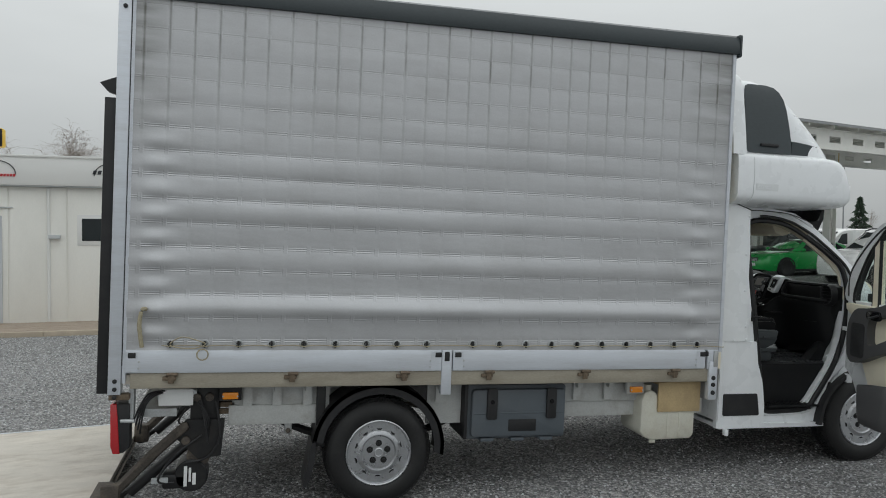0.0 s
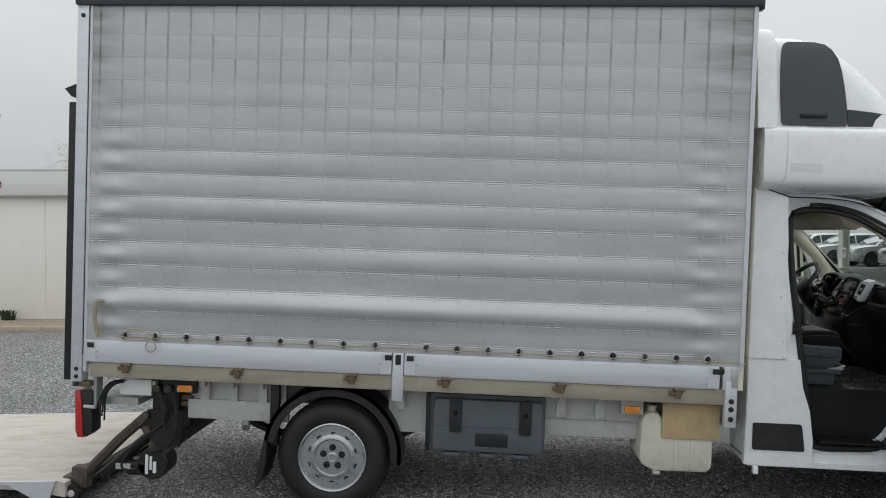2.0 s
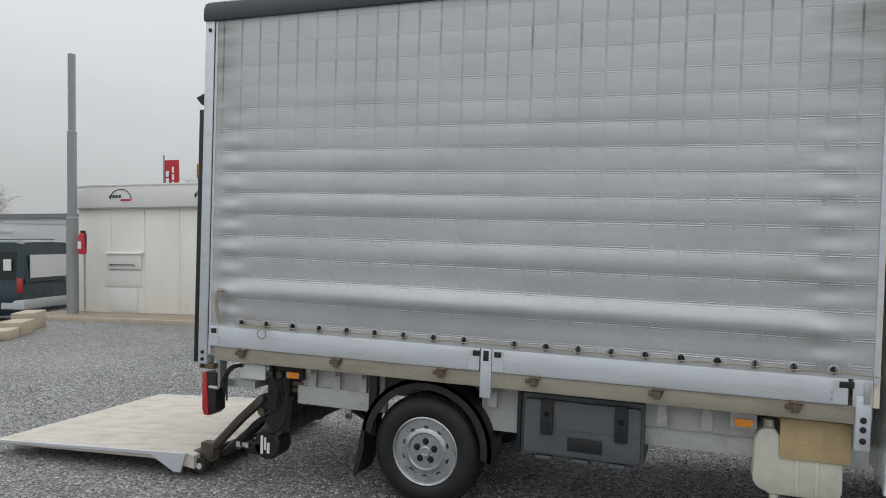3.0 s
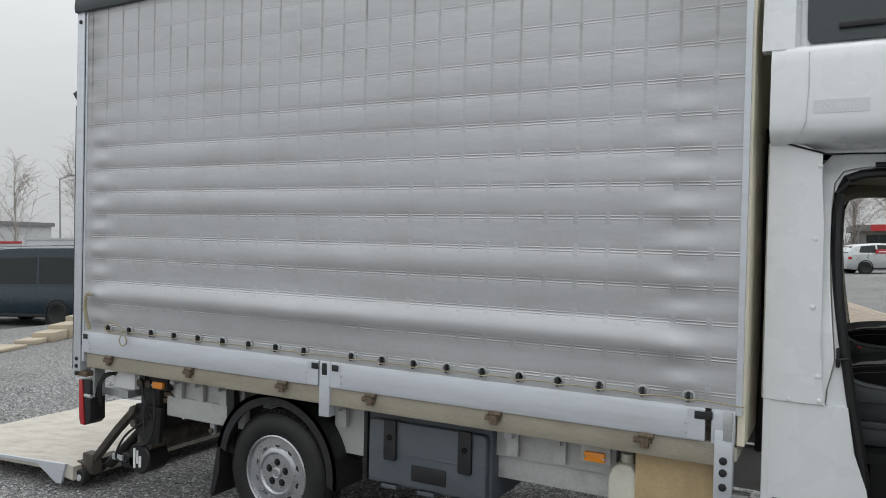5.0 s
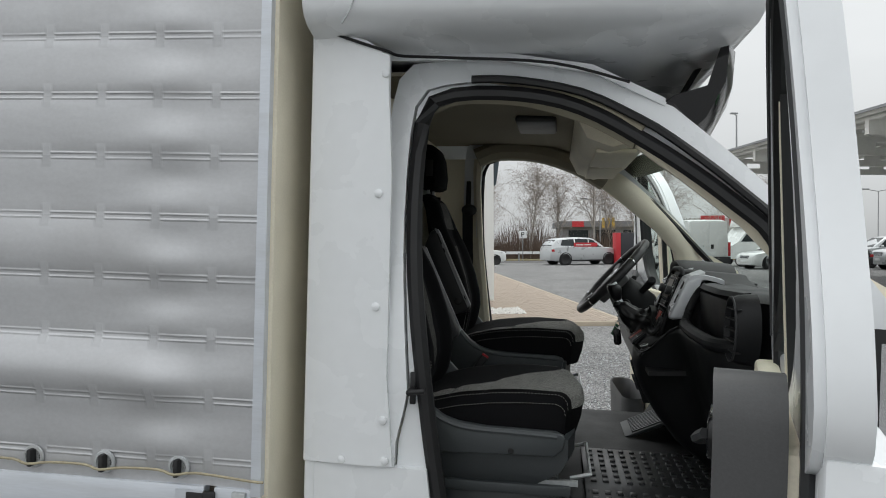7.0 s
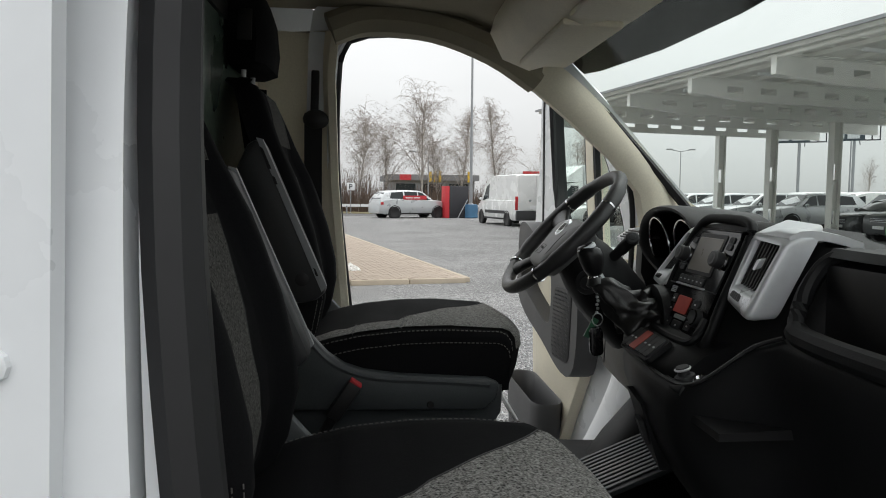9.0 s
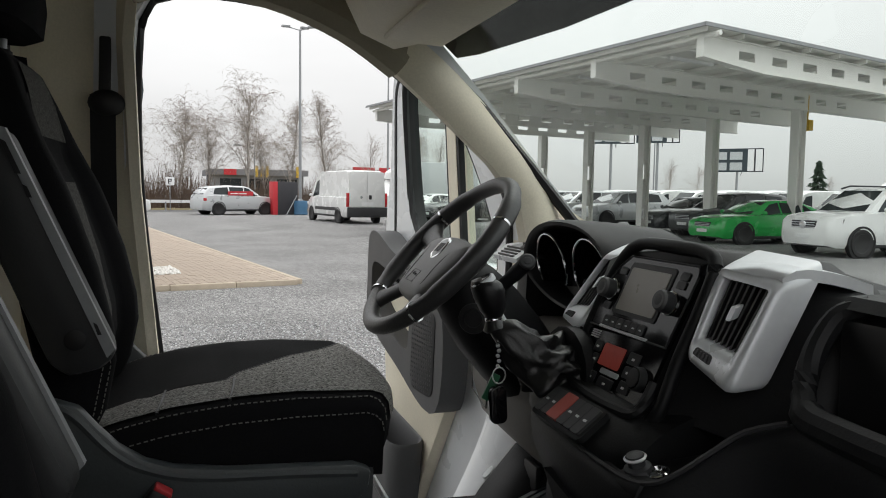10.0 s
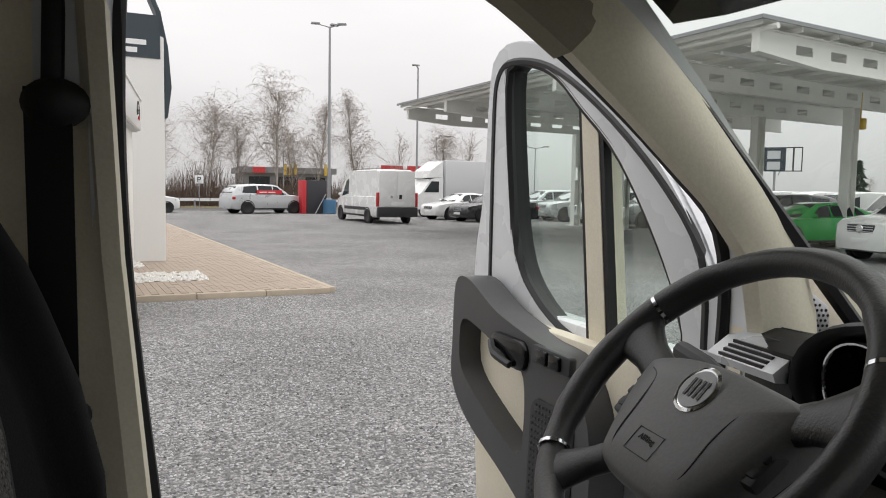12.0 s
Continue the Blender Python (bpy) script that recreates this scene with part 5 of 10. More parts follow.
# ---- cab doors, both standing open ----
def cab_door(hinge, ang, far):
    s = 1 if far else -1
    a = radians(ang)
    u, w = Vector((-math.sin(a), s * math.cos(a), 0)), Vector((math.cos(a), s * math.sin(a), 0))
    fit = Matrix(((u.x, w.x, 0, hinge[0]), (u.y, w.y, 0, hinge[1]), (0, 0, 1, 0), (0, 0, 0, 1)))

    def go(*fills):
        bm = mesh(*fills)
        for v in bm.verts:
            z = v.co.z
            v.co.y += -0.05 * max(0.0, (z - 1.45) / 0.65) ** 1.6 if z > 1.45 else 0.0
        bm.transform(fit)
        if not far:
            bmesh.ops.reverse_faces(bm, faces=bm.faces)
        return bm
    lower = [(0.0, 0.93), (0.0, 1.47), (0.935, 1.47), (0.925, 1.2), (0.87, 0.92), (0.77, 0.60), (0.73, 0.55), (0.34, 0.55), (0.23, 0.67), (0.10, 0.86)]
    frame_o = curve2([(0.0, 1.46), (0.01, 1.62), (0.13, 1.80), (0.33, 1.985), (0.52, 2.09), (0.68, 2.135), (0.78, 2.125), (0.835, 2.06), (0.89, 1.80), (0.935, 1.46), (0.45, 1.40)], 4)
    hole = curve2([(0.09, 1.45), (0.12, 1.60), (0.275, 1.83), (0.42, 1.955), (0.505, 2.025), (0.60, 2.066), (0.705, 2.086), (0.745, 2.06), (0.756, 1.95), (0.752, 1.80), (0.735, 1.66), (0.69, 1.56), (0.60, 1.49), (0.494, 1.445), (0.40, 1.43), (0.25, 1.42)], 4)
    c = (0.48, 1.70)
    skin = part("cab_door", go(prism(lower, "y", 0.03, 0.115, 0.008), ring_plate(by_angle(frame_o, c, 72), by_angle(hole, c, 72), "y", 0.03, 0.076)), "white_paint", truck, "open white cab door")
    part("inner_skin", go(ring_plate([(x * 0.985 + 0.006, z * 0.99 + 0.016) for x, z in by_angle(frame_o, c, 72)], by_angle(hole, c, 72), "y", 0.018, 0.032)), "white_paint", skin)
    part("window_seal", go(tube([(x, 0.03, z) for x, z in by_angle(hole, c, 72)], 0.013, 6, True)), "seal", skin)
    part("edge_seal", go(tube(smooth_path([(0.03, 0.022, 1.50), (0.045, 0.022, 1.66), (0.16, 0.022, 1.80), (0.35, 0.022, 1.95), (0.53, 0.022, 2.05), (0.70, 0.022, 2.085), (0.78, 0.022, 2.06), (0.815, 0.022, 1.96), (0.845, 0.022, 1.70), (0.85, 0.022, 1.42), (0.83, 0.022, 1.1), (0.72, 0.022, 0.62)], 4), 0.010, 6)), "trim_grey", skin)
    part("window_reveal", go(ring_plate(by_angle(hole, c, 72), [(c[0] + (x - c[0]) * 0.992, c[1] + (z - c[1]) * 0.994) for x, z in by_angle(hole, c, 72)], "y", 0.028, 0.079)), "seal", skin)
    gl = part("door_glass", go(prism([p for p in by_angle(hole, c, 48)], "y", 0.062, 0.066)), "glass", skin, "clear door glass")
    gl.visible_shadow = False
    part("divider", go(prism([(0.325, 1.43), (0.385, 1.42), (0.425, 1.945), (0.365, 1.895)], "y", 0.028, 0.085)), "beige", skin)
    part("divider_seal", go(prism([(0.385, 1.42), (0.398, 1.42), (0.438, 1.955), (0.425, 1.945)], "y", 0.03, 0.05), prism([(0.310, 1.43), (0.325, 1.43), (0.365, 1.895), (0.350, 1.88)], "y", 0.03, 0.05)), "seal", skin)
    lining = part("door_lining", go(prism([(0.27, 1.13), (0.24, 1.30), (0.06, 1.40), (0.05, 1.45), (0.85, 1.45), (0.845, 1.15), (0.80, 0.90), (0.72, 0.64), (0.52, 0.62), (0.46, 0.73), (0.31, 1.0)], "y", -0.018, 0.03, 0.01)), "beige", skin, "beige moulded door lining")
    # armrest: a broad black loop with the grab recess, switches and the loudspeaker in its lower end
    loop_o = curve2([(0.86, 1.35), (0.855, 1.51), (0.78, 1.535), (0.62, 1.475), (0.44, 1.44), (0.30, 1.42), (0.215, 1.31), (0.20, 1.14), (0.235, 1.03), (0.34, 1.02), (0.55, 1.10), (0.75, 1.17), (0.85, 1.25)], 5)
    loop_i = curve2([(0.815, 1.36), (0.80, 1.425), (0.70, 1.415), (0.55, 1.375), (0.47, 1.345), (0.46, 1.20), (0.50, 1.17), (0.66, 1.225), (0.79, 1.29)], 5)
    arm = part("armrest", go(ring_plate(by_angle(loop_o, (0.62, 1.31), 80), by_angle(loop_i, (0.62, 1.31), 80), "y", -0.085, 0.0)), "arm_grey", skin, "dark grey armrest with loudspeaker", 0.7)
    part("grab_recess", go(prism(by_angle(loop_i, (0.62, 1.31), 40), "y", -0.022, -0.012)), "beige", arm)
    sp = part("loudspeaker", go(prism(rounded(0.255, 0.43, 1.06, 1.32, 0.035), "y", -0.089, -0.06, 0.006)), "black_plastic", arm, "black loudspeaker grille")
    dots = bmesh.new()
    for i in range(12):
        for j in range(17):
            if 0 < i < 11 or 1 < j < 15:
                lathe([(0.0042, 0), (0.003, 0.0012)], (0.270 + 0.0132 * i, -0.0895, 1.072 + 0.0146 * j), (0, -1, 0), 6)(dots)
    dots.transform(fit)
    tagged(part("grille_dots", dots, "trim_grey", sp), kind="stuff")
    pull = part("inner_handle", go(prism(rounded(0.45, 0.62, 1.36, 1.43, 0.03), "y", -0.098, -0.075, 0.008)), "gloss_black", arm)
    part("lever", go(tube(smooth_path([(0.605, -0.10, 1.405), (0.56, -0.115, 1.385), (0.50, -0.105, 1.37)], 4), 0.009, 6)), "trim_grey", pull)
    if far:
        swp = part("switch_plate", go(prism(rounded(0.27, 0.42, 1.395, 1.435, 0.008), "y", -0.098, -0.08, 0.003)), "trim_grey", arm)
        for k in (0, 1):
            part("switch", go(prism(rounded(0.30 + 0.05 * k, 0.34 + 0.05 * k, 1.40, 1.43, 0.004), "y", -0.106, -0.09, 0.003)), "gloss_black", swp)
    foot = rounded(0.42, 0.80, -0.140, -0.016, 0.055, 5)

    def bin_ring(f, inset):
        out = []
        for a_, b_ in foot:
            q = 1 - inset / 0.075
            z = 0.585 + f * (0.285 + 0.05 * (a_ - 0.42) / 0.41)
            out.append((0.625 + (a_ - 0.625) * (1 - inset / 0.20) - 0.05 * (1 - f) * (a_ > 0.6), -0.085 + (b_ + 0.085) * q, z))
        return out
    bin_ = part("door_bin", go(loft([bin_ring(f, i_) for f, i_ in ((0.0, 0.040), (0.06, 0.018), (0.25, 0.006), (0.6, 0.0), (0.97, -0.003), (1.0, 0.002), (0.98, 0.010), (0.6, 0.014), (0.2, 0.022), (0.12, 0.045))])), "arm_grey", skin, "dark grey open door bin", 0.9)
    for v, z in ((0.050, 1.42), (0.092, 1.368), (0.050, 1.328)):
        part("edge_screw", go(lathe([(0.018, 0), (0.017, 0.005), (0.008, 0.006), (0.006, 0.002)], (0.926, v, z), (1, 0, -0.03), 12)), "galv", skin)
    lk = part("door_lock", go(box(0.90, 0.936, 0.026, 0.070, 1.365, 1.402, 0.008)), "galv", skin)
    part("latch_claw", go(box(0.925, 0.939, 0.020, 0.055, 1.375, 1.394, 0.004)), "seal", lk)
    part("door_strip", go(box(0.05, 0.86, 0.112, 0.135, 0.98, 1.10, 0.012)), "trim_grey", skin)
    hd = part("outer_handle", go(box(0.68, 0.85, 0.11, 0.16, 1.30, 1.36, 0.014)), "black_plastic", skin)
    # mirror on its arm
    mr = part("door_mirror", go(loft([[(0.02 + dx, 0.16 + k * 0.5, 1.20 + dz) for dx, dz in ((-0.05, -0.06), (0.02, -0.07), (0.03, 0.33), (-0.05, 0.32))] for k in (0.1, 0.30, 0.40)]), box(0.0, 0.05, 0.10, 0.24, 1.26, 1.33, 0.01)), "black_plastic", skin, "black door mirror")
    part("mirror_glass", go(prism([(0.225, 1.16), (0.345, 1.16), (0.345, 1.50), (0.225, 1.50)], "x", 0.048, 0.054)), "chrome", mr)
    part("check_strap", go(box(-0.04, 0.03, 0.02, 0.05, 1.22, 1.25)), "white_paint", skin)
    for z in (0.80, 1.36):
        part("hinge", go(box(-0.05, 0.0, 0.06, 0.10, z, z + 0.07, 0.006)), "white_paint", skin)
    return skin


cab_door((5.44, 1.93), 8, True)
cab_door((5.34, 0.06), 12.5, False)


# ---- seats ----
def seat(name, yc, dz, label, arm_y, arm_s):
    base = part(name, mesh(loft([[(x0, yc - w, z), (x1, yc - w, z), (x1 + 0.02, yc - w * 0.6, z), (x1 + 0.02, yc + w * 0.6, z), (x1, yc + w, z), (x0, yc + w, z)] for z, x0, x1, w in ((1.10 + dz, 4.48, 4.84, 0.23), (1.14 + dz, 4.46, 4.90, 0.255), (1.18 + dz, 4.45, 4.92, 0.262), (1.235 + dz, 4.45, 4.92, 0.262))])), "seat_shell", truck, label, 0.8)
    # cushion: near-level top, rolled front edge that bows forward in the middle, vertical front
    knots = ((4.43, 1.275), (4.555, 1.319), (4.62, 1.335), (4.71, 1.347), (4.80, 1.352), (4.925, 1.352))

    def top_z(x):
        for (x0, z0), (x1, z1) in zip(knots, knots[1:]):
            if x <= x1:
                return z0 + (z1 - z0) * (x - x0) / (x1 - x0)
        return knots[-1][1]
    front = ((0.0, 0.0), (0.014, -0.006), (0.025, -0.020), (0.029, -0.045), (0.024, -0.085), (0.010, -0.13))
    nx, ny, w = 26, 28, 0.258
    def skin(i, g):
        """A point of the cushion's top: row i, g from -1 to 1 across."""
        f = min(1.0, i / nx)
        bow = 0.055 * (1 - g * g) * f ** 2
        x = 4.43 + (0.480 if dz == 0 else 0.452) * f + bow
        edge = max(0.0, (abs(g) - 0.86) / 0.14)
        z = top_z(x - bow) - 0.020 * edge ** 2 - (0.018 * (1 - g * g) ** 2) * (1 - f) - 0.03 * max(0.0, f - 0.75) / 0.25 * max(0.0, 1 - g * g) * 0.6
        z -= 0.005 * (math.exp(-((x - bow - 4.585) / 0.010) ** 2) + math.exp(-((x - bow - 4.685) / 0.010) ** 2)) * (abs(g) < 0.85)
        z -= 0.003 * math.exp(-((abs(g) - 0.90) / 0.03) ** 2)
        if i > nx:
            k = min(i - nx, len(front) - 1)
            x, z = x + front[k][0], z + front[k][1] * (0.75 if abs(g) > 0.97 else 1)
        return Vector((x, yc + g * w * (1 - 0.05 * f ** 3), z + dz))
    t = bmesh.new()
    rows_n = nx + len(front)
    vs = [[t.verts.new(skin(i, j / ny * 2 - 1)) for j in range(ny + 1)] for i in range(rows_n)]
    for i in range(rows_n - 1):
        for j in range(ny):
            t.faces.new((vs[i][j], vs[i + 1][j], vs[i + 1][j + 1], vs[i][j + 1]))
    low = [[t.verts.new((vs[i][j].co.x, yc + (vs[i][j].co.y - yc) * 0.99, 1.222 + dz)) for i in range(rows_n)] for j in (0, ny)]
    for side_, j in ((0, 0), (1, ny)):
        for i in range(rows_n - 1):
            t.faces.new((vs[i][j], low[side_][i], low[side_][i + 1], vs[i + 1][j]))
    # the pale field widens towards the front
    pt = bmesh.new()
    pv = []
    for i in range(3, nx + 4):
        f = min(1.0, i / nx)
        lim = min(0.82, -0.30 + 1.05 * max(0.0, (f - 0.50) / 0.50))
        pv.append([pt.verts.new(skin(i, -0.86 + (lim + 0.86) * k / 18) + Vector((0.003 if i > nx else 0.0, 0, 0.003))) for k in range(19)])
    for r0, r1 in zip(pv, pv[1:]):
        for k in range(18):
            pt.faces.new((r0[k], r1[k], r1[k + 1], r0[k + 1]))
    seam = [[vs[i][j].co.copy() + Vector((0, 0, dz_)) for i in range(2, rows_n - 2)] for j, dz_ in ((1, 0.0), (0, -0.010), (ny - 1, 0.0))]
    cross = [[skin(i_, -0.88 + 0.62 * k / 10) + Vector((0, 0, 0.0015)) for k in range(11)] for i_ in (9.2, 14.6)]
    diag = [skin(i_, min(0.82, -0.30 + 1.05 * max(0.0, (i_ / nx - 0.50) / 0.50))) + Vector((0, 0, 0.0015)) for i_ in range(3, nx + 1)]
    cu = part("cushion", t, "fabric", base, "black cloth seat cushion", 1.3)
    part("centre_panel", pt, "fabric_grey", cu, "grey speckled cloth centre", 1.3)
    for run in cross + [diag]:
        part("seam", mesh(tube(run, 0.0028, 5)), "seal", cu)
    for run in seam:
        st = bmesh.new()
        for p0, p1 in zip(run, run[1:]):
            for h in (0.0, 0.5):
                a_, b_ = p0.lerp(p1, h), p0.lerp(p1, h + 0.3)
                rod(a_ + Vector((0, -0.0012 if run is not seam[2] else 0.0012, 0.0012)), b_ + Vector((0, -0.0012 if run is not seam[2] else 0.0012, 0.0012)), 0.0010, n=4)(st)
        tagged(part("stitching", st, "stitch", cu), kind="stuff")
    # backrest: bolsters that bulge at the waist, narrowing to a rounded top
    front_x = ((1.24, 4.478), (1.28, 4.508), (1.33, 4.530), (1.40, 4.542), (1.45, 4.538), (1.54, 4.515), (1.65, 4.474), (1.73, 4.432), (1.80, 4.402), (1.84, 4.384), (1.86, 4.362), (1.87, 4.335))
    half_w = ((1.24, 0.225), (1.30, 0.245), (1.40, 0.254), (1.55, 0.252), (1.65, 0.240), (1.73, 0.214), (1.79, 0.180), (1.83, 0.153), (1.855, 0.128), (1.87, 0.095))

    def along(table, z):
        for (z0, v0), (z1, v1) in zip(table, table[1:]):
            if z <= z1:
                return v0 + (v1 - v0) * (z - z0) / (z1 - z0)
        return table[-1][1]

    def sunk(z):
        return 0.030 * max(0.0, min(1.0, (1.80 - z) / 0.12)) * max(0.0, min(1.0, (z - 1.20) / 0.08))
    heights = [1.24, 1.26, 1.28, 1.305, 1.33, 1.365, 1.40, 1.425, 1.45, 1.49, 1.54, 1.58, 1.62, 1.66, 1.70, 1.73, 1.76, 1.79, 1.815, 1.84, 1.853, 1.863, 1.87]

    def back_skin(z, g):
        """A point of the backrest's front at a height, g from -1 to 1 across."""
        e = min(1.0, max(0.0, (abs(g) - 0.50) / 0.18))
        x = along(front_x, z) - sunk(z) * (1 - e * e * (3 - 2 * e)) - 0.055 * max(0.0, (abs(g) - 0.80) / 0.20) ** 2
        x -= 0.004 * math.exp(-((abs(g) - 0.60) / 0.025) ** 2) * (z < 1.80) + 0.004 * math.exp(-((z - 1.705) / 0.007) ** 2) * (abs(g) < 0.58)
        return Vector((x, yc + g * along(half_w, z), z + dz))
    secs = []
    for z in heights:
        top = max(0.0, (z - 1.84) / 0.03)
        xb = 4.455 - 0.225 * (z - 1.24) + 0.015 * top
        sec = [back_skin(z, k / 14 - 1) for k in range(29)]
        sec += [(xb + 0.035 * abs(g) ** 4, yc + g * along(half_w, z) * 0.97, z + dz) for g in (1, 0.9, 0.6, 0.2, -0.2, -0.6, -0.9, -1)]
        secs.append(sec)
    bk = part("backrest", mesh(loft(secs)), "fabric", base, "black cloth backrest", 1.2)
    # same cloth as the cushion, in its copy coloured darker for shade
    part("back_panel", mesh(loft([[back_skin(z, g) + Vector((0.003, 0, 0)) for g in [-0.56 + k / 20 * (0.66 + 0.24 * max(0.0, (z - 1.5) / 0.15)) for k in range(21)]] for z in heights if z < 1.69], False, False)), "fabric_grey_shaded", bk, "grey speckled cloth panel", 1.2)
    part("top_panel", mesh(loft([[back_skin(z, g) + Vector((0.003, 0, 0)) for g in [k / 10 * 0.56 - 0.56 for k in range(21)]] for z in heights if 1.71 < z < 1.85], False, False)), "fabric_grey_shaded", bk, "", 1.2)
    part("seam", mesh(tube([back_skin(z, -0.58) + Vector((0.001, 0, 0)) for z in heights if z < 1.80], 0.0022, 5)), "seal", bk)
    part("seam", mesh(tube([back_skin(z, 0.115 + 0.24 * max(0.0, (z - 1.5) / 0.15)) + Vector((0.001, 0, 0)) for z in heights if z < 1.70], 0.0022, 5)), "seal", bk)
    for g in (-0.90, -0.86):
        st = bmesh.new()
        for k in range(18):
            z = 1.27 + 0.15 * k / 18
            rod(back_skin(z, g) + Vector((0.001, 0, 0)), back_skin(z + 0.005, g) + Vector((0.001, 0, 0)), 0.0009, n=4)(st)
        tagged(part("stitching", st, "stitch", bk), kind="stuff")
    for g in (-0.06, 0.06):
        part("headrest_post", mesh(rod((4.335, yc + g, 1.85 + dz), (4.335, yc + g, 1.92 + dz), 0.006)), "galv", bk)
        part("post_sleeve", mesh(lathe([(0.014, -0.01), (0.014, 0.006), (0.009, 0.010)], (4.335, yc + g, 1.866 + dz), (0, 0, 1), 12)), "black_plastic", bk)
    hr = part("headrest", mesh(loft([[(4.300 + a, yc - w, z), (4.312 + a, yc - w - 0.008, z), (4.375 + d, yc - w - 0.006, z), (4.392 + d, yc - w * 0.8, z), (4.396 + d, yc, z), (4.392 + d, yc + w * 0.8, z), (4.375 + d, yc + w + 0.006, z), (4.312 + a, yc + w + 0.008, z), (4.300 + a, yc + w, z)] for z, w, d, a in ((1.893 + dz, 0.115, -0.022, 0.016), (1.902 + dz, 0.125, -0.004, 0.003), (1.95 + dz, 0.132, 0.0, -0.004), (2.02 + dz, 0.130, -0.008, -0.010), (2.06 + dz, 0.120, -0.022, -0.012), (2.078 + dz, 0.10, -0.045, 0.005))])), "fabric", bk, "black headrest", 1.0)
    for g in (-1, 1):
        part("headrest_slot", mesh(box(4.335, 4.365, yc + g * 0.1385 - 0.002, yc + g * 0.1385 + 0.002, 1.945 + dz, 2.01 + dz, 0.0015)), "seal", hr)
    # folded-up armrest with a pale strip along its edge
    ar = part("armrest", mesh(prism([(4.385, 1.715 + dz), (4.40, 1.727 + dz), (4.416, 1.722 + dz), (4.548, 1.436 + dz), (4.546, 1.420 + dz), (4.530, 1.408 + dz), (4.492, 1.398 + dz), (4.468, 1.416 + dz), (4.362, 1.66 + dz)], "y", arm_y - 0.030, arm_y + 0.030, 0.010)), "trim_grey", base, "dark grey folded armrest")
    part("armrest_strip", mesh(prism([(4.404, 1.729 + dz), (4.417, 1.726 + dz), (4.551, 1.438 + dz), (4.541, 1.426 + dz)], "y", arm_y + arm_s * 0.024, arm_y + arm_s * 0.036)), "arm_strip", ar, "pale grey strip")
    part("strip_slot", mesh(prism([(4.411, 1.712 + dz), (4.418, 1.708 + dz), (4.436, 1.668 + dz), (4.429, 1.668 + dz)], "y", arm_y + arm_s * 0.030, arm_y + arm_s * 0.0372)), "seal", ar)
    part("strip_slot", mesh(prism([(4.437, 1.655 + dz), (4.443, 1.652 + dz), (4.449, 1.638 + dz), (4.443, 1.638 + dz)], "y", arm_y + arm_s * 0.030, arm_y + arm_s * 0.0372)), "seal", ar)
    part("strip_slot", mesh(prism([(4.523, 1.475 + dz), (4.528, 1.472 + dz), (4.534, 1.458 + dz), (4.529, 1.458 + dz)], "y", arm_y + arm_s * 0.030, arm_y + arm_s * 0.0372)), "seal", ar)
    part("pivot_hole", mesh(lathe([(0.014, 0), (0.012, 0.001)], (4.501, arm_y + arm_s * 0.0325, 1.450 + dz), (0, arm_s, 0), 14)), "seal", ar)
    for g in (-1, 1):
        sh = part("side_cover", mesh(prism([(4.41, 1.32 + dz), (4.435, 1.358 + dz), (4.472, 1.370 + dz), (4.506, 1.358 + dz), (4.530, 1.330 + dz), (4.556, 1.303 + dz), (4.590, 1.281 + dz), (4.628, 1.269 + dz), (4.70, 1.261 + dz), (4.885, 1.257 + dz), (4.912, 1.247 + dz), (4.908, 1.215 + dz), (4.885, 1.190 + dz), (4.64, 1.185 + dz), (4.46, 1.18 + dz), (4.41, 1.24 + dz)], "y", yc + g * 0.262, yc + g * 0.287, 0.007)), "seat_shell", base, "dark plastic seat side cover")
        part("cover_rim", mesh(tube(smooth_path([(x, yc + g * 0.285, z + dz) for x, z in ((4.43, 1.338), (4.472, 1.356), (4.500, 1.346), (4.548, 1.294), (4.590, 1.268), (4.66, 1.251), (4.80, 1.247), (4.89, 1.243))], 4), 0.006, 6)), "seat_shell", sh)
        part("cover_screw", mesh(lathe([(0.008, 0), (0.006, 0.002)], (4.77, yc + g * 0.2875, 1.20 + dz), (0, g, 0), 10)), "seal", sh)
    bz = 1.25 + 0.45 * dz
    lean_b = Matrix.Translation((4.617, 0, bz)) @ Matrix.Rotation(radians(32), 4, "Y") @ Matrix.Translation((-4.617, 0, -bz))
    bk2 = part("buckle", mesh(box(4.602, 4.632, yc + arm_s * 0.305, yc + arm_s * 0.332, bz - 0.085, bz, 0.006, lean_b)), "black_plastic", base)
    part("buckle_button", mesh(box(4.604, 4.630, yc + arm_s * 0.307, yc + arm_s * 0.330, bz - 0.004, bz + 0.004, 0.003, lean_b)), "mark_red", bk2)
    part("buckle_stalk", mesh(tube(smooth_path([(4.575, yc + arm_s * 0.318, bz - 0.07), (4.545, yc + arm_s * 0.316, bz - 0.13), (4.53, yc + arm_s * 0.30, bz - 0.20)], 4), 0.011, 8)), "seal", bk2)
    pd = part("seat_frame", mesh(box(4.50, 4.90, yc - 0.23, yc + 0.23, 0.927, 1.075 + dz, 0.012), box(4.47, 4.93, yc - 0.245, yc - 0.20, 1.072 + dz, 1.10 + dz, 0.004), box(4.47, 4.93, yc + 0.20, yc + 0.245, 1.072 + dz, 1.10 + dz, 0.004)), "seat_shell", base, "black steel seat pedestal")
    for y in (yc - 0.22, yc + 0.22):
        part("slide_rail", mesh(box(4.46, 4.95, y - 0.008, y + 0.008, 1.098 + dz, 1.112 + dz)), "galv", pd)
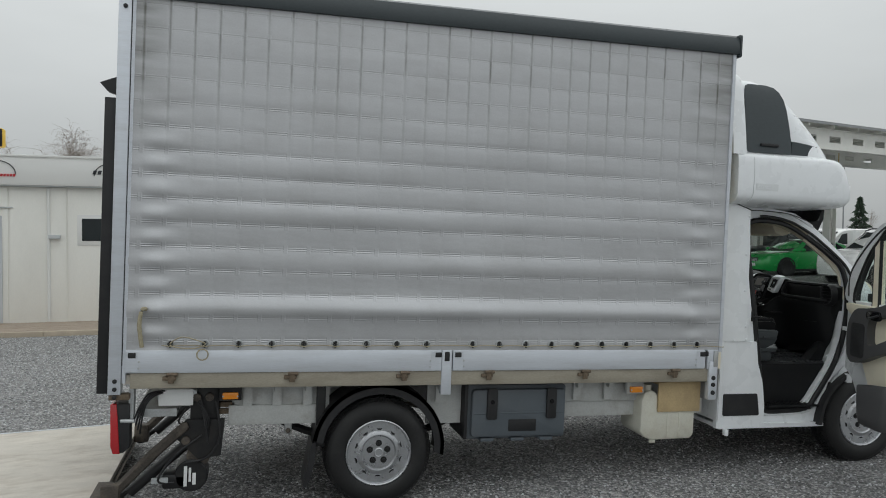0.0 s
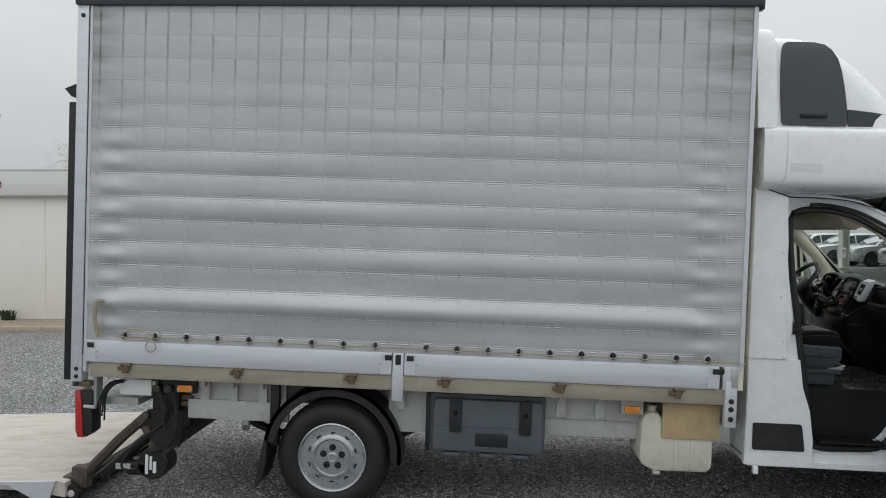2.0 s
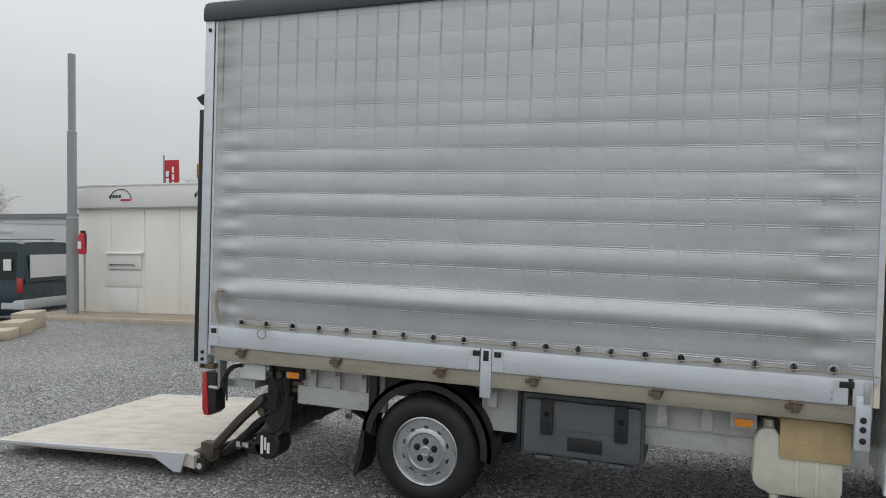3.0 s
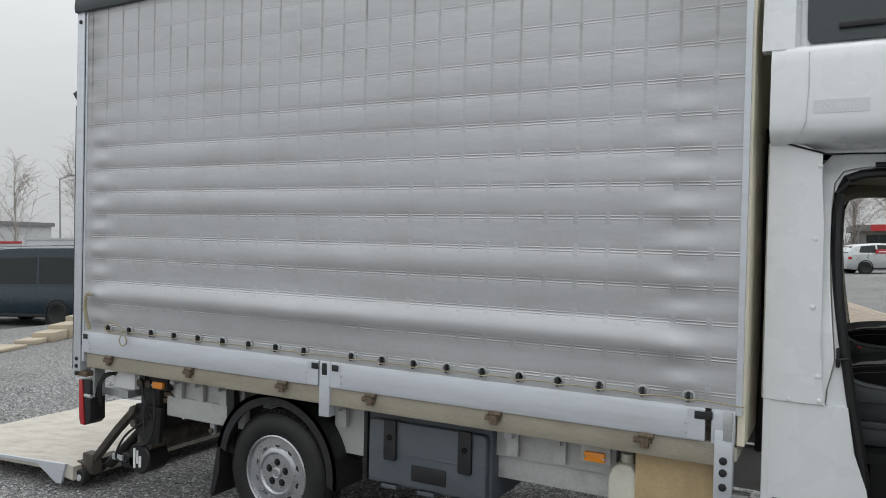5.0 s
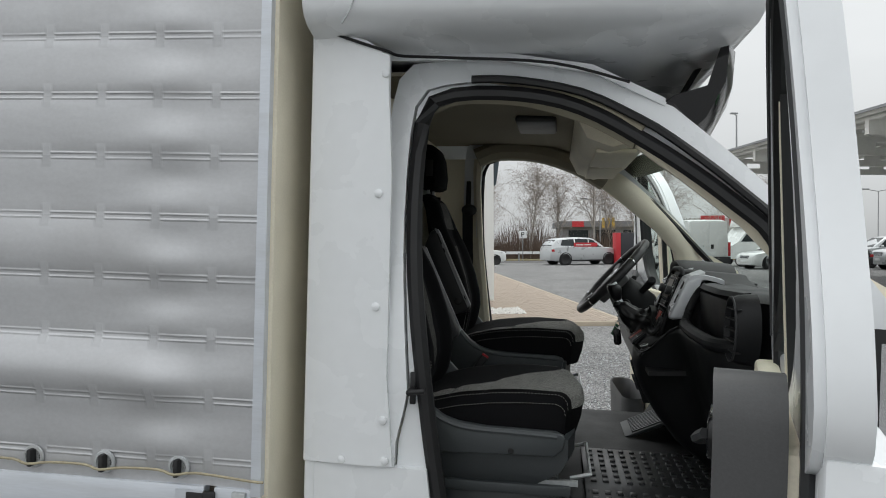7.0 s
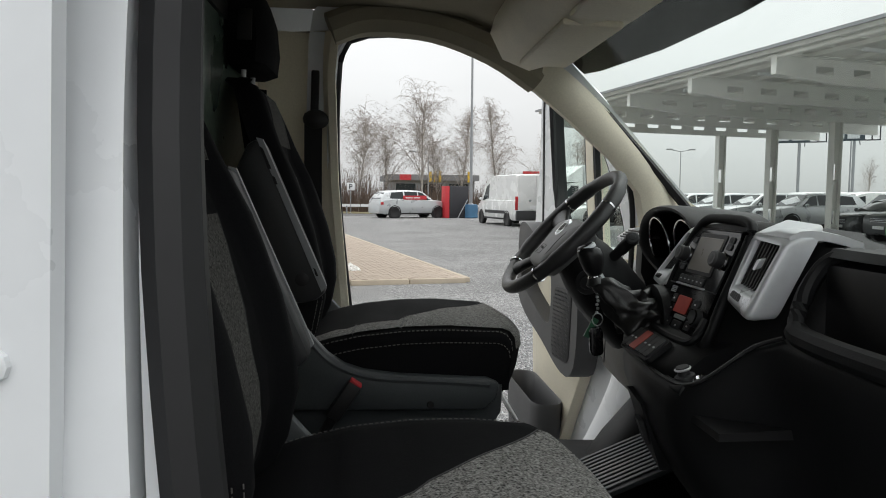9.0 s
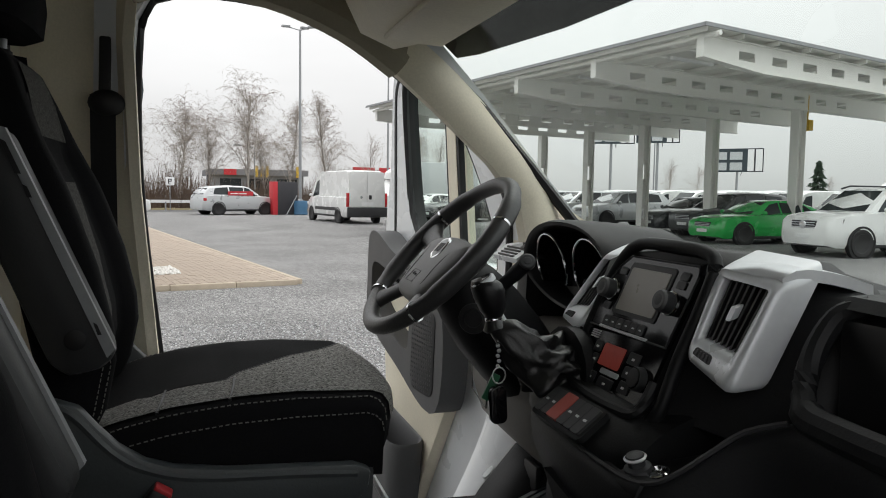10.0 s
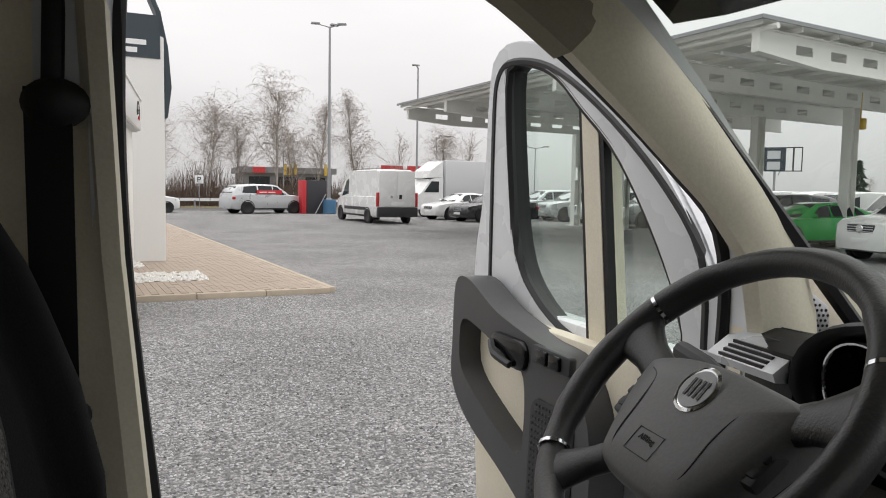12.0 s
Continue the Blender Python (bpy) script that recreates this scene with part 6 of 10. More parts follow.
    part("slide_lever", mesh(tube([(4.93, yc - 0.16, 1.10 + dz), (4.985, yc - 0.16, 1.115 + dz), (4.985, yc + 0.16, 1.115 + dz), (4.93, yc + 0.16, 1.10 + dz)], 0.006, 6)), "galv", pd)
    return base


seat("driver_seat", 1.44, 0.0, "black cloth driver's seat on a grey plastic shell", 1.188, -1)
seat("passenger_seat", 0.56, -0.066, "black cloth passenger seat on a grey plastic shell", 0.868, 1)

# seat belts
for far in (False, True):
    bt = part("seat_belt", mirrored(mesh(loft([[(x - 0.027, y, z), (x + 0.022, y + 0.004, z), (x + 0.022, y + 0.007, z), (x - 0.027, y + 0.003, z)] for x, y, z in ((4.460, 0.250, 1.84), (4.462, 0.235, 1.70), (4.47, 0.215, 1.40), (4.49, 0.205, 1.05))])), far), "seal", truck, "black seat belt")
    part("belt_guide", mirrored(mesh(ball((4.464, 0.245, 1.825), 0.045, 16, (0.80, 0.5, 0.62)), box(4.448, 4.470, 0.228, 0.246, 1.83, 1.96, 0.004)), far), "black_plastic", bt)
    part("belt_stop", mirrored(mesh(ball((4.492, 0.228, 1.47), 0.012, 10, (1, 0.6, 1.3))), far), "black_plastic", bt)

# ---- dashboard ----
dash = part("dashboard", mesh(loft([[(5.95, y, 1.48), (5.62, y, 1.545), (5.45, y, 1.574), (5.38 + a, y, 1.572), (5.345 + a, y, 1.555), (5.345 + a, y, 1.44), (5.36 + a, y, 1.41), (5.36 + a, y, 1.36), (5.42 + a, y, b), (5.60, y, b), (5.95, y, b)] for y, a, b in ((0.17, 0.06, 1.30), (0.24, 0.02, 1.22), (0.40, 0.0, 1.0), (0.75, 0.0, 0.95), (1.20, 0.0, 0.95), (1.255, 0.005, 0.96), (1.268, 0.125, 0.96), (1.5, 0.125, 1.05), (1.642, 0.125, 1.20), (1.655, 0.03, 1.22), (1.70, 0.03, 1.28), (1.80, 0.07, 1.36), (1.83, 0.09, 1.40))])), "dash", truck, "black moulded dashboard", 0.75)


def face(y, z, d=0.0):
    """A point on the sloping front of the console, d proud of it."""
    return (5.237 + 0.30 * (z - 1.42) - d, y + 0.20 * (1.50 - z), z - 0.3 * d)


con = part("centre_console", mesh(loft([[(5.50, y, 1.595 + t), (5.32 + a, y, 1.606 + t), (5.290 + a, y, 1.596 + t), (5.240 + a, y, 1.425), (5.228 + a, y, 1.385), (5.30, y, 1.36), (5.50, y, 1.36)] for y, a, t in ((0.70, 0.10, -0.055), (0.74, 0.06, -0.03), (0.875, 0.035, -0.012), (0.90, 0.004, 0.0), (1.0, 0.0, 0.003), (1.10, 0.004, -0.006), (1.16, 0.012, -0.022), (1.20, 0.03, -0.04), (1.225, 0.08, -0.06))])), "dash", truck, "black centre console", 0.85)
# lower stack: narrows towards the floor, with a rounded shelf at its top
low_o = []
for z, xf, yb in ((1.398, 5.236, 1.19), (1.386, 5.206, 1.205), (1.374, 5.184, 1.212), (1.352, 5.158, 1.216), (1.335, 5.156, 1.21), (1.31, 5.172, 1.19), (1.27, 5.22, 1.15)):
    ring = [(5.50, 0.862, z), (5.30, 0.864, z)]
    for k in range(9):
        f = k / 8
        ring.append((xf + 0.030 * max(0.0, (0.2 - f) / 0.2) ** 2 + 0.050 * max(0.0, (f - 0.6) / 0.4) ** 3, 0.868 + (yb - 0.868) * f, z + 0.006 * (f - 0.5)))
    ring += [(5.30, yb + 0.03, z), (5.50, yb + 0.06, z)]
    low_o.append(ring)
lowc = part("lower_console", mesh(loft(low_o)), "dash", con, "black lower console", 0.9)


def panel(y0, y1, z0, z1, d0, d1, r=0.004, base=face):
    pts = rounded(y0, y1, z0, z1, r, 3)
    return loft([[base(y, z, d0) for y, z in pts], [base(y, z, d1) for y, z in pts]])


rad = part("radio", mesh(loft([[face(y, z, d) for y, z in ((0.910, 1.478), (1.114, 1.478), (1.112, 1.545), (1.098, 1.572), (1.078, 1.589), (0.916, 1.589), (0.908, 1.575))] for d in (-0.006, 0.006)])), "gloss_black", con, "gloss black radio panel")
part("radio_rim", mesh(tube([face(y, z, 0.006) for y, z in ((0.910, 1.478), (1.114, 1.478), (1.112, 1.545), (1.098, 1.572), (1.078, 1.589), (0.916, 1.589), (0.908, 1.575))], 0.0018, 6, True)), "trim_grey", rad)
part("screen_frame", mesh(panel(0.956, 1.067, 1.504, 1.581, 0.004, 0.008)), "trim_grey", rad)
part("screen", mesh(panel(0.963, 1.060, 1.511, 1.574, 0.006, 0.0095, 0.002)), "screen", rad, "pale switched-off screen")
for y in (1.094, 0.942):
    kn = part("radio_knob", mesh(lathe([(0.0155, 0), (0.015, 0.016), (0.012, 0.020), (0.004, 0.021)], face(y, 1.535, 0.006), (-1, 0, 0.3), 20)), "trim_grey", rad)
    part("knob_ring", mesh(lathe([(0.0172, 0), (0.0172, 0.002), (0.0155, 0.003)], face(y, 1.535, 0.006), (-1, 0, 0.3), 20)), "chrome", kn)
    part("knob_edge", mesh(lathe([(0.0153, 0.016), (0.0140, 0.0195), (0.0128, 0.0205)], face(y, 1.535, 0.006), (-1, 0, 0.3), 20)), "arm_grey", kn)
for y, z in ((1.082, 1.566), (0.934, 1.574), (0.934, 1.562), (1.088, 1.512)):
    part("radio_button", mesh(panel(y - 0.009, y + 0.009, z - 0.005, z + 0.005, 0.005, 0.0085, 0.002)), "trim_grey", rad)
for k in range(6):
    part("radio_key", mesh(panel(0.969 + 0.0185 * k, 0.986 + 0.0185 * k, 1.484, 1.498, 0.005, 0.009, 0.002)), "trim_grey", rad)
    part("key_mark", mesh(panel(0.974 + 0.0185 * k, 0.980 + 0.0185 * k, 1.490, 1.492, 0.0088, 0.0094, 0.0005)), "mark_grey", rad)
part("silver_line", mesh(panel(0.955, 1.085, 1.4785, 1.4815, 0.005, 0.008, 0.001)), "trim_silver", rad)
clim = part("climate_panel", mesh(loft([[face(y, z, d) for y, z in ((0.908, 1.405), (0.935, 1.382), (1.08, 1.376), (1.096, 1.390), (1.114, 1.470), (0.910, 1.476))] for d in (-0.006, 0.003)])), "gloss_black", con, "gloss black climate panel")
part("climate_display", mesh(panel(0.993, 1.050, 1.425, 1.457, 0.002, 0.005, 0.002)), "red_orange", clim, "lit red display")
for y in (1.090, 0.936):
    kn = part("climate_knob", mesh(lathe([(0.0175, 0), (0.0165, 0.010), (0.013, 0.013), (0.004, 0.0135)], face(y, 1.426, 0.003), (-1, 0, 0.3), 20)), "trim_grey", clim)
    part("knob_mark", mesh(panel(y - 0.003, y + 0.003, 1.424, 1.430, 0.0155, 0.017, 0.001)), "mark_grey", kn)
    part("knob_edge", mesh(lathe([(0.0166, 0.009), (0.0150, 0.0115), (0.0138, 0.0125)], face(y, 1.426, 0.003), (-1, 0, 0.3), 20)), "gloss_black", kn)
for y, z, w_ in ((1.066, 1.449, 0.010), (1.062, 1.430, 0.008), (0.966, 1.449, 0.014), (0.966, 1.429, 0.012), (0.962, 1.408, 0.013), (1.010, 1.402, 0.020), (0.993, 1.388, 0.013), (1.052, 1.404, 0.012)):
    kb = part("climate_button", mesh(panel(y - w_, y + w_, z - 0.008, z + 0.008, 0.002, 0.0055, 0.002)), "trim_grey", clim)
    part("button_mark", mesh(panel(y - 0.0035, y + 0.0035, z - 0.0015, z + 0.0015, 0.0052, 0.0062, 0.0008)), "mark_white", kb)
for k in range(4):
    part("grille_slot", mesh(panel(1.076, 1.100, 1.459 + 0.0032 * k, 1.4608 + 0.0032 * k, 0.002, 0.0042, 0.0005)), "trim_silver", clim)
# reflection on the gloss panel, drawn as a thin silver strip
part("climate_shine", mesh(panel(0.985, 1.035, 1.414, 1.421, 0.002, 0.0045, 0.002)), "trim_silver", clim)
part("console_rim", mesh(tube(smooth_path([face(1.128, 1.465, 0.002), face(1.122, 1.40, 0.004), (5.216, 1.130, 1.392), (5.206, 1.05, 1.384), (5.205, 0.96, 1.383), (5.212, 0.915, 1.390), face(0.902, 1.43, 0.004)], 5), 0.008, 8)), "dash", con)
# rounded frame standing proud round radio and climate panel
part("stack_frame", mesh(tube(smooth_path([face(y, z, 0.0) for y, z in ((1.112, 1.40), (1.119, 1.47), (1.118, 1.545), (1.106, 1.585), (1.078, 1.606), (1.0, 1.609), (0.925, 1.606), (0.893, 1.590), (0.884, 1.54), (0.880, 1.46), (0.872, 1.395), (0.90, 1.374), (1.0, 1.368), (1.09, 1.374))], 4, True), 0.0095, 8, True)), "dash", con, "", 1.2)


def ledge(y, z, d=0.0):
    return (5.186 - (1.378 - z) * 0.95 - d * 0.6, y, 1.380 - (1.378 - z) * 0.78 + d * 0.8)


bar = part("switch_bar", mesh(panel(0.940, 1.090, 1.332, 1.380, -0.004, 0.005, 0.008, ledge)), "dash", con, "row of dashboard switches")
yy = 1.083
for k, w_ in enumerate((0.020, 0.020, 0.032, 0.021, 0.021, 0.022)):
    sw_ = part("switch", mesh(panel(yy - w_ + 0.001, yy, 1.337, 1.376, 0.003, 0.009 if k != 2 else 0.010, 0.003, ledge)), "hazard_red" if k == 2 else "trim_grey", bar, "red hazard switch" if k == 2 else "")
    if k != 2:
        part("switch_mark", mesh(panel(yy - w_ / 2 - 0.004, yy - w_ / 2 + 0.004, 1.354, 1.357, 0.0088, 0.0095, 0.0008, ledge)), "mark_grey", sw_)
    yy -= w_
part("lighter_shelf", mesh(prism([(5.150, 1.318), (5.158, 1.338), (5.30, 1.352), (5.30, 1.30)], "y", 0.815, 0.866, 0.006)), "dash", con)
lt = part("lighter", mesh(lathe([(0.018, 0), (0.017, 0.005), (0.011, 0.007), (0.0105, 0.014), (0.013, 0.016), (0.011, 0.021), (0.004, 0.022)], (5.176, 0.849, 1.340), (-0.35, 0, 1), 20)), "trim_grey", con)
part("lighter_rim", mesh(lathe([(0.0135, 0.0155), (0.0145, 0.0175), (0.012, 0.019)], (5.176, 0.849, 1.340), (-0.35, 0, 1), 20)), "trim_silver", lt)
part("socket_ring", mesh(lathe([(0.0135, 0), (0.0145, 0.004), (0.012, 0.005), (0.010, 0.0)], (5.190, 0.828, 1.341), (-0.35, 0, 1), 20)), "chrome", con)
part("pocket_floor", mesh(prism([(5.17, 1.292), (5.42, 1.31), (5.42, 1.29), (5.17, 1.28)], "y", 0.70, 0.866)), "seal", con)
flap = part("console_flap", mesh(loft([[(5.144 + d, 0.965, 1.262), (5.144 + d, 1.045, 1.275), (5.180 + d, 1.030, 1.170), (5.186 + d, 0.960, 1.140)] for d in (0.0, 0.05)])), "dash", con)
part("flap_pull", mesh(loft([[(5.148 + d, 0.985, 1.225), (5.148 + d, 1.008, 1.230), (5.164 + d, 1.005, 1.188), (5.166 + d, 0.985, 1.180)] for d in (0.0, 0.03)])), "trim_grey", con)

# one smooth skin below the shelf: round the console, up beside the vent and along under the passenger tray
top_edge = [(5.50, 1.28, 1.34), (5.30, 1.25, 1.34), (5.205, 1.225, 1.332), (5.168, 1.15, 1.335), (5.150, 1.0, 1.335), (5.150, 0.86, 1.332), (5.160, 0.808, 1.340), (5.182, 0.785, 1.360), (5.205, 0.762, 1.390), (5.230, 0.738, 1.420), (5.252, 0.700, 1.440), (5.262, 0.62, 1.436), (5.266, 0.48, 1.432), (5.28, 0.32, 1.430), (5.33, 0.25, 1.435), (5.45, 0.22, 1.44)]
console_share = [1, 1, 1, 1, 1, 1, 0.95, 0.85, 0.7, 0.5, 0.3, 0.12, 0, 0, 0, 0]
narrow = [1, 1, 1, 0.8, 0.35, 0, 0, 0, 0, 0, 0, 0, 0, 0, 0, 0]
skin_rows = [[(x + 0.10, y, z - 0.10) for x, y, z in top_edge]]
for f, pc, pp, nr in ((0.0, 0.016, 0.020, 0.0), (0.015, 0.004, 0.004, 0.0), (0.04, -0.002, 0.0, 0.005), (0.12, -0.004, 0.014, 0.03), (0.25, 0.008, 0.034, 0.075), (0.38, 0.032, 0.05, 0.11), (0.50, 0.062, 0.07, 0.14), (0.72, 0.130, 0.11, 0.175), (0.90, 0.22, 0.16, 0.19), (1.0, 0.29, 0.22, 0.20)):
    skin_rows.append([(x + pc * k + pp * (1 - k), y - nr * n, z - f * (z - 0.935)) for (x, y, z), k, n in zip(top_edge, console_share, narrow)])
part("lower_skin", mesh(loft(skin_rows)), "dash", dash, "smooth black lower dashboard", 0.9)
part("skin_seam", mesh(tube(smooth_path([(x + 0.006, y, z - 0.001) for x, y, z in top_edge[2:11]], 3), 0.0035, 6)), "black_plastic", dash)
part("flap_line", mesh(tube([(5.318, 0.66, 1.245), (5.316, 0.48, 1.25), (5.325, 0.33, 1.255)], 0.002, 4)), "black_plastic", dash)


def quad_at(q, u, v, lean_, d=0.0):
    """A point in a four-cornered field (top left, top right, bottom right, bottom left; y and z each)."""
    y = (q[0][0] * (1 - u) + q[1][0] * u) * v + (q[3][0] * (1 - u) + q[2][0] * u) * (1 - v)
    z = (q[0][1] * (1 - u) + q[1][1] * u) * v + (q[3][1] * (1 - u) + q[2][1] * u) * (1 - v)
    return (5.250 + lean_ * (z - 1.475) - d, y, z - 0.35 * d)


def vent(outer, inner, lean_, lab, n):
    out_uv, in_uv = rounded(0, 1, 0, 1, 0.13, 5), rounded(0, 1, 0, 1, 0.05, 5)
    mid = lambda k: [(o[0] + (i[0] - o[0]) * k, o[1] + (i[1] - o[1]) * k) for o, i in zip(outer, inner)]
    rows_ = [[quad_at(q, u, v, lean_, d) for u, v in uv] for q, uv, d in ((mid(-0.30), out_uv, -0.045), (mid(-0.12), out_uv, -0.012), (outer, out_uv, 0.0), (mid(0.14), out_uv, 0.007), (mid(0.4), out_uv, 0.010), (mid(0.85), in_uv, 0.009), (mid(0.97), in_uv, 0.005), (inner, in_uv, -0.03))]
    fr = part("air_vent", mesh(loft(rows_, True, False)), "trim_silver", con, lab, 1.2)
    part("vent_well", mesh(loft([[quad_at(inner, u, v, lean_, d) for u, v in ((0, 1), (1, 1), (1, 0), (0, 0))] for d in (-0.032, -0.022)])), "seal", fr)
    for k in range(n):
        u = (k + 0.7) / (n + 0.4)
        part("vane", mesh(loft([[quad_at(inner, u, v, lean_, d) for u, v in ((u - 0.025, 0.98), (u + 0.025, 0.98), (u + 0.025, 0.02), (u - 0.025, 0.02))] for d in (-0.022, 0.0)])), "black_plastic", fr)
    part("vent_lever", mesh(loft([[quad_at(inner, u, v, lean_, d) for u, v in rounded(0.45, 0.57, 0.44, 0.66, 0.03, 2)] for d in (-0.002, 0.008, 0.009)])), "trim_silver", fr)
    part("vent_wheel", mesh(loft([[quad_at([inner[3], inner[2], outer[2], outer[3]], u, v, lean_, d) for u, v in rounded(0.10, 0.55, 0.50, 0.80, 0.05, 2)] for d in (0.004, 0.0105)])), "seal", fr)
    for k in range(4):
        part("wheel_rib", mesh(loft([[quad_at([inner[3], inner[2], outer[2], outer[3]], u, v, lean_, d) for u, v in ((0.16 + 0.09 * k, 0.76), (0.20 + 0.09 * k, 0.76), (0.20 + 0.09 * k, 0.54), (0.16 + 0.09 * k, 0.54))] for d in (0.0100, 0.0115)])), "trim_grey", fr)
    return fr


vent([(0.874, 1.594), (0.754, 1.588), (0.770, 1.450), (0.866, 1.474)], [(0.853, 1.580), (0.772, 1.574), (0.786, 1.494), (0.854, 1.502)], 0.40, "silver framed air vent", 7)
vent([(1.192, 1.586), (1.122, 1.590), (1.138, 1.458), (1.212, 1.472)], [(1.182, 1.574), (1.134, 1.574), (1.146, 1.496), (1.198, 1.492)], 0.62, "silver framed air vent", 6)
# silver band from the top of the vent back over the dashboard
part("silver_sweep", mesh(loft([[(x, ya, z - 0.012), (x - 0.002, ya, z), (x - 0.002, (ya + yb) / 2, z + 0.003), (x, yb, z), (x + 0.002, yb, z - 0.014)] for x, ya, yb, z in (
    (5.290, 0.864, 0.760, 1.588), (5.305, 0.858, 0.756, 1.597), (5.322, 0.838, 0.752, 1.599), (5.345, 0.806, 0.748, 1.597), (5.37, 0.786, 0.742, 1.592), (5.395, 0.768, 0.734, 1.584))])), "trim_silver", con, "satin silver trim sweep", 1.2)
tv = part("top_vent", mesh(box(5.335, 5.40, 0.80, 0.87, 1.575, 1.588, 0.003)), "trim_silver", con)
for k in range(5):
    part("slot", mesh(box(5.342 + 0.012 * k, 5.347 + 0.012 * k, 0.806, 0.864, 1.584, 1.5895)), "seal", tv)
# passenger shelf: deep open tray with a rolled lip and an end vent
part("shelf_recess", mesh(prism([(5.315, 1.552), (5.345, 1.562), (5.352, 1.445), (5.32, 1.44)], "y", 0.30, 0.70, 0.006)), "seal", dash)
part("shelf_top", mesh(loft([[(5.36, y, 1.578), (5.315 + a, y, 1.576), (5.305 + a, y, 1.563), (5.36, y, 1.556)] for y, a in ((0.26, 0.03), (0.4, 0.0), (0.6, 0.0), (0.70, 0.01))])), "dash", dash)
part("shelf_lip", mesh(tube(smooth_path([(5.335, 0.22, 1.445), (5.285, 0.30, 1.440), (5.272, 0.48, 1.440), (5.272, 0.64, 1.442), (5.275, 0.695, 1.452), (5.292, 0.712, 1.50), (5.318, 0.706, 1.55), (5.335, 0.68, 1.566)], 5), [0.018] * 21 + [0.013] * 15, 10)), "dash", dash)

ev = part("end_vent", mesh(loft([[(5.30 + a, 0.215 + b * math.cos(radians(t)) * 0.065, 1.49 + b * math.sin(radians(t)) * 0.085) for t in range(0, 360, 20)] for a, b in ((0.06, 1.05), (0.02, 1.0), (0.0, 0.9), (0.012, 0.78), (0.02, 0.3))])), "dash", dash, "round-cornered end air vent")
part("vent_rim", mesh(tube([(5.303, 0.215 + 0.93 * math.cos(radians(t)) * 0.065, 1.49 + 0.93 * math.sin(radians(t)) * 0.085) for t in range(0, 360, 15)], 0.003, 6, True)), "trim_grey", ev)
for k in range(5):
    part("vane", mesh(box(5.302, 5.316, 0.16, 0.27, 1.435 + 0.026 * k, 1.439 + 0.026 * k)), "seal", ev)
part("knee_panel", mesh(loft([[(5.42, y, 1.40), (5.27 + a, y, 1.375), (5.262 + a, y, 1.34), (5.275 + a, y, 1.25), (5.305 + a, y, 1.165), (5.35 + a, y, 1.12), (5.40, y, 1.09), (5.46, y, 1.09), (5.46, y, 1.40)] for y, a in ((1.215, 0.04), (1.26, 0.0), (1.50, -0.01), (1.72, 0.0), (1.755, 0.02))])), "knee_grey", dash, "warm grey driver knee panel", 0.8)
part("fuse_cover", mesh(tube([(5.262, 1.58, 1.30), (5.266, 1.70, 1.31), (5.272, 1.705, 1.22), (5.268, 1.60, 1.20)], 0.0016, 4, True)), "seal", dash)
for y in (1.455, 1.575):
    pdl = part("pedal", mesh(box(5.37, 5.39, y - 0.035, y + 0.035, 1.02, 1.08, 0.006)), "seal", dash)
    part("pedal_arm", mesh(rod((5.39, y, 1.06), (5.48, y, 1.24), 0.008)), "seal", pdl)

# instrument hood and gauges
def hood_ring(k, depth):
    """A ring round the dials: k its size, depth its place along x, the lower half set back."""
    ring = []
    for t in range(0, 360, 9):
        c_, s_ = math.cos(radians(t)), math.sin(radians(t))
        w = 0.196 * math.copysign(abs(c_) ** 0.85, c_)
        h = (0.104 if s_ > 0 else 0.088) * math.copysign(abs(s_) ** 0.9, s_)
        ring.append((depth if depth > 5.42 else depth + 0.055 * max(0.0, -s_) + 0.012 * (1 - abs(s_)), 1.455 + w * k, 1.522 + h * k))
    return ring


hood = part("instrument_hood", mesh(loft([hood_ring(k, d) for k, d in ((0.95, 5.56), (1.02, 5.46), (1.04, 5.39), (1.03, 5.362), (0.99, 5.350), (0.93, 5.352), (0.89, 5.364), (0.86, 5.44), (0.85, 5.455))])), "dash", dash, "black instrument hood", 0.9)
part("instrument_face", mesh(prism(rounded(1.285, 1.625, 1.445, 1.605, 0.05), "x", 5.448, 5.456)), "seal", hood)
for y, r in ((1.540, 0.068), (1.366, 0.068)):
    arc_ = [(radians(t), r * (1.0 if t < 200 else 0.96)) for t in range(-35, 216, 10)]
    gg = part("gauge", mesh(loft([[(5.448 - d - 0.25 * d * math.sin(t), y + q * k * math.cos(t), 1.528 + q * k * math.sin(t)) for t, q in arc_] for d, k in ((0.0, 0.96), (0.014, 1.06), (0.066, 1.03), (0.067, 0.97), (0.003, 0.92))], False)), "gloss_black", hood, "round instrument dial", 0.8)
    part("gauge_ring", mesh(tube([(5.448 - 0.068 - 0.017 * math.sin(t), y + q * math.cos(t), 1.528 + q * math.sin(t)) for t, q in arc_], 0.0026, 6)), "chrome", gg)
    part("dial", mesh(lathe([(r - 0.006, 0.001), (r - 0.02, 0.003), (0.006, 0.003)], (5.447, y, 1.528), (-1, 0, 0.10), 28)), "seal", gg)
    part("dial_marks", mesh(*[box(-0.0012, 0.0012, -0.001, 0.001, r - 0.016, r - 0.008, 0, Matrix.Translation((5.4435, y, 1.528)) @ Matrix.Rotation(radians(a_), 4, "X")) for a_ in range(-120, 121, 20)]), "mark_grey", gg)
    part("needle", mesh(box(5.438, 5.441, y - 0.002, y + 0.002, 1.49, 1.535)), "mark_red", gg)
part("trip_display", mesh(box(5.425, 5.440, 1.425, 1.485, 1.455, 1.505, 0.003)), "mark_grey", hood, "pale trip display")
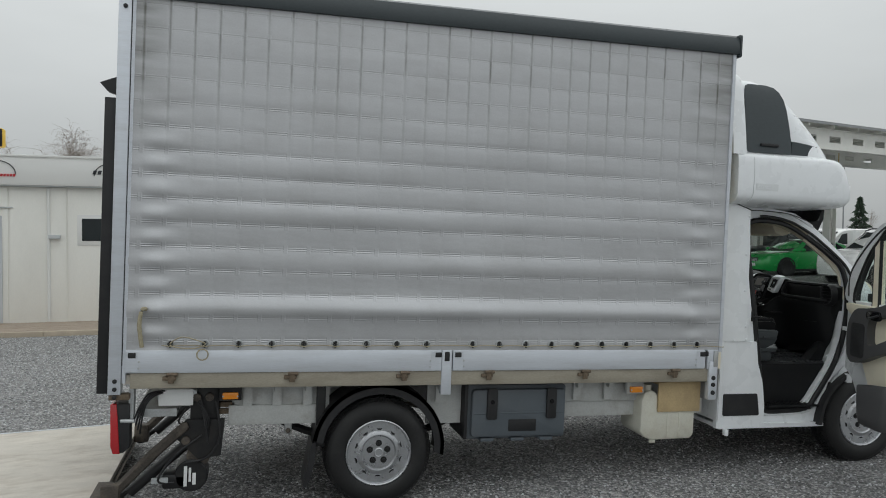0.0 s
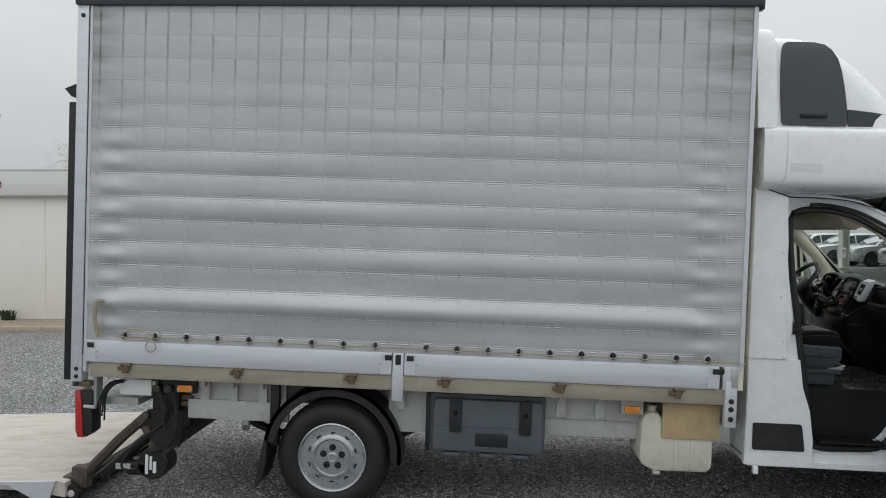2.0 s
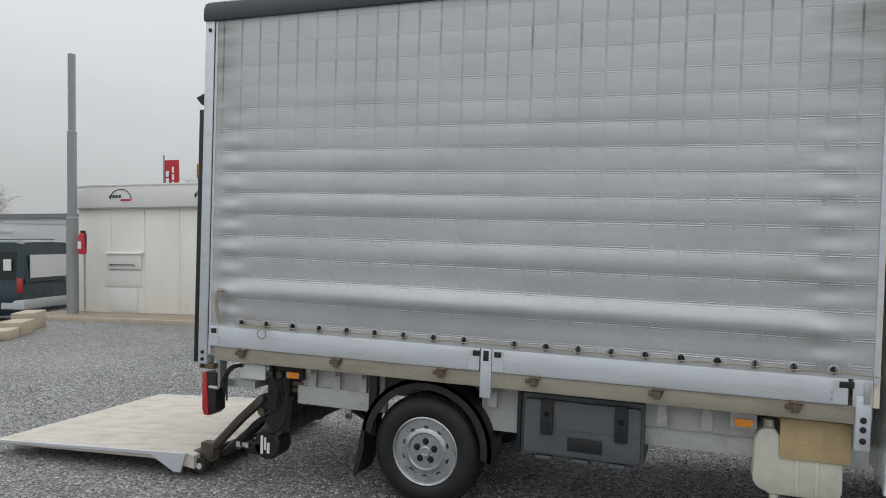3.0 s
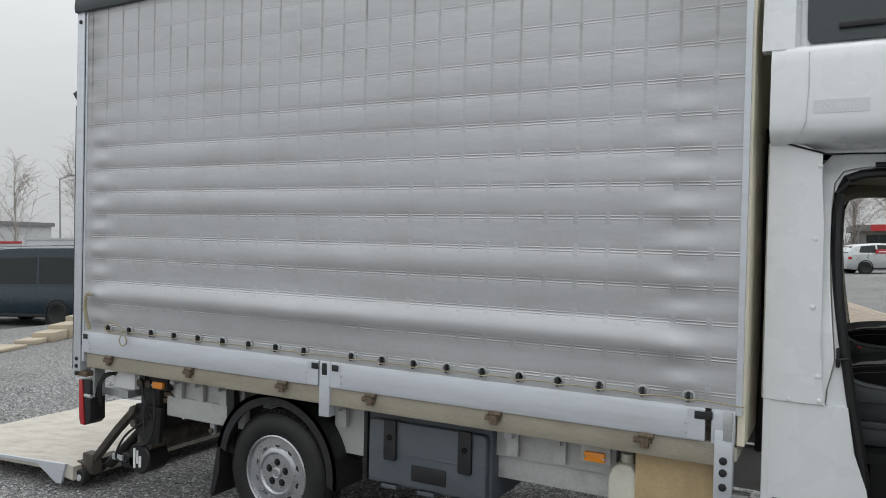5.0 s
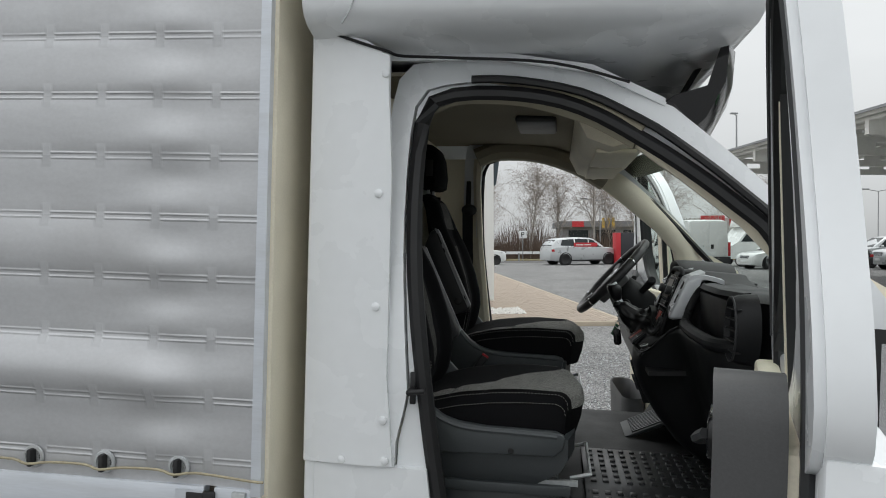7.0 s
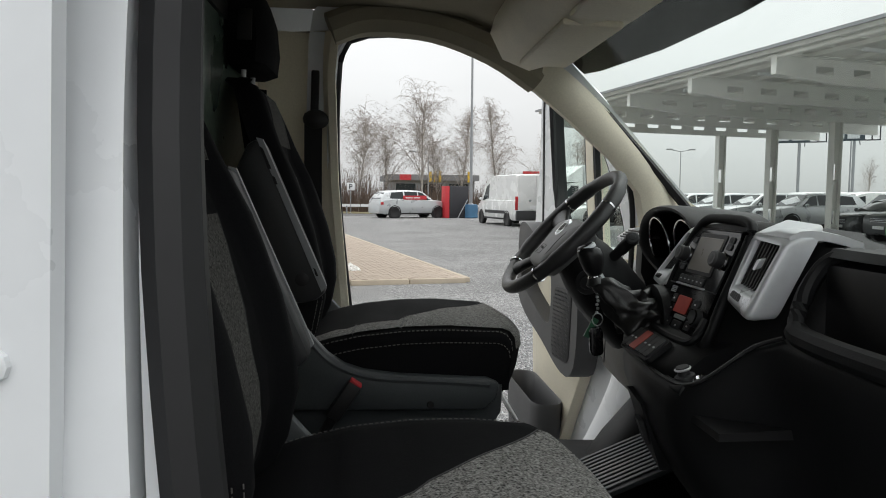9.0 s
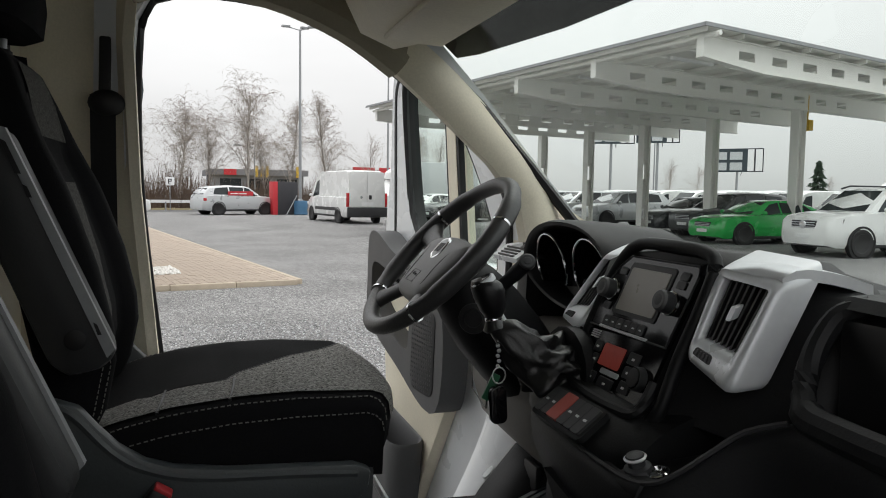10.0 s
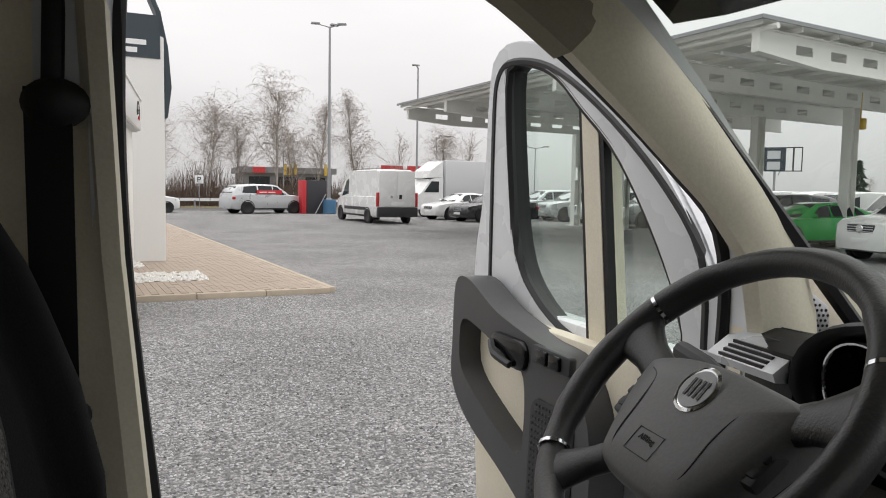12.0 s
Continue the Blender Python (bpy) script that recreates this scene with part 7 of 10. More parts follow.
part("trip_bar", mesh(tube([(5.405, 1.505, 1.510), (5.402, 1.46, 1.509), (5.405, 1.412, 1.510)], 0.003, 6)), "chrome", hood)
for y0, y1 in ((1.715, 1.80),):
    dv = part("side_vent", mesh(loft([[(5.355, y, 1.518), (5.350, y, 1.530), (5.385, y, 1.556), (5.44, y, 1.565), (5.47, y, 1.545), (5.40, y, 1.515)] for y in (1.665, 1.68, 1.795, 1.81)])), "trim_silver", dash, "silver side air vent")
    for k in range(4):
        part("vane", mesh(box(5.352 + 0.008 * k, 5.357 + 0.008 * k, 1.69, 1.785, 1.526 + 0.006 * k, 1.536 + 0.006 * k)), "seal", dv)
        part("top_slot", mesh(box(5.400 + 0.012 * k, 5.405 + 0.012 * k, 1.68, 1.745, 1.556, 1.5645 + 0.001 * k)), "seal", dv)

# ---- steering wheel ----
HUB, UPW, NRM = Vector((5.115, 1.48, 1.545)), Vector((0.67, 0.0, 0.742)), Vector((-0.742, 0.0, 0.67))
SIDE = Vector((0, 1, 0))


def on_wheel(a, b, h=0.0):
    return HUB + SIDE * a + UPW * b + NRM * h


R = 0.190
rim_pts = [on_wheel(R * math.sin(radians(t)), R * math.cos(radians(t)), 0.012) for t in range(0, 360, 6)]
sw = part("steering_wheel", mesh(tube(rim_pts, [0.0165 + (0.0025 if 40 < abs((t * 6 + 180) % 360 - 180) < 120 else 0) for t in range(60)], 12, True)), "leather", truck, "black leather steering wheel")
for t in (-62, 62, 132, -132):
    p = [on_wheel(R * math.sin(radians(t + d)), R * math.cos(radians(t + d)), 0.012) for d in (-0.7, 0.7)]
    part("chrome_band", mesh(rod(p[0], p[1], 0.0195, n=14)), "chrome", sw)
pad_o = [(-0.119, 0.036), (-0.06, 0.043), (0.0, 0.046), (0.06, 0.042), (0.106, 0.029), (0.112, 0.015), (0.103, -0.03), (0.083, -0.082), (0.064, -0.101), (0.0, -0.108), (-0.062, -0.105), (-0.084, -0.090), (-0.110, -0.03), (-0.124, 0.022)]
pad_s = curve2(pad_o, 4)
pad = part("airbag_pad", mesh(loft([[on_wheel(a * k, -0.03 + (b + 0.03) * k, h) for a, b in pad_s] for k, h in ((0.96, -0.035), (1.02, -0.012), (1.03, 0.0), (1.0, 0.008), (0.93, 0.0135), (0.6, 0.0185), (0.05, 0.019))])), "pad_grey", sw, "dark grey airbag pad", 1.0)
for s_ in (-1, 1):
    part("pad_crease", mesh(tube(smooth_path([on_wheel(s_ * a, b, h) for a, b, h in ((0.092, 0.014, 0.0146), (0.072, 0.004, 0.0172), (0.064, -0.03, 0.0184), (0.062, -0.07, 0.0162), (0.052, -0.096, 0.0122))], 5), 0.0012, 5)), "seal", pad)
part("hub_emblem", mesh(loft([[on_wheel(0.026 * k * math.sin(t * 0.2618), 0.009 + 0.026 * k * math.cos(t * 0.2618), h) for t in range(24)] for k, h in ((1.08, 0.012), (1.08, 0.0195), (0.96, 0.021), (0.9, 0.020))])), "chrome", pad, "round chrome emblem ring")
part("emblem_field", mesh(loft([[on_wheel(0.0225 * math.sin(t * 0.2618), 0.009 + 0.0225 * math.cos(t * 0.2618), h) for t in range(24)] for h in (0.016, 0.0205)])), "mark_grey", pad)
for a in (-0.014, -0.0065, 0.001, 0.0085):
    part("emblem_bar", mesh(loft([[on_wheel(a, 0.009 - 0.011, h), on_wheel(a + 0.0035, 0.009 - 0.011, h), on_wheel(a + 0.0035, 0.009 + 0.011, h), on_wheel(a, 0.009 + 0.011, h)] for h in (0.0195, 0.0215)])), "arm_grey", pad)
part("airbag_frame", mesh(tube([on_wheel(a, b, 0.0190) for a, b in ((0.032, -0.052), (-0.012, -0.052), (-0.012, -0.080), (0.032, -0.080))], 0.0006, 4, True)), "seal", pad)
tx = bpy.data.curves.new("airbag_text", "FONT")
tx.body, tx.size, tx.extrude, tx.align_x = "AIRbag", 0.0095, 0.0004, "CENTER"
to = new("airbag_text", tx)
am = bpy.data.meshes.new_from_object(to.evaluated_get(bpy.context.evaluated_depsgraph_get()))
bpy.data.objects.remove(to)
am.transform(Matrix(((0, UPW.x, NRM.x, 0), (-1, 0, 0, 0), (0, UPW.z, NRM.z, 0), (0, 0, 0, 1))))
am.transform(Matrix.Translation(on_wheel(0.010, -0.064, 0.0192)))
am.materials.clear(); am.materials.append(M["seal"])
at = new("airbag_text", am)
at.parent = pad
for a0, b0, a1, b1, w0, w1 in ((0.085, 0.012, 0.176, 0.050, 0.026, 0.040), (-0.085, 0.012, -0.176, 0.050, 0.026, 0.040), (0.052, -0.075, 0.112, -0.146, 0.024, 0.034), (-0.052, -0.075, -0.112, -0.146, 0.024, 0.034)):
    d = Vector((a1 - a0, b1 - b0)).normalized()
    rings_ = []
    for f in (0.0, 0.25, 0.5, 0.75, 0.92, 1.0):
        w = w0 + (w1 - w0) * f ** 2 - 0.007 * math.sin(math.pi * f)
        rings_.append([on_wheel(a0 + (a1 - a0) * f - d.y * w * math.cos(t * 0.5236), b0 + (b1 - b0) * f + d.x * w * math.cos(t * 0.5236), -0.006 + 0.016 * f + 0.0125 * math.sin(t * 0.5236)) for t in range(12)])
    part("spoke", mesh(loft(rings_)), "leather", sw, "", 1.0)
for s in (-1, 1):
    blk = part("wheel_switch_block", mesh(box(-0.030, 0.030, -0.012, 0.012, -0.008, 0.006, 0.004, Matrix.Translation(on_wheel(s * 0.108, -0.018, -0.004)) @ Matrix.Rotation(radians(-42), 4, 'Y'))), "arm_grey", sw)
    for k in range(3):
        part("wheel_button", mesh(box(-0.006, 0.006, -0.007, 0.007, -0.003, 0.004, 0.002, Matrix.Translation(on_wheel(s * 0.110, 0.0 - 0.017 * k, 0.002)) @ Matrix.Rotation(radians(-42), 4, 'Y'))), "trim_grey", blk)
colm = part("steering_column", mesh(loft([[on_wheel(w * math.cos(t * 0.3927), h * math.sin(t * 0.3927) - 0.012 - k * 0.10, -0.03 - k) for t in range(16)] for k, w, h in ((0.0, 0.050, 0.045), (0.015, 0.070, 0.062), (0.06, 0.082, 0.075), (0.12, 0.090, 0.085), (0.20, 0.095, 0.085), (0.26, 0.095, 0.080))])), "dash", sw, "black steering column shroud", 1.0)
part("ignition_rose", mesh(lathe([(0.030, 0.0), (0.028, 0.008), (0.018, 0.010), (0.016, 0.004)], on_wheel(-0.088, -0.055, -0.10), (-0.5, -0.85, 0.1), 18)), "black_plastic", colm)
stk = part("column_stalk", mesh(tube(smooth_path([(5.215, 1.43, 1.490), (5.232, 1.415, 1.512), (5.250, 1.402, 1.535), (5.256, 1.392, 1.545)], 3), [0.013] * 4 + [0.015] * 3 + [0.0165] * 3, 12)), "dash", sw)
part("stalk_end", mesh(lathe([(0.0165, 0), (0.0165, 0.008), (0.013, 0.011), (0.004, 0.0115)], (5.256, 1.393, 1.545), (-0.25, -0.8, 0.45), 18), lathe([(0.008, 0.011), (0.007, 0.0125), (0.002, 0.013)], (5.256, 1.393, 1.545), (-0.25, -0.8, 0.45), 12)), "trim_grey", stk)
part("column_stalk", mesh(tube([(5.20, 1.55, 1.545), (5.215, 1.62, 1.555), (5.22, 1.68, 1.56)], [0.011, 0.012, 0.013], 10)), "trim_grey", sw)
fob = part("hanging_keys", mesh(prism(rounded(-0.014, 0.014, -0.030, 0.030, 0.011), "y", -0.007, 0.007, 0.003, Matrix.Translation((5.106, 1.140, 1.343)) @ Matrix.Rotation(radians(-6), 4, "Y"))), "gloss_black", sw, "black car keys")
part("key_tag", mesh(prism([(5.082, 1.352), (5.100, 1.392), (5.112, 1.386), (5.096, 1.345)], "y", 1.149, 1.1525)), "key_green", fob, "green key tag")
part("key_ring", mesh(tube([(5.108 + 0.011 * math.cos(t * 0.5236), 1.146, 1.388 + 0.013 * math.sin(t * 0.5236)) for t in range(12)], 0.0013, 5, True), *[ball((5.107 + 0.002 * (k % 2), 1.150 + 0.001 * k, 1.402 + 0.008 * k), 0.0035, 6) for k in range(6)]), "galv", fob)

# gear lever with its gaiter
gl_ = part("gear_lever", mesh(tube([(5.20, 1.155, 1.40), (5.13, 1.165, 1.45), (5.108, 1.17, 1.485)], 0.009, 8)), "galv", truck, "gear lever with leather gaiter")
part("gear_knob", mesh(loft([[Vector((5.103, 1.170, 1.475)) + Vector((-0.25, 0.0, 1)).normalized() * h + Vector((r * math.cos(t * 0.5236), r * 1.05 * math.sin(t * 0.5236), 0.0)) for t in range(12)] for h, r in ((0.0, 0.013), (0.012, 0.020), (0.030, 0.0255), (0.048, 0.0275), (0.060, 0.024), (0.066, 0.012))])), "knob_black", gl_, "", 1.0)
cap_ = part("knob_cap", mesh(lathe([(0.0205, -0.006), (0.0205, 0.001), (0.018, 0.003), (0.004, 0.0035)], (5.082, 1.17, 1.535), (-0.62, 0.1, 1), 20)), "trim_silver", gl_)
part("cap_field", mesh(lathe([(0.0165, 0.003), (0.0155, 0.0042), (0.002, 0.0044)], (5.082, 1.17, 1.535), (-0.62, 0.1, 1), 20)), "gloss_black", cap_)
part("collar", mesh(lathe([(0.0125, -0.004), (0.0145, 0.0), (0.0145, 0.006), (0.0125, 0.009)], (5.105, 1.170, 1.470), (-0.25, 0, 1), 16)), "chrome", gl_)
gt = bmesh.new()
rings = []
for i in range(25):
    f = i / 24
    c_ = Vector((5.243, 1.128, 1.408)).lerp(Vector((5.106, 1.165, 1.462)), f) - Vector((0, 0, 0.026 * math.sin(math.pi * min(1.0, f * 1.15))))
    r_ = 0.040 * (1 - f ** 1.6) ** 0.8 + 0.013
    ring = []
    for j in range(36):
        a = 2 * math.pi * j / 36
        fold = math.sin(5 * a + 16 * f + 3.5 * noise.noise((math.cos(a), math.sin(a), f * 2)))
        rr = r_ * (1 + (0.17 * fold + 0.45 * noise.noise((math.cos(a) * 2.2, math.sin(a) * 2.2, f * 6))) * math.sin(math.pi * min(1.0, f * 0.9 + 0.12)))
        ring.append(gt.verts.new(c_ + Vector((rr * 0.62 * math.cos(a), rr * 0.9 * math.sin(a), rr * 0.80 * math.cos(a)))))
    rings.append(ring)
for a, b in zip(rings, rings[1:]):
    for j in range(36):
        gt.faces.new((a[j], a[(j + 1) % 36], b[(j + 1) % 36], b[j]))
part("gear_gaiter", gt, "gaiter", gl_, "crumpled black leather gaiter", 0.9)
part("knob_collar", mesh(lathe([(0.016, 0.0), (0.019, 0.004), (0.015, 0.012), (0.012, 0.018)], (5.106, 1.166, 1.456), (-0.3, 0.05, 1), 16)), "gaiter", gl_)
part("gaiter_frame", mesh(loft([[(5.25 + dx, 1.145 + 0.075 * math.cos(t * 0.3927), 1.40 + 0.065 * math.sin(t * 0.3927)) for t in range(16)] for dx in (-0.03, 0.02)])), "dash", con)


# ---- yard: pavement, office, kerbs ----
M["paving"] = mat("tan_paving_brick", (0.37, 0.305, 0.245), 0.8, vary=0.12, scale=8, fine=120, bump=0.002, rand=0.14, dirt=(0.25, 0.21, 0.17), dirt_amount=0.35, dirt_scale=1.5)
M["joint"] = mat("sandy_joint", (0.20, 0.17, 0.13), 0.9, vary=0.2, scale=20)
M["kerb"] = mat("concrete_kerb", (0.42, 0.36, 0.28), 0.85, vary=0.12, scale=6, bump=0.002, rand=0.06)
M["office"] = mat("cream_wall_panel", (0.84, 0.83, 0.78), 0.5, vary=0.025, scale=1.5, dirt=(0.5, 0.49, 0.45), dirt_amount=0.2, dirt_scale=0.8, stretch=(1, 1, 0.3))
M["office_trim"] = mat("white_parapet_sheet", (0.74, 0.74, 0.72), 0.4, vary=0.02, scale=1.0)
M["chips"] = mat("white_stone_chips", (0.72, 0.71, 0.68), 0.8, vary=0.2, scale=25)
M["asphalt"] = mat("old_asphalt", (0.10, 0.10, 0.10), 0.85, vary=0.2, scale=1.2, fine=150, bump=0.003)
M["grass"] = mat("dry_winter_grass", (0.20, 0.17, 0.09), 0.95, vary=0.3, scale=2, fine=60, bump=0.02)
M["bark"] = mat("birch_bark", (0.42, 0.39, 0.36), 0.9, vary=0.3, scale=3)
M["twig"] = mat("brown_twigs", (0.30, 0.26, 0.23), 0.9, vary=0.2, scale=2)
M["shrub"] = mat("reddish_brown_thicket", (0.12, 0.085, 0.065), 0.95, vary=0.3, scale=1.5)
M["fir"] = mat("dark_fir_needles", (0.03, 0.05, 0.03), 0.9, vary=0.3, scale=5)
M["mast"] = mat("zinc_grey_mast", (0.30, 0.31, 0.32), 0.5, 0.3, vary=0.08)
M["steel_white"] = mat("white_steel_frame", (0.84, 0.84, 0.80), 0.45, vary=0.05, scale=2, dirt=(0.4, 0.38, 0.34), dirt_amount=0.25)
M["roof_under"] = mat("grey_roof_panels", (0.72, 0.72, 0.68), 0.5, vary=0.2, scale=0.7, rand=0.15)
M["sign_dark"] = mat("dark_teal_board", (0.03, 0.045, 0.055), 0.5, vary=0.1)
M["sign_yellow"] = mat("yellow_sign", (0.65, 0.42, 0.03), 0.5, vary=0.05)
M["sign_red"] = mat("red_sign", (0.50, 0.03, 0.04), 0.5, vary=0.05)
M["sign_blue"] = mat("blue_drum", (0.06, 0.16, 0.28), 0.5, vary=0.1)
M["far_wall"] = mat("far_grey_wall", (0.20, 0.205, 0.22), 0.8, vary=0.1, scale=0.3)
M["far_pale"] = mat("far_pale_wall", (0.55, 0.56, 0.57), 0.7, vary=0.05, scale=0.3)


def chunk(name, verts, faces, material, parent=None, label=""):
    me = bpy.data.meshes.new(name)
    me.from_pydata(verts, [], faces)
    me.materials.append(M[material])
    ob = new(name, me)
    if parent:
        ob.parent = parent
    if label:
        ob["label"] = label
    return ob


def brick_mesh(l, w, h):
    bm = mesh(box(-l / 2, l / 2, -w / 2, w / 2, -h, 0))
    top = [e for e in bm.edges if all(v.co.z > -1e-6 for v in e.verts)]
    bmesh.ops.bevel(bm, geom=top, offset=0.006, segments=1, affect="EDGES")
    me = bpy.data.meshes.new("brick")
    bm.to_mesh(me)
    bm.free()
    me.materials.append(M["paving"])
    return me


def paving(origin, eu, ev, nu, nv, z, parent, near, skip=lambda u, v: False):
    """Bricks in running bond: the first `near` are objects, the rest one mesh."""
    rng = random.Random(5)
    me = brick_mesh(0.196, 0.096, 0.06)
    ang = math.atan2(eu.y, eu.x)
    verts, faces, made = [], [], 0
    for j in range(nv):
        for i in range(nu):
            u, v = (i + 0.5 + 0.5 * (j % 2)) * 0.2, (j + 0.5) * 0.1
            if skip(u, v):
                continue
            c = origin + eu * u + ev * v
            zz = z + rng.uniform(-0.002, 0.002)
            if near and made < near:
                ob = new("brick", me)
                ob.parent = parent
                ob.matrix_local = Matrix.Translation((c.x, c.y, zz)) @ Matrix.Rotation(ang, 4, "Z")
                made += 1
                continue
            k = len(verts)
            for h in (0.0, -0.03):
                for a, b in ((-1, -1), (1, -1), (1, 1), (-1, 1)):
                    q = c + eu * (a * 0.097) + ev * (b * 0.047)
                    verts.append((q.x, q.y, zz + h))
            faces += [(k, k + 1, k + 2, k + 3)] + [(k + a, k + 4 + a, k + 4 + (a + 1) % 4, k + (a + 1) % 4) for a in range(4)]
    ob = chunk("paving_rest", verts, faces, "paving", parent)
    ob["kind"] = "stuff"
    return ob


def slab(name, corners, z0, z1, material, label, category):
    ob = part(name, mesh(prism([(c.x, c.y) for c in corners], "z", z0, z1)), material)
    return tagged(ob, label, category, kind="structure")


EA, EB = Vector((0.98, 0.197)), Vector((-0.2, 0.98))
P0 = Vector((6.12, 12.55))
path_ = slab("pavement", [P0, P0 + EB * 29, P0 + EB * 29 - EA * 3.3, P0 - EA * 3.3], -0.1, 0.062, "joint", "tan brick pavement beside the white office", "pavement")
beds = ((1.5, 2.75, 1.55, 3.2), (3.9, 5.6, 2.35, 3.2), (7.0, 8.6, 2.5, 3.2))
paving(P0, EB, -EA, 145, 32, 0.08, path_, 300, lambda u, v: any(a < u < b and c < v < d for a, b, c, d in beds))
for k in range(29):
    q = P0 + EB * (k + 0.5)
    kb = part("kerb_stone", mesh(box(-0.495, 0.495, -0.05, 0.05, -0.1, 0.085, 0.01, Matrix.Translation((q.x + 0.05, q.y, 0)) @ Matrix.Rotation(math.atan2(EB.y, EB.x), 4, "Z"))), "kerb", path_)
for k in range(4):
    q = P0 - EA * (k + 0.5)
    part("kerb_stone", mesh(box(-0.495, 0.495, -0.05, 0.05, -0.1, 0.085, 0.01, Matrix.Translation((q.x, q.y - 0.05, 0)) @ Matrix.Rotation(math.atan2(EA.y, EA.x), 4, "Z"))), "kerb", path_)
cv, cf = [], []
rng = random.Random(8)
for u0, u1, v0, v1 in beds:
    for k in range(int((u1 - u0) * (v1 - v0) * 420)):
        q = P0 + EB * rng.uniform(u0, u1) - EA * rng.uniform(v0, v1)
        r, n0 = rng.uniform(0.02, 0.045), len(cv)
        zz = 0.08 + rng.uniform(-0.01, 0.02)
        a0 = rng.uniform(0, 6)
        for t in range(4):
            cv.append((q.x + r * math.cos(a0 + t * 1.57), q.y + r * math.sin(a0 + t * 1.57) * rng.uniform(0.6, 1), zz))
        cv.append((q.x, q.y, zz + r * 0.7))
        cf += [(n0 + t, n0 + (t + 1) % 4, n0 + 4) for t in range(4)]
tagged(chunk("white_stone_bed", cv, cf, "chips"), "bed of loose white stone chips in the pavement", "stones", kind="stuff")

# office block: a long white panel building
OR_ = Matrix.Translation((-5.0, 9.95, 0)) @ Matrix.Rotation(0.055, 4, "Z")
front = slab("front_pavement", [(OR_ @ Vector((x, y, 0))).xy for x, y in ((-6.6, -1.35), (8.6, -1.35), (8.6, 0.1), (-6.6, 0.1))], -0.1, 0.052, "joint", "strip of tan paving along the white office", "pavement")
paving((OR_ @ Vector((-6.6, -1.3, 0))).xy, Vector((math.cos(0.055), math.sin(0.055))), Vector((-math.sin(0.055), math.cos(0.055))), 75, 13, 0.07, front, 0)
for k in range(15):
    part("kerb_stone", mesh(box(-6.1 + k - 0.495, -6.1 + k + 0.495, -1.42, -1.34, -0.1, 0.085, 0.01, OR_)), "kerb", front)
office = thing("office_building", OR_, "low white panel office with a flat parapet and signs", "building")
part("wall", mesh(box(-6.0, 8.25, 0.0, 4.2, 0.0, 2.55)), "office", office, "cream panel wall")
for k in range(15):
    part("wall_panel", mesh(box(-5.98 + k * 0.95, -5.06 + k * 0.95, -0.018, 0.01, 0.06, 2.52, 0.004)), "office", office)
for k in range(4):
    part("wall_panel", mesh(box(8.24, 8.268, 0.05 + k * 1.04, 1.06 + k * 1.04, 0.06, 2.52, 0.004)), "office", office)
part("parapet", mesh(box(-6.15, 8.4, -0.16, 4.35, 2.55, 3.06, 0.01)), "office_trim", office, "smooth white parapet")
part("parapet_lip", mesh(box(-6.17, 8.42, -0.18, 4.37, 3.05, 3.09, 0.005)), "office_trim", office)
part("parapet_shadow_gap", mesh(box(-6.1, 8.35, -0.13, 4.3, 2.525, 2.552)), "mark_grey", office)


def arc_sign(m, parent):
    """Roof sign: a half ring over two rows of slanted bars."""
    ring = [(0.30 * math.cos(radians(a)), 0.24 * math.sin(radians(a))) for a in range(0, 181, 12)]
    inn = [(0.285 * math.cos(radians(a)), 0.225 * math.sin(radians(a))) for a in range(180, -1, -12)]
    sg = part("arc_sign", mesh(prism(ring + inn, "y", -0.012, 0.0, 0, m)), "mark_black", parent, "black arc sign")
    for x in (-0.32, -0.235, -0.15, -0.065):
        part("sign_bar", mesh(prism([(x, 0.03), (x + 0.055, 0.03), (x + 0.075, 0.10), (x + 0.02, 0.10)], "y", -0.012, 0.0, 0, m)), "mark_black", sg)
    for x in (0.0, 0.05, 0.10, 0.15, 0.2, 0.25):
        part("sign_bar", mesh(prism([(x, -0.045), (x + 0.035, -0.045), (x + 0.045, 0.0), (x + 0.01, 0.0)], "y", -0.012, 0.0, 0, m)), "mark_red", sg)


for x in (-4.65, -2.33, -0.32, 1.46, 3.32, 5.6):
    arc_sign(Matrix.Translation((x, -0.162, 2.74)), office)
arc_sign(Matrix.Translation((8.402, 3.6, 2.74)) @ Matrix.Rotation(radians(90), 4, "Z"), office)
dr = part("door", mesh(box(0.56, 1.44, -0.035, 0.02, 0.10, 1.94, 0.006)), "office_trim", office, "plain white office door")
part("door_frame", mesh(box(0.50, 0.56, -0.045, 0.02, 0.08, 2.0), box(1.44, 1.50, -0.045, 0.02, 0.08, 2.0), box(0.56, 1.44, -0.045, 0.02, 1.94, 2.0)), "mark_grey", dr)
part("door_handle", mesh(box(0.62, 0.66, -0.05, -0.03, 0.95, 1.12, 0.006), rod((0.64, -0.07, 1.07), (0.75, -0.07, 1.07), 0.012, n=8), rod((0.64, -0.04, 1.07), (0.64, -0.075, 1.07), 0.01, n=8)), "galv", dr)
part("door_sign", mesh(box(0.95, 1.13, -0.042, -0.034, 1.66, 1.75)), "mark_grey", dr)
part("awning_rail", mesh(box(0.2, 1.67, -0.05, 0.0, 2.14, 2.16)), "mark_grey", office)
wn_ = part("window", mesh(box(2.72, 3.72, -0.03, 0.02, 1.46, 2.03, 0.005)), "office_trim", office, "small white-framed office window")
part("pane", mesh(box(2.80, 3.64, -0.034, -0.02, 1.55, 1.96)), "glass_dark", wn_)
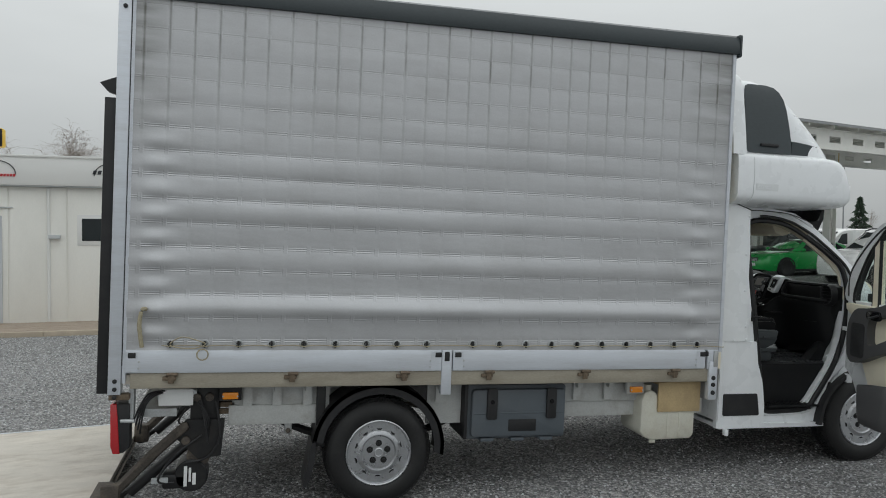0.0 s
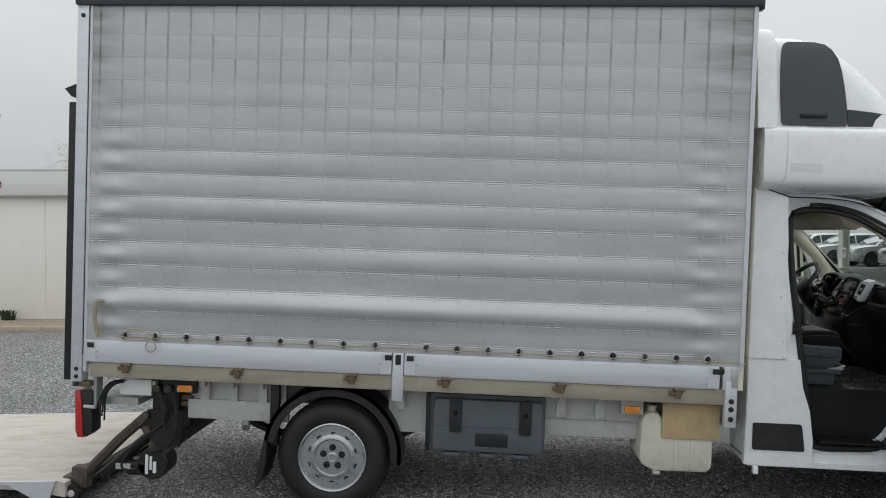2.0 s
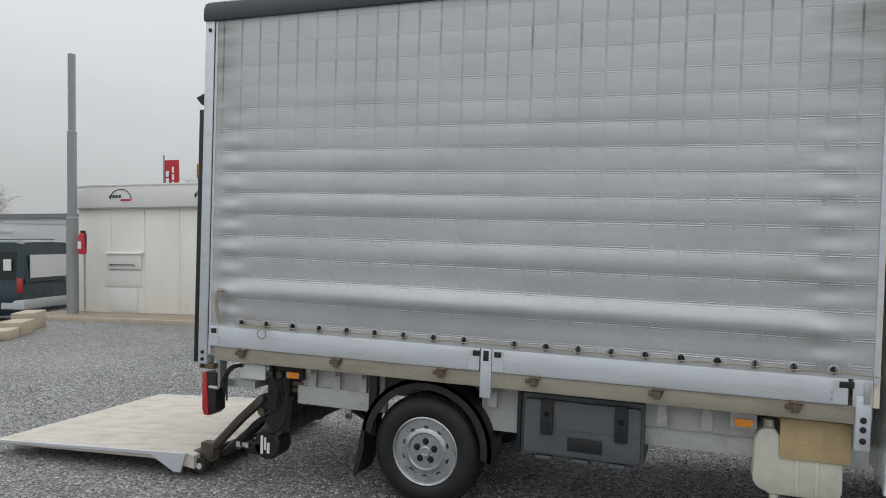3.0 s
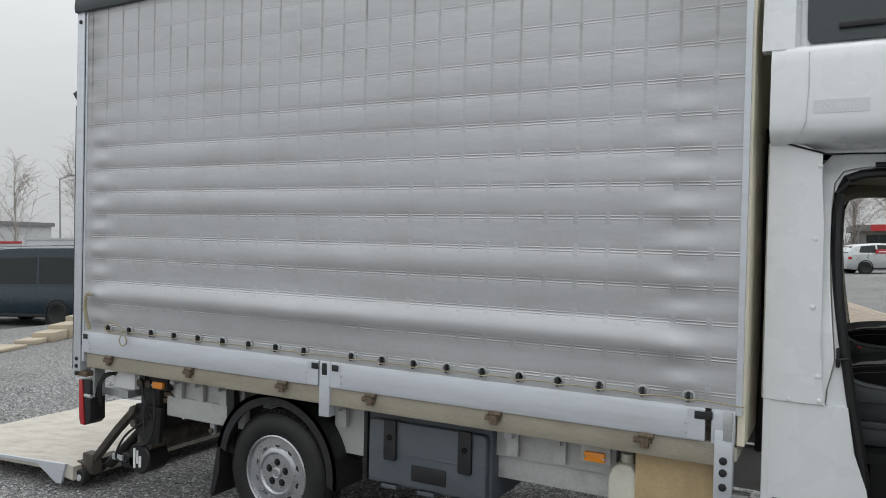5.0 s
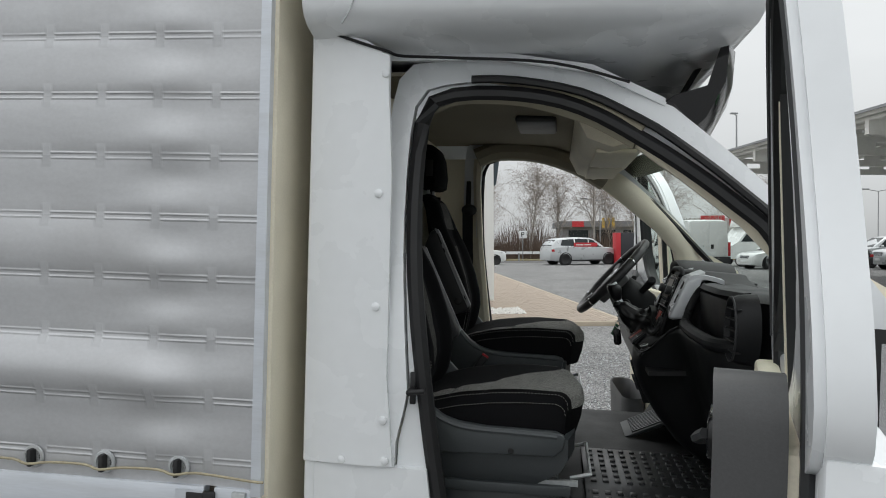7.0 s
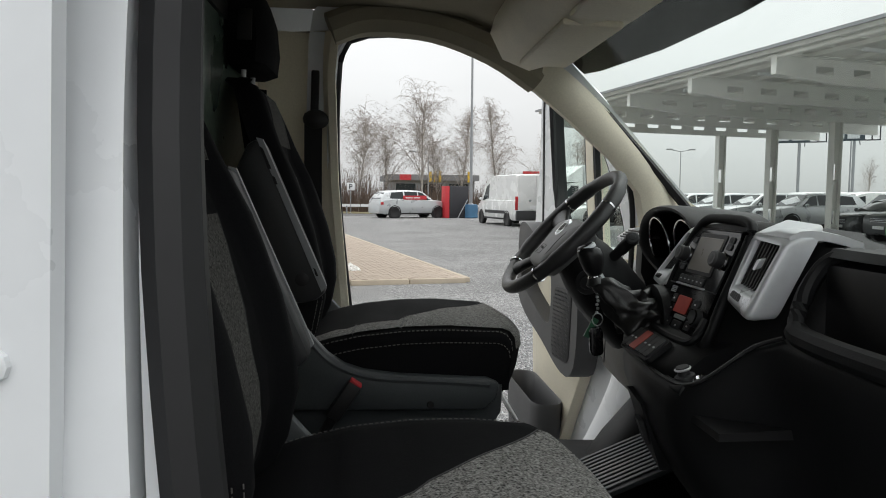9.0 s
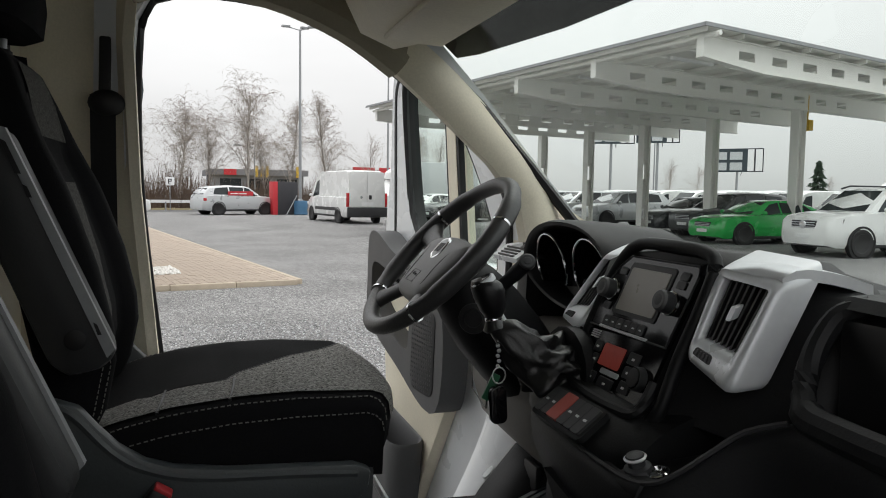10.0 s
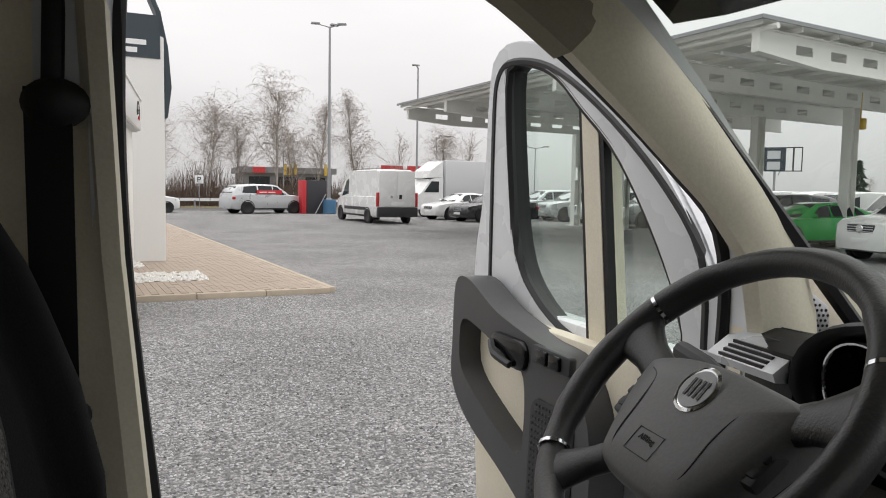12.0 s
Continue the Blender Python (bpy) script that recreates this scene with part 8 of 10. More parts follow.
for x, z in ((0.42, 1.72), (2.35, 1.66)):
    part("wall_lamp", mesh(prism([(x - 0.10, z), (x + 0.10, z), (x + 0.09, z - 0.07), (x - 0.09, z - 0.07)], "y", -0.12, 0.0, 0.006)), "mark_grey", office)
part("downpipe", mesh(rod((2.25, -0.03, 0.1), (2.25, -0.03, 2.5), 0.03)), "office_trim", office)
mbx = part("letter_box", mesh(box(-5.10, -4.17, -0.10, 0.0, 1.10, 1.48, 0.01), prism([(-0.14, 1.47), (0.0, 1.52), (0.0, 1.5), (-0.14, 1.455)], "x", -5.15, -4.11)), "office_trim", office, "white wall letter box")
part("box_handle", mesh(tube([(-5.0, -0.10, 1.17), (-5.0, -0.13, 1.20), (-4.32, -0.13, 1.20), (-4.32, -0.10, 1.17)], 0.012, 6)), "seal", mbx)
part("wall_flap", mesh(box(-5.2, -4.17, -0.05, 0.0, 0.68, 1.07, 0.006), box(-5.1, -4.30, -0.04, 0.0, 0.1, 0.65, 0.006)), "office_trim", office)

bin_t = thing("litter_bin", OR_ @ Matrix.Translation((0.25, -0.35, 0.07)), "white metal litter bin beside the office door", "bin")
part("bin_body", mesh(prism(rounded(-0.13, 0.13, 0.0, 0.62, 0.02), "y", -0.11, 0.11, 0.008)), "office_trim", bin_t)
part("bin_lid", mesh(box(-0.14, 0.14, -0.12, 0.12, 0.62, 0.66, 0.01)), "mark_grey", bin_t)
part("bin_slot", mesh(prism(rounded(-0.10, 0.02, 0.46, 0.53, 0.03), "y", -0.118, -0.105)), "seal", bin_t)

spk = thing("roof_speaker", OR_ @ Matrix.Translation((1.26, 0.3, 3.02)), "yellow and black siren box on the office roof", "siren")
part("siren_box", mesh(box(-0.22, 0.22, -0.12, 0.12, 0.22, 0.56, 0.03)), "sign_yellow", spk)
part("siren_face", mesh(box(-0.21, 0.21, -0.126, -0.11, 0.23, 0.55, 0.02)), "seal", spk)
part("siren_disc", mesh(lathe([(0.10, 0), (0.095, 0.02), (0.03, 0.03)], (0, -0.125, 0.39), (0, -1, 0), 18)), "sign_yellow", spk)
part("siren_stand", mesh(rod((-0.12, 0, 0.0), (0.0, 0, 0.24), 0.015, n=6), rod((0.12, 0, 0.0), (0.0, 0, 0.24), 0.015, n=6), box(-0.2, 0.2, -0.02, 0.02, 0.0, 0.02)), "mark_grey", spk)
copy_thing(spk, OR_ @ Matrix.Translation((-2.82, 0.45, 3.0)) @ Matrix.Rotation(radians(-62), 4, "Z"))

weed_v, weed_f = [], []
rw = random.Random(8)
for k in range(90):
    a_, r_ = rw.uniform(0, 6.28), rw.uniform(0.0, 0.10)
    p_ = OR_ @ Vector((-1.86 + r_ * math.cos(a_), -0.25 + r_ * 0.6 * math.sin(a_), 0.05))
    q_ = p_ + Vector((rw.gauss(0, 0.08), rw.gauss(0, 0.05), rw.uniform(0.06, 0.24)))
    n0 = len(weed_v)
    weed_v += [tuple(p_ + Vector((0.012, 0, 0))), tuple(p_ - Vector((0.012, 0, 0))), tuple(q_ + Vector((-0.02, 0, -0.02))), tuple(q_)]
    weed_f += [(n0, n0 + 1, n0 + 2), (n0, n0 + 2, n0 + 3)]
tagged(chunk("weed", weed_v, weed_f, "fir"), "small green weed at the foot of the office wall", "plant")

ext = thing("fire_extinguisher", Matrix.Translation((-10.25, 9.0, 0.0)), "red fire extinguisher hung on a post stand", "extinguisher")
part("cylinder", mesh(lathe([(0.0, 1.45), (0.085, 1.46), (0.09, 1.50), (0.09, 1.86), (0.06, 1.93), (0.025, 1.95), (0.0, 1.96)], (0, 0, 0), (0, 0, 1), 18)), "sign_red", ext)
part("valve", mesh(box(-0.05, 0.08, -0.02, 0.02, 1.95, 2.0, 0.006), tube(smooth_path([(0.03, 0, 1.97), (0.11, 0, 1.9), (0.10, 0, 1.6)], 5), 0.012, 6)), "seal", ext)
part("label_plate", mesh(box(-0.05, 0.05, -0.094, -0.088, 1.58, 1.75)), "mark_white", ext)
part("stand", mesh(rod((0, 0.06, 0), (0, 0.06, 1.7), 0.02, n=8)), "mast", ext)

mast0 = thing("steel_post", Matrix.Translation((-10.6, 9.05, 0)), "tall grey stepped steel post by the office", "post")
part("shaft", mesh(lathe([(0.13, 0.0), (0.13, 2.3), (0.105, 2.32), (0.105, 4.3), (0.085, 4.32), (0.085, 6.1), (0.0, 6.12)], (0, 0, 0), (0, 0, 1), 14)), "mast", mast0)

# loose gravel stones round the truck
rng = np.random.default_rng(3)
NST = 80000
gx, gy = rng.uniform(-4.5, 9.5, NST), rng.uniform(-1.6, 9.0, NST)
keep = ~((gx > -2.0) & (gx < 0.0) & (gy > 0.05) & (gy < 1.95))
gx, gy = gx[keep], gy[keep]
NST = len(gx)
rad_ = rng.uniform(0.005, 0.0135, NST)
base_ = np.array([(1, 0, 0), (0.2, 0.9, 0.1), (-0.9, 0.2, 0), (-0.1, -1, 0.05), (0.15, 0.1, 0.75), (-0.3, -0.2, 0.6)])
jit = base_[None] * rad_[:, None, None] * rng.uniform(0.65, 1.3, (NST, 6, 3))
an = rng.uniform(0, 6.28, NST)
ca, sa = np.cos(an)[:, None], np.sin(an)[:, None]
vx = jit[:, :, 0] * ca - jit[:, :, 1] * sa + gx[:, None]
vy = jit[:, :, 0] * sa + jit[:, :, 1] * ca + gy[:, None]
vz = jit[:, :, 2] + 0.001
sv = np.stack([vx, vy, vz], 2).reshape(-1, 3)
tri = np.array([(0, 1, 4), (1, 2, 5), (2, 3, 5), (3, 0, 4), (1, 5, 4), (3, 4, 5)])
sf = (np.arange(NST)[:, None, None] * 6 + tri[None]).reshape(-1, 3)
sm = mat("gravel_stone", (0.24, 0.245, 0.25), 0.85, vary=0.15, scale=30)
nn, ll = sm.node_tree.nodes, sm.node_tree.links
geo = nn.new("ShaderNodeNewGeometry")
ri = nn.new("ShaderNodeMapRange")
ri.inputs[3].default_value, ri.inputs[4].default_value = 0.2, 2.3
ll.new(geo.outputs["Random Per Island"], ri.inputs[0])
mm_ = nn.new("ShaderNodeMix"); mm_.data_type, mm_.blend_type = "RGBA", "MULTIPLY"
mm_.inputs["Factor"].default_value = 1
ll.new(nn["Principled BSDF"].inputs["Base Color"].links[0].from_socket, mm_.inputs["A"])
ll.new(ri.outputs[0], mm_.inputs["B"])
ll.new(mm_.outputs["Result"], nn["Principled BSDF"].inputs["Base Color"])
M["stone"] = sm
tagged(chunk("loose_gravel", sv.tolist(), sf.tolist(), "stone"), "loose grey crushed stone lying over the yard", "gravel", kind="stuff")


# ---- vehicles ----
PAINTS = {}


def paint(name, color, rough=0.25, metal=0.0):
    if name not in PAINTS:
        M[name] = mat(name, color, rough, metal, vary=0.03, scale=2, coat=0.6)
        PAINTS[name] = name
    return name


def car_wheel(parent, x, y, r, s, w=0.22):
    ty = part("wheel", mesh(lathe([(r * 0.66, 0.0), (r * 0.72, 0.014), (r * 0.93, 0.01), (r, -0.03), (r, -w + 0.03), (r * 0.9, -w), (r * 0.6, -w)], (x, y, r), (0, s, 0), 24)), "rubber", parent, "", 0.9)
    rm = part("rim", mesh(lathe([(r * 0.67, -0.004), (r * 0.66, 0.006), (r * 0.60, -0.01), (r * 0.56, -0.05), (r * 0.2, -0.04), (r * 0.14, -0.005), (0.0, 0.0)], (x, y, r), (0, s, 0), 20)), "mark_black", ty)
    for k in range(5):
        a = 2 * math.pi * k / 5 + 0.3
        q = Vector((math.cos(a), 0, math.sin(a)))
        t = Vector((-math.sin(a), 0, math.cos(a)))
        c0, c1 = Vector((x, y - s * 0.005, r)) + q * r * 0.12, Vector((x, y - s * 0.002, r)) + q * r * 0.62
        part("spoke", mesh(loft([[c0 + t * 0.03, c0 - t * 0.03, c0 - t * 0.03 - Vector((0, s * 0.03, 0)), c0 + t * 0.03 - Vector((0, s * 0.03, 0))], [c1 + t * 0.045, c1 - t * 0.045, c1 - t * 0.045 - Vector((0, s * 0.03, 0)), c1 + t * 0.045 - Vector((0, s * 0.03, 0))]])), "silver", ty)
    return ty


def car(name, m, L, W, H, colour, label, category, shape, wheels=(0.19, 0.80), wr=0.35, group="", lamps=True, grille="mark_black", clad=None):
    """A parked car, x forward. shape: belt line, roof line and glass positions as fractions of length and height."""
    th = thing(name, m, label, category, group)
    w = W / 2
    X = lambda f: L / 2 - f * L
    low, belt, roof = shape["low"], shape["belt"], shape["roof"]
    secs = []
    for f, z, k in belt:
        zt, zb = z * H, low * H + (0.06 if f < 0.03 or f > 0.97 else 0.0)
        hw = w * k
        secs.append([(X(f), -hw * 0.90, zb), (X(f), -hw * 0.985, zb + 0.10), (X(f), -hw, zb + (zt - zb) * 0.55), (X(f), -hw * 0.965, zt - 0.03), (X(f), -hw * 0.90, zt), (X(f), -hw * 0.4, zt + 0.025), (X(f), hw * 0.4, zt + 0.025), (X(f), hw * 0.90, zt), (X(f), hw * 0.965, zt - 0.03), (X(f), hw, zb + (zt - zb) * 0.55), (X(f), hw * 0.985, zb + 0.10), (X(f), hw * 0.90, zb)])
    body = part("body", mesh(loft(secs)), colour, th, "", 0.75)
    bz = lambda f: next((z0 + (z1 - z0) * (f - f0) / (f1 - f0) for (f0, z0, _), (f1, z1, _) in zip(belt, belt[1:]) if f0 <= f <= f1), belt[-1][1]) * H
    wb, wt = w * 0.90, w * shape.get("tuck", 0.70)
    rs = []
    for f, z in roof:
        b = bz(f) - 0.04
        zt = max(z * H, b + 0.01)
        v = (zt - b) / (H - b)
        ww = wb + (wt - wb) * v
        rs.append([(X(f), -wb, b), (X(f), -ww, max(b + 0.005, zt - 0.05)), (X(f), -ww * 0.88, zt), (X(f), 0, zt + 0.015), (X(f), ww * 0.88, zt), (X(f), ww, max(b + 0.005, zt - 0.05)), (X(f), wb, b)])
    top = part("roof", mesh(loft(rs)), colour, body, "", 0.75)
    rz = lambda f: next((z0 + (z1 - z0) * (f - f0) / (f1 - f0) for (f0, z0), (f1, z1) in zip(roof, roof[1:]) if f0 <= f <= f1), roof[-1][1]) * H

    def pane_pts(fa, fb, ga, gb, s, out):
        pts = []
        for f, g in ((fa, ga), (fb, ga), (fb, gb), (fa, gb)):
            b, t = bz(f) - 0.04, rz(f)
            z = b + (t - b) * g
            v = (z - b) / (H - b)
            pts.append(Vector((X(f), s * (wb + (wt - wb) * v + out), z)))
        return pts
    for s in (-1, 1):
        for poly in shape["side"]:
            q = []
            for f, g in poly:
                b, t = bz(f) - 0.04, rz(f)
                z = b + (t - b) * g
                v = (z - b) / (H - b)
                q.append((X(f), s * (wb + (wt - wb) * v), z))
            part("side_window", mesh(loft([[(x, y + s * 0.006, z) for x, y, z in q], [(x, y - s * 0.03, z) for x, y, z in q]])), "glass_dark", body)
    for nm, key in (("windscreen", "front_glass"), ("rear_window", "rear_glass")):
        if key in shape:
            (fa, fb) = shape[key]
            sgn = 1 if key == "front_glass" else -1
            q = []
            for f, kk in ((fa, 0.97), (fb, 0.93)):
                b, t = bz(f) - 0.04, rz(f)
                v = (max(t, b) - b) / (H - b)
                ww = (wb + (wt - wb) * v) * 0.88 * kk
                q.append((X(f), ww, max(t, b + 0.01)))
            (xa, wa, za), (xb, wb_, zb_) = q
            part(nm, mesh(loft([[(xa + sgn * 0.010, -wa, za + 0.012), (xa + sgn * 0.010, wa, za + 0.012), (xb + sgn * 0.010, wb_, zb_ + 0.012), (xb + sgn * 0.010, -wb_, zb_ + 0.012)], [(xa - sgn * 0.03, -wa, za - 0.03), (xa - sgn * 0.03, wa, za - 0.03), (xb - sgn * 0.03, wb_, zb_ - 0.03), (xb - sgn * 0.03, -wb_, zb_ - 0.03)]])), "glass_dark", body)
    for s in (-1, 1):
        for f in wheels:
            part("wheel_arch", mesh(lathe([(wr * 1.18, -0.12), (wr * 1.18, 0.008), (wr * 1.04, 0.008), (wr * 1.0, -0.12)], (X(f), s * (w * 0.995), wr), (0, s, 0), 28)), clad or "seal", body)
            part("arch_well", mesh(lathe([(wr * 1.06, -0.05), (wr * 1.06, 0.004), (0.0, 0.004)], (X(f), s * (w * 0.985), wr), (0, s, 0), 24)), "seal", body)
            car_wheel(th, X(f), s * (w * 1.0), wr, s)
        mr = part("mirror", mesh(ball((X(shape.get("mirror", 0.31)), s * (w + 0.10), bz(0.33) + 0.06), 0.10, 10, (0.7, 1.0, 0.75))), colour, body)
        if lamps:
            f0 = belt[0][0]
            part("headlamp", mesh(loft([[(X(0.018), s * w * 0.50, H * shape["lamp"]), (X(0.075), s * w * 0.93, H * (shape["lamp"] + 0.02)), (X(0.08), s * w * 0.93, H * (shape["lamp"] + 0.085)), (X(0.03), s * w * 0.50, H * (shape["lamp"] + 0.06))], [(X(0.05), s * w * 0.5, H * shape["lamp"]), (X(0.11), s * w * 0.9, H * (shape["lamp"] + 0.02)), (X(0.11), s * w * 0.9, H * (shape["lamp"] + 0.08)), (X(0.06), s * w * 0.5, H * (shape["lamp"] + 0.06))]])), "glass_dark", body, "clear headlamp")
            part("lamp_insert", mesh(ball((X(0.05), s * w * 0.75, H * (shape["lamp"] + 0.045)), 0.06, 8, (0.8, 1.4, 0.6))), "mark_white", body)
            part("tail_lamp", mesh(box(X(0.985), X(0.95), s * w * 0.62, s * w * 0.955, H * (shape["lamp"] + 0.02), H * (shape["lamp"] + 0.11), 0.01)), "red_lens", body)
    part("grille", mesh(box(X(0.035), X(0.002) + 0.012, -w * 0.42, w * 0.42, H * (shape["lamp"] - 0.06), H * (shape["lamp"] + 0.055), 0.02)), grille, body)
    for k in range(3):
        part("grille_bar", mesh(box(X(0.002) + 0.010, X(0.002) + 0.02, -w * 0.40, w * 0.40, H * (shape["lamp"] - 0.045 + 0.033 * k), H * (shape["lamp"] - 0.035 + 0.033 * k))), "trim_silver", body)
    part("lower_intake", mesh(box(X(0.04), X(0.004) + 0.012, -w * 0.62, w * 0.62, H * (low + 0.06), H * (low + 0.15), 0.02)), "mark_black", body)
    part("plate", mesh(box(X(0.002) + 0.012, X(0.002) + 0.024, -0.26, 0.26, H * (low + 0.13), H * (low + 0.13) + 0.11, 0.005)), "mark_white", body)
    part("sill_strip", mesh(box(X(wheels[1]) + wr * 1.15, X(wheels[0]) - wr * 1.15, -w * 0.99, w * 0.99, low * H, low * H + 0.09, 0.02)), clad or "seal", body)
    return th


SUV = dict(low=0.14, lamp=0.46, tuck=0.72, mirror=0.32,
           belt=((0.0, 0.42, 0.74), (0.012, 0.52, 0.84), (0.05, 0.575, 0.93), (0.14, 0.615, 0.985), (0.26, 0.645, 1.0), (0.5, 0.655, 1.0), (0.8, 0.665, 1.0), (0.93, 0.66, 0.965), (0.985, 0.60, 0.90), (1.0, 0.50, 0.84)),
           roof=((0.235, 0.63), (0.30, 0.78), (0.385, 0.945), (0.45, 0.985), (0.62, 1.0), (0.82, 0.975), (0.90, 0.93), (0.955, 0.78), (0.985, 0.64)),
           side=([(0.30, 0.12), (0.455, 0.12), (0.455, 0.86), (0.395, 0.84)], [(0.47, 0.12), (0.645, 0.12), (0.65, 0.86), (0.47, 0.86)], [(0.665, 0.14), (0.86, 0.2), (0.83, 0.82), (0.67, 0.86)]),
           front_glass=(0.245, 0.385), rear_glass=(0.975, 0.91))
SEDAN = dict(low=0.13, lamp=0.44, tuck=0.64, mirror=0.33,
             belt=((0.0, 0.40, 0.74), (0.012, 0.50, 0.86), (0.05, 0.57, 0.94), (0.16, 0.63, 0.985), (0.28, 0.665, 1.0), (0.5, 0.69, 1.0), (0.75, 0.71, 1.0), (0.92, 0.72, 0.95), (0.985, 0.68, 0.88), (1.0, 0.52, 0.82)),
             roof=((0.265, 0.66), (0.34, 0.82), (0.425, 0.955), (0.50, 0.995), (0.60, 1.0), (0.70, 0.965), (0.80, 0.86), (0.89, 0.72)),
             side=([(0.335, 0.12), (0.50, 0.12), (0.50, 0.86), (0.43, 0.82)], [(0.515, 0.12), (0.68, 0.14), (0.69, 0.82), (0.515, 0.86)], [(0.70, 0.16), (0.78, 0.26), (0.72, 0.76), (0.705, 0.8)]),
             front_glass=(0.275, 0.425), rear_glass=(0.875, 0.715))
VAN = dict(low=0.12, lamp=0.36, tuck=0.86, mirror=0.20,
           belt=((0.0, 0.30, 0.78), (0.01, 0.38, 0.86), (0.04, 0.43, 0.93), (0.12, 0.475, 0.98), (0.2, 0.50, 1.0), (0.5, 0.50, 1.0), (0.95, 0.50, 1.0), (0.99, 0.50, 0.985), (1.0, 0.50, 0.97)),
           roof=((0.075, 0.46), (0.14, 0.62), (0.22, 0.83), (0.27, 0.93), (0.34, 0.985), (0.5, 1.0), (0.94, 0.995), (0.985, 0.97), (1.0, 0.52)),
           side=([(0.15, 0.10), (0.315, 0.10), (0.315, 0.72), (0.255, 0.72), (0.20, 0.45)],),
           front_glass=(0.085, 0.235))
SMALLVAN = dict(VAN, lamp=0.40, belt=tuple((f, z * 1.12, k) for f, z, k in VAN["belt"]), roof=((0.12, 0.56), (0.20, 0.72), (0.30, 0.92), (0.36, 0.975), (0.5, 1.0), (0.94, 0.99), (0.985, 0.96), (1.0, 0.6)),
                side=([(0.23, 0.10), (0.40, 0.10), (0.40, 0.78), (0.32, 0.78), (0.28, 0.5)],), front_glass=(0.13, 0.30))
BUS = dict(VAN, side=([(0.13, 0.10), (0.20, 0.10), (0.205, 0.50), (0.17, 0.42)], [(0.215, 0.10), (0.335, 0.10), (0.335, 0.72), (0.25, 0.72), (0.225, 0.6)], [(0.36, 0.10), (0.62, 0.10), (0.62, 0.74), (0.36, 0.74)], [(0.64, 0.10), (0.95, 0.10), (0.95, 0.74), (0.64, 0.74)]))


def at(x, y, deg):
    return Matrix.Translation((x, y, ground_z(x, y))) @ Matrix.Rotation(radians(deg), 4, "Z")


paint("green_paint", (0.02, 0.36, 0.07)); paint("car_white", (0.74, 0.75, 0.74)); paint("car_silver", (0.52, 0.54, 0.55), 0.3, 0.4)
paint("car_black", (0.02, 0.02, 0.022)); paint("car_graphite", (0.05, 0.055, 0.058), 0.3, 0.3); paint("navy_paint", (0.007, 0.024, 0.038), 0.25)

green = car("green_car", at(22.6, 20.95, 180), 4.8, 1.9, 1.43, "green_paint", "bright green sports saloon parked on gravel", "car", SEDAN, wr=0.34)
merc = car("white_suv", at(22.3, 16.1, 180), 5.1, 2.0, 1.84, "car_white", "white large off-road car with a chrome grille", "car", SUV, wr=0.38)
part("badge_disc", mesh(lathe([(0.11, 0), (0.10, 0.02), (0.08, 0.021)], (2.565, 0, 0.84), (1, 0, 0), 20)), "chrome", merc)
for y in (-0.72, 0.72):
    part("roof_bar", mesh(tube([(0.6, y, 1.80), (0.3, y, 1.88), (-1.2, y, 1.88), (-1.6, y, 1.82)], 0.025, 6)), "mark_black", merc)
band = car("silver_suv", at(6.35, 48.0, 25), 5.0, 1.98, 1.76, "car_silver", "silver-white estate with a red advert band", "car", SUV, wr=0.37)
part("red_band", mesh(box(-0.9, 0.75, -0.945, -0.92, 1.17, 1.42)), "sign_red", band)
part("band_bars", mesh(box(-0.75, -0.25, -0.952, -0.94, 1.25, 1.31), box(-0.18, 0.3, -0.952, -0.94, 1.25, 1.31)), "mark_white", band)
van = car("white_van", at(11.3, 37.6, 101.5), 5.9, 2.05, 2.52, "car_white", "white high-roof panel van seen from behind", "van", VAN, wheels=(0.16, 0.80), wr=0.35)
part("rear_bumper", mesh(box(-3.05, -2.85, -1.0, 1.0, 0.34, 0.78, 0.03)), "trim_grey", van)
for s in (-1, 1):
    part("tail_lamp", mesh(box(-2.965, -2.85, s * 0.90, s * 1.03, 0.80, 1.45, 0.02)), "red_lens", van)
    part("rear_door", mesh(box(-2.965, -2.93, s * 0.01, s * 0.86, 0.80, 2.42, 0.01)), "car_white", van)
part("rear_plate", mesh(box(-2.975, -2.955, -0.3, 0.3, 0.86, 1.02)), "mark_white", van)
part("rear_emblem", mesh(lathe([(0.07, 0), (0.06, 0.02)], (-2.96, 0.3, 1.25), (-1, 0, 0), 12)), "chrome", van)
part("door_lock_case", mesh(box(-2.985, -2.955, -0.22, -0.08, 1.15, 1.35, 0.02)), "seal", van)
part("side_strip", mesh(box(-1.5, 1.4, -1.035, -1.02, 0.60, 0.75), box(-1.5, 1.4, 1.02, 1.035, 0.60, 0.75)), "trim_grey", van)
car("black_saloon", at(17.9, 38.4, 200), 4.9, 1.9, 1.46, "car_black", "black saloon parked beside a white car", "car", SEDAN, wr=0.35)
car("white_saloon", at(16.9, 40.9, 200), 4.7, 1.85, 1.45, "car_white", "white saloon parked beside a black one", "car", SEDAN, wr=0.34)
car("graphite_suv", at(24.0, 24.2, 185), 4.9, 1.95, 1.68, "car_graphite", "dark graphite off-road car under the carport", "car", SUV, wr=0.37)
car("graphite_saloon", at(24.6, 27.5, 185), 4.8, 1.9, 1.48, "car_graphite", "dark graphite estate under the carport", "car", SEDAN, wr=0.35)
pale = car("pale_suv", at(24.4, 33.0, 185), 4.9, 1.95, 1.72, "car_silver", "silver off-road car under the carport", "car", SUV, wr=0.37)
for k, y in enumerate((36.5, 39.5, 42.5)):
    copy_thing(pale, at(24.0 - 0.6 * k, y, 186))
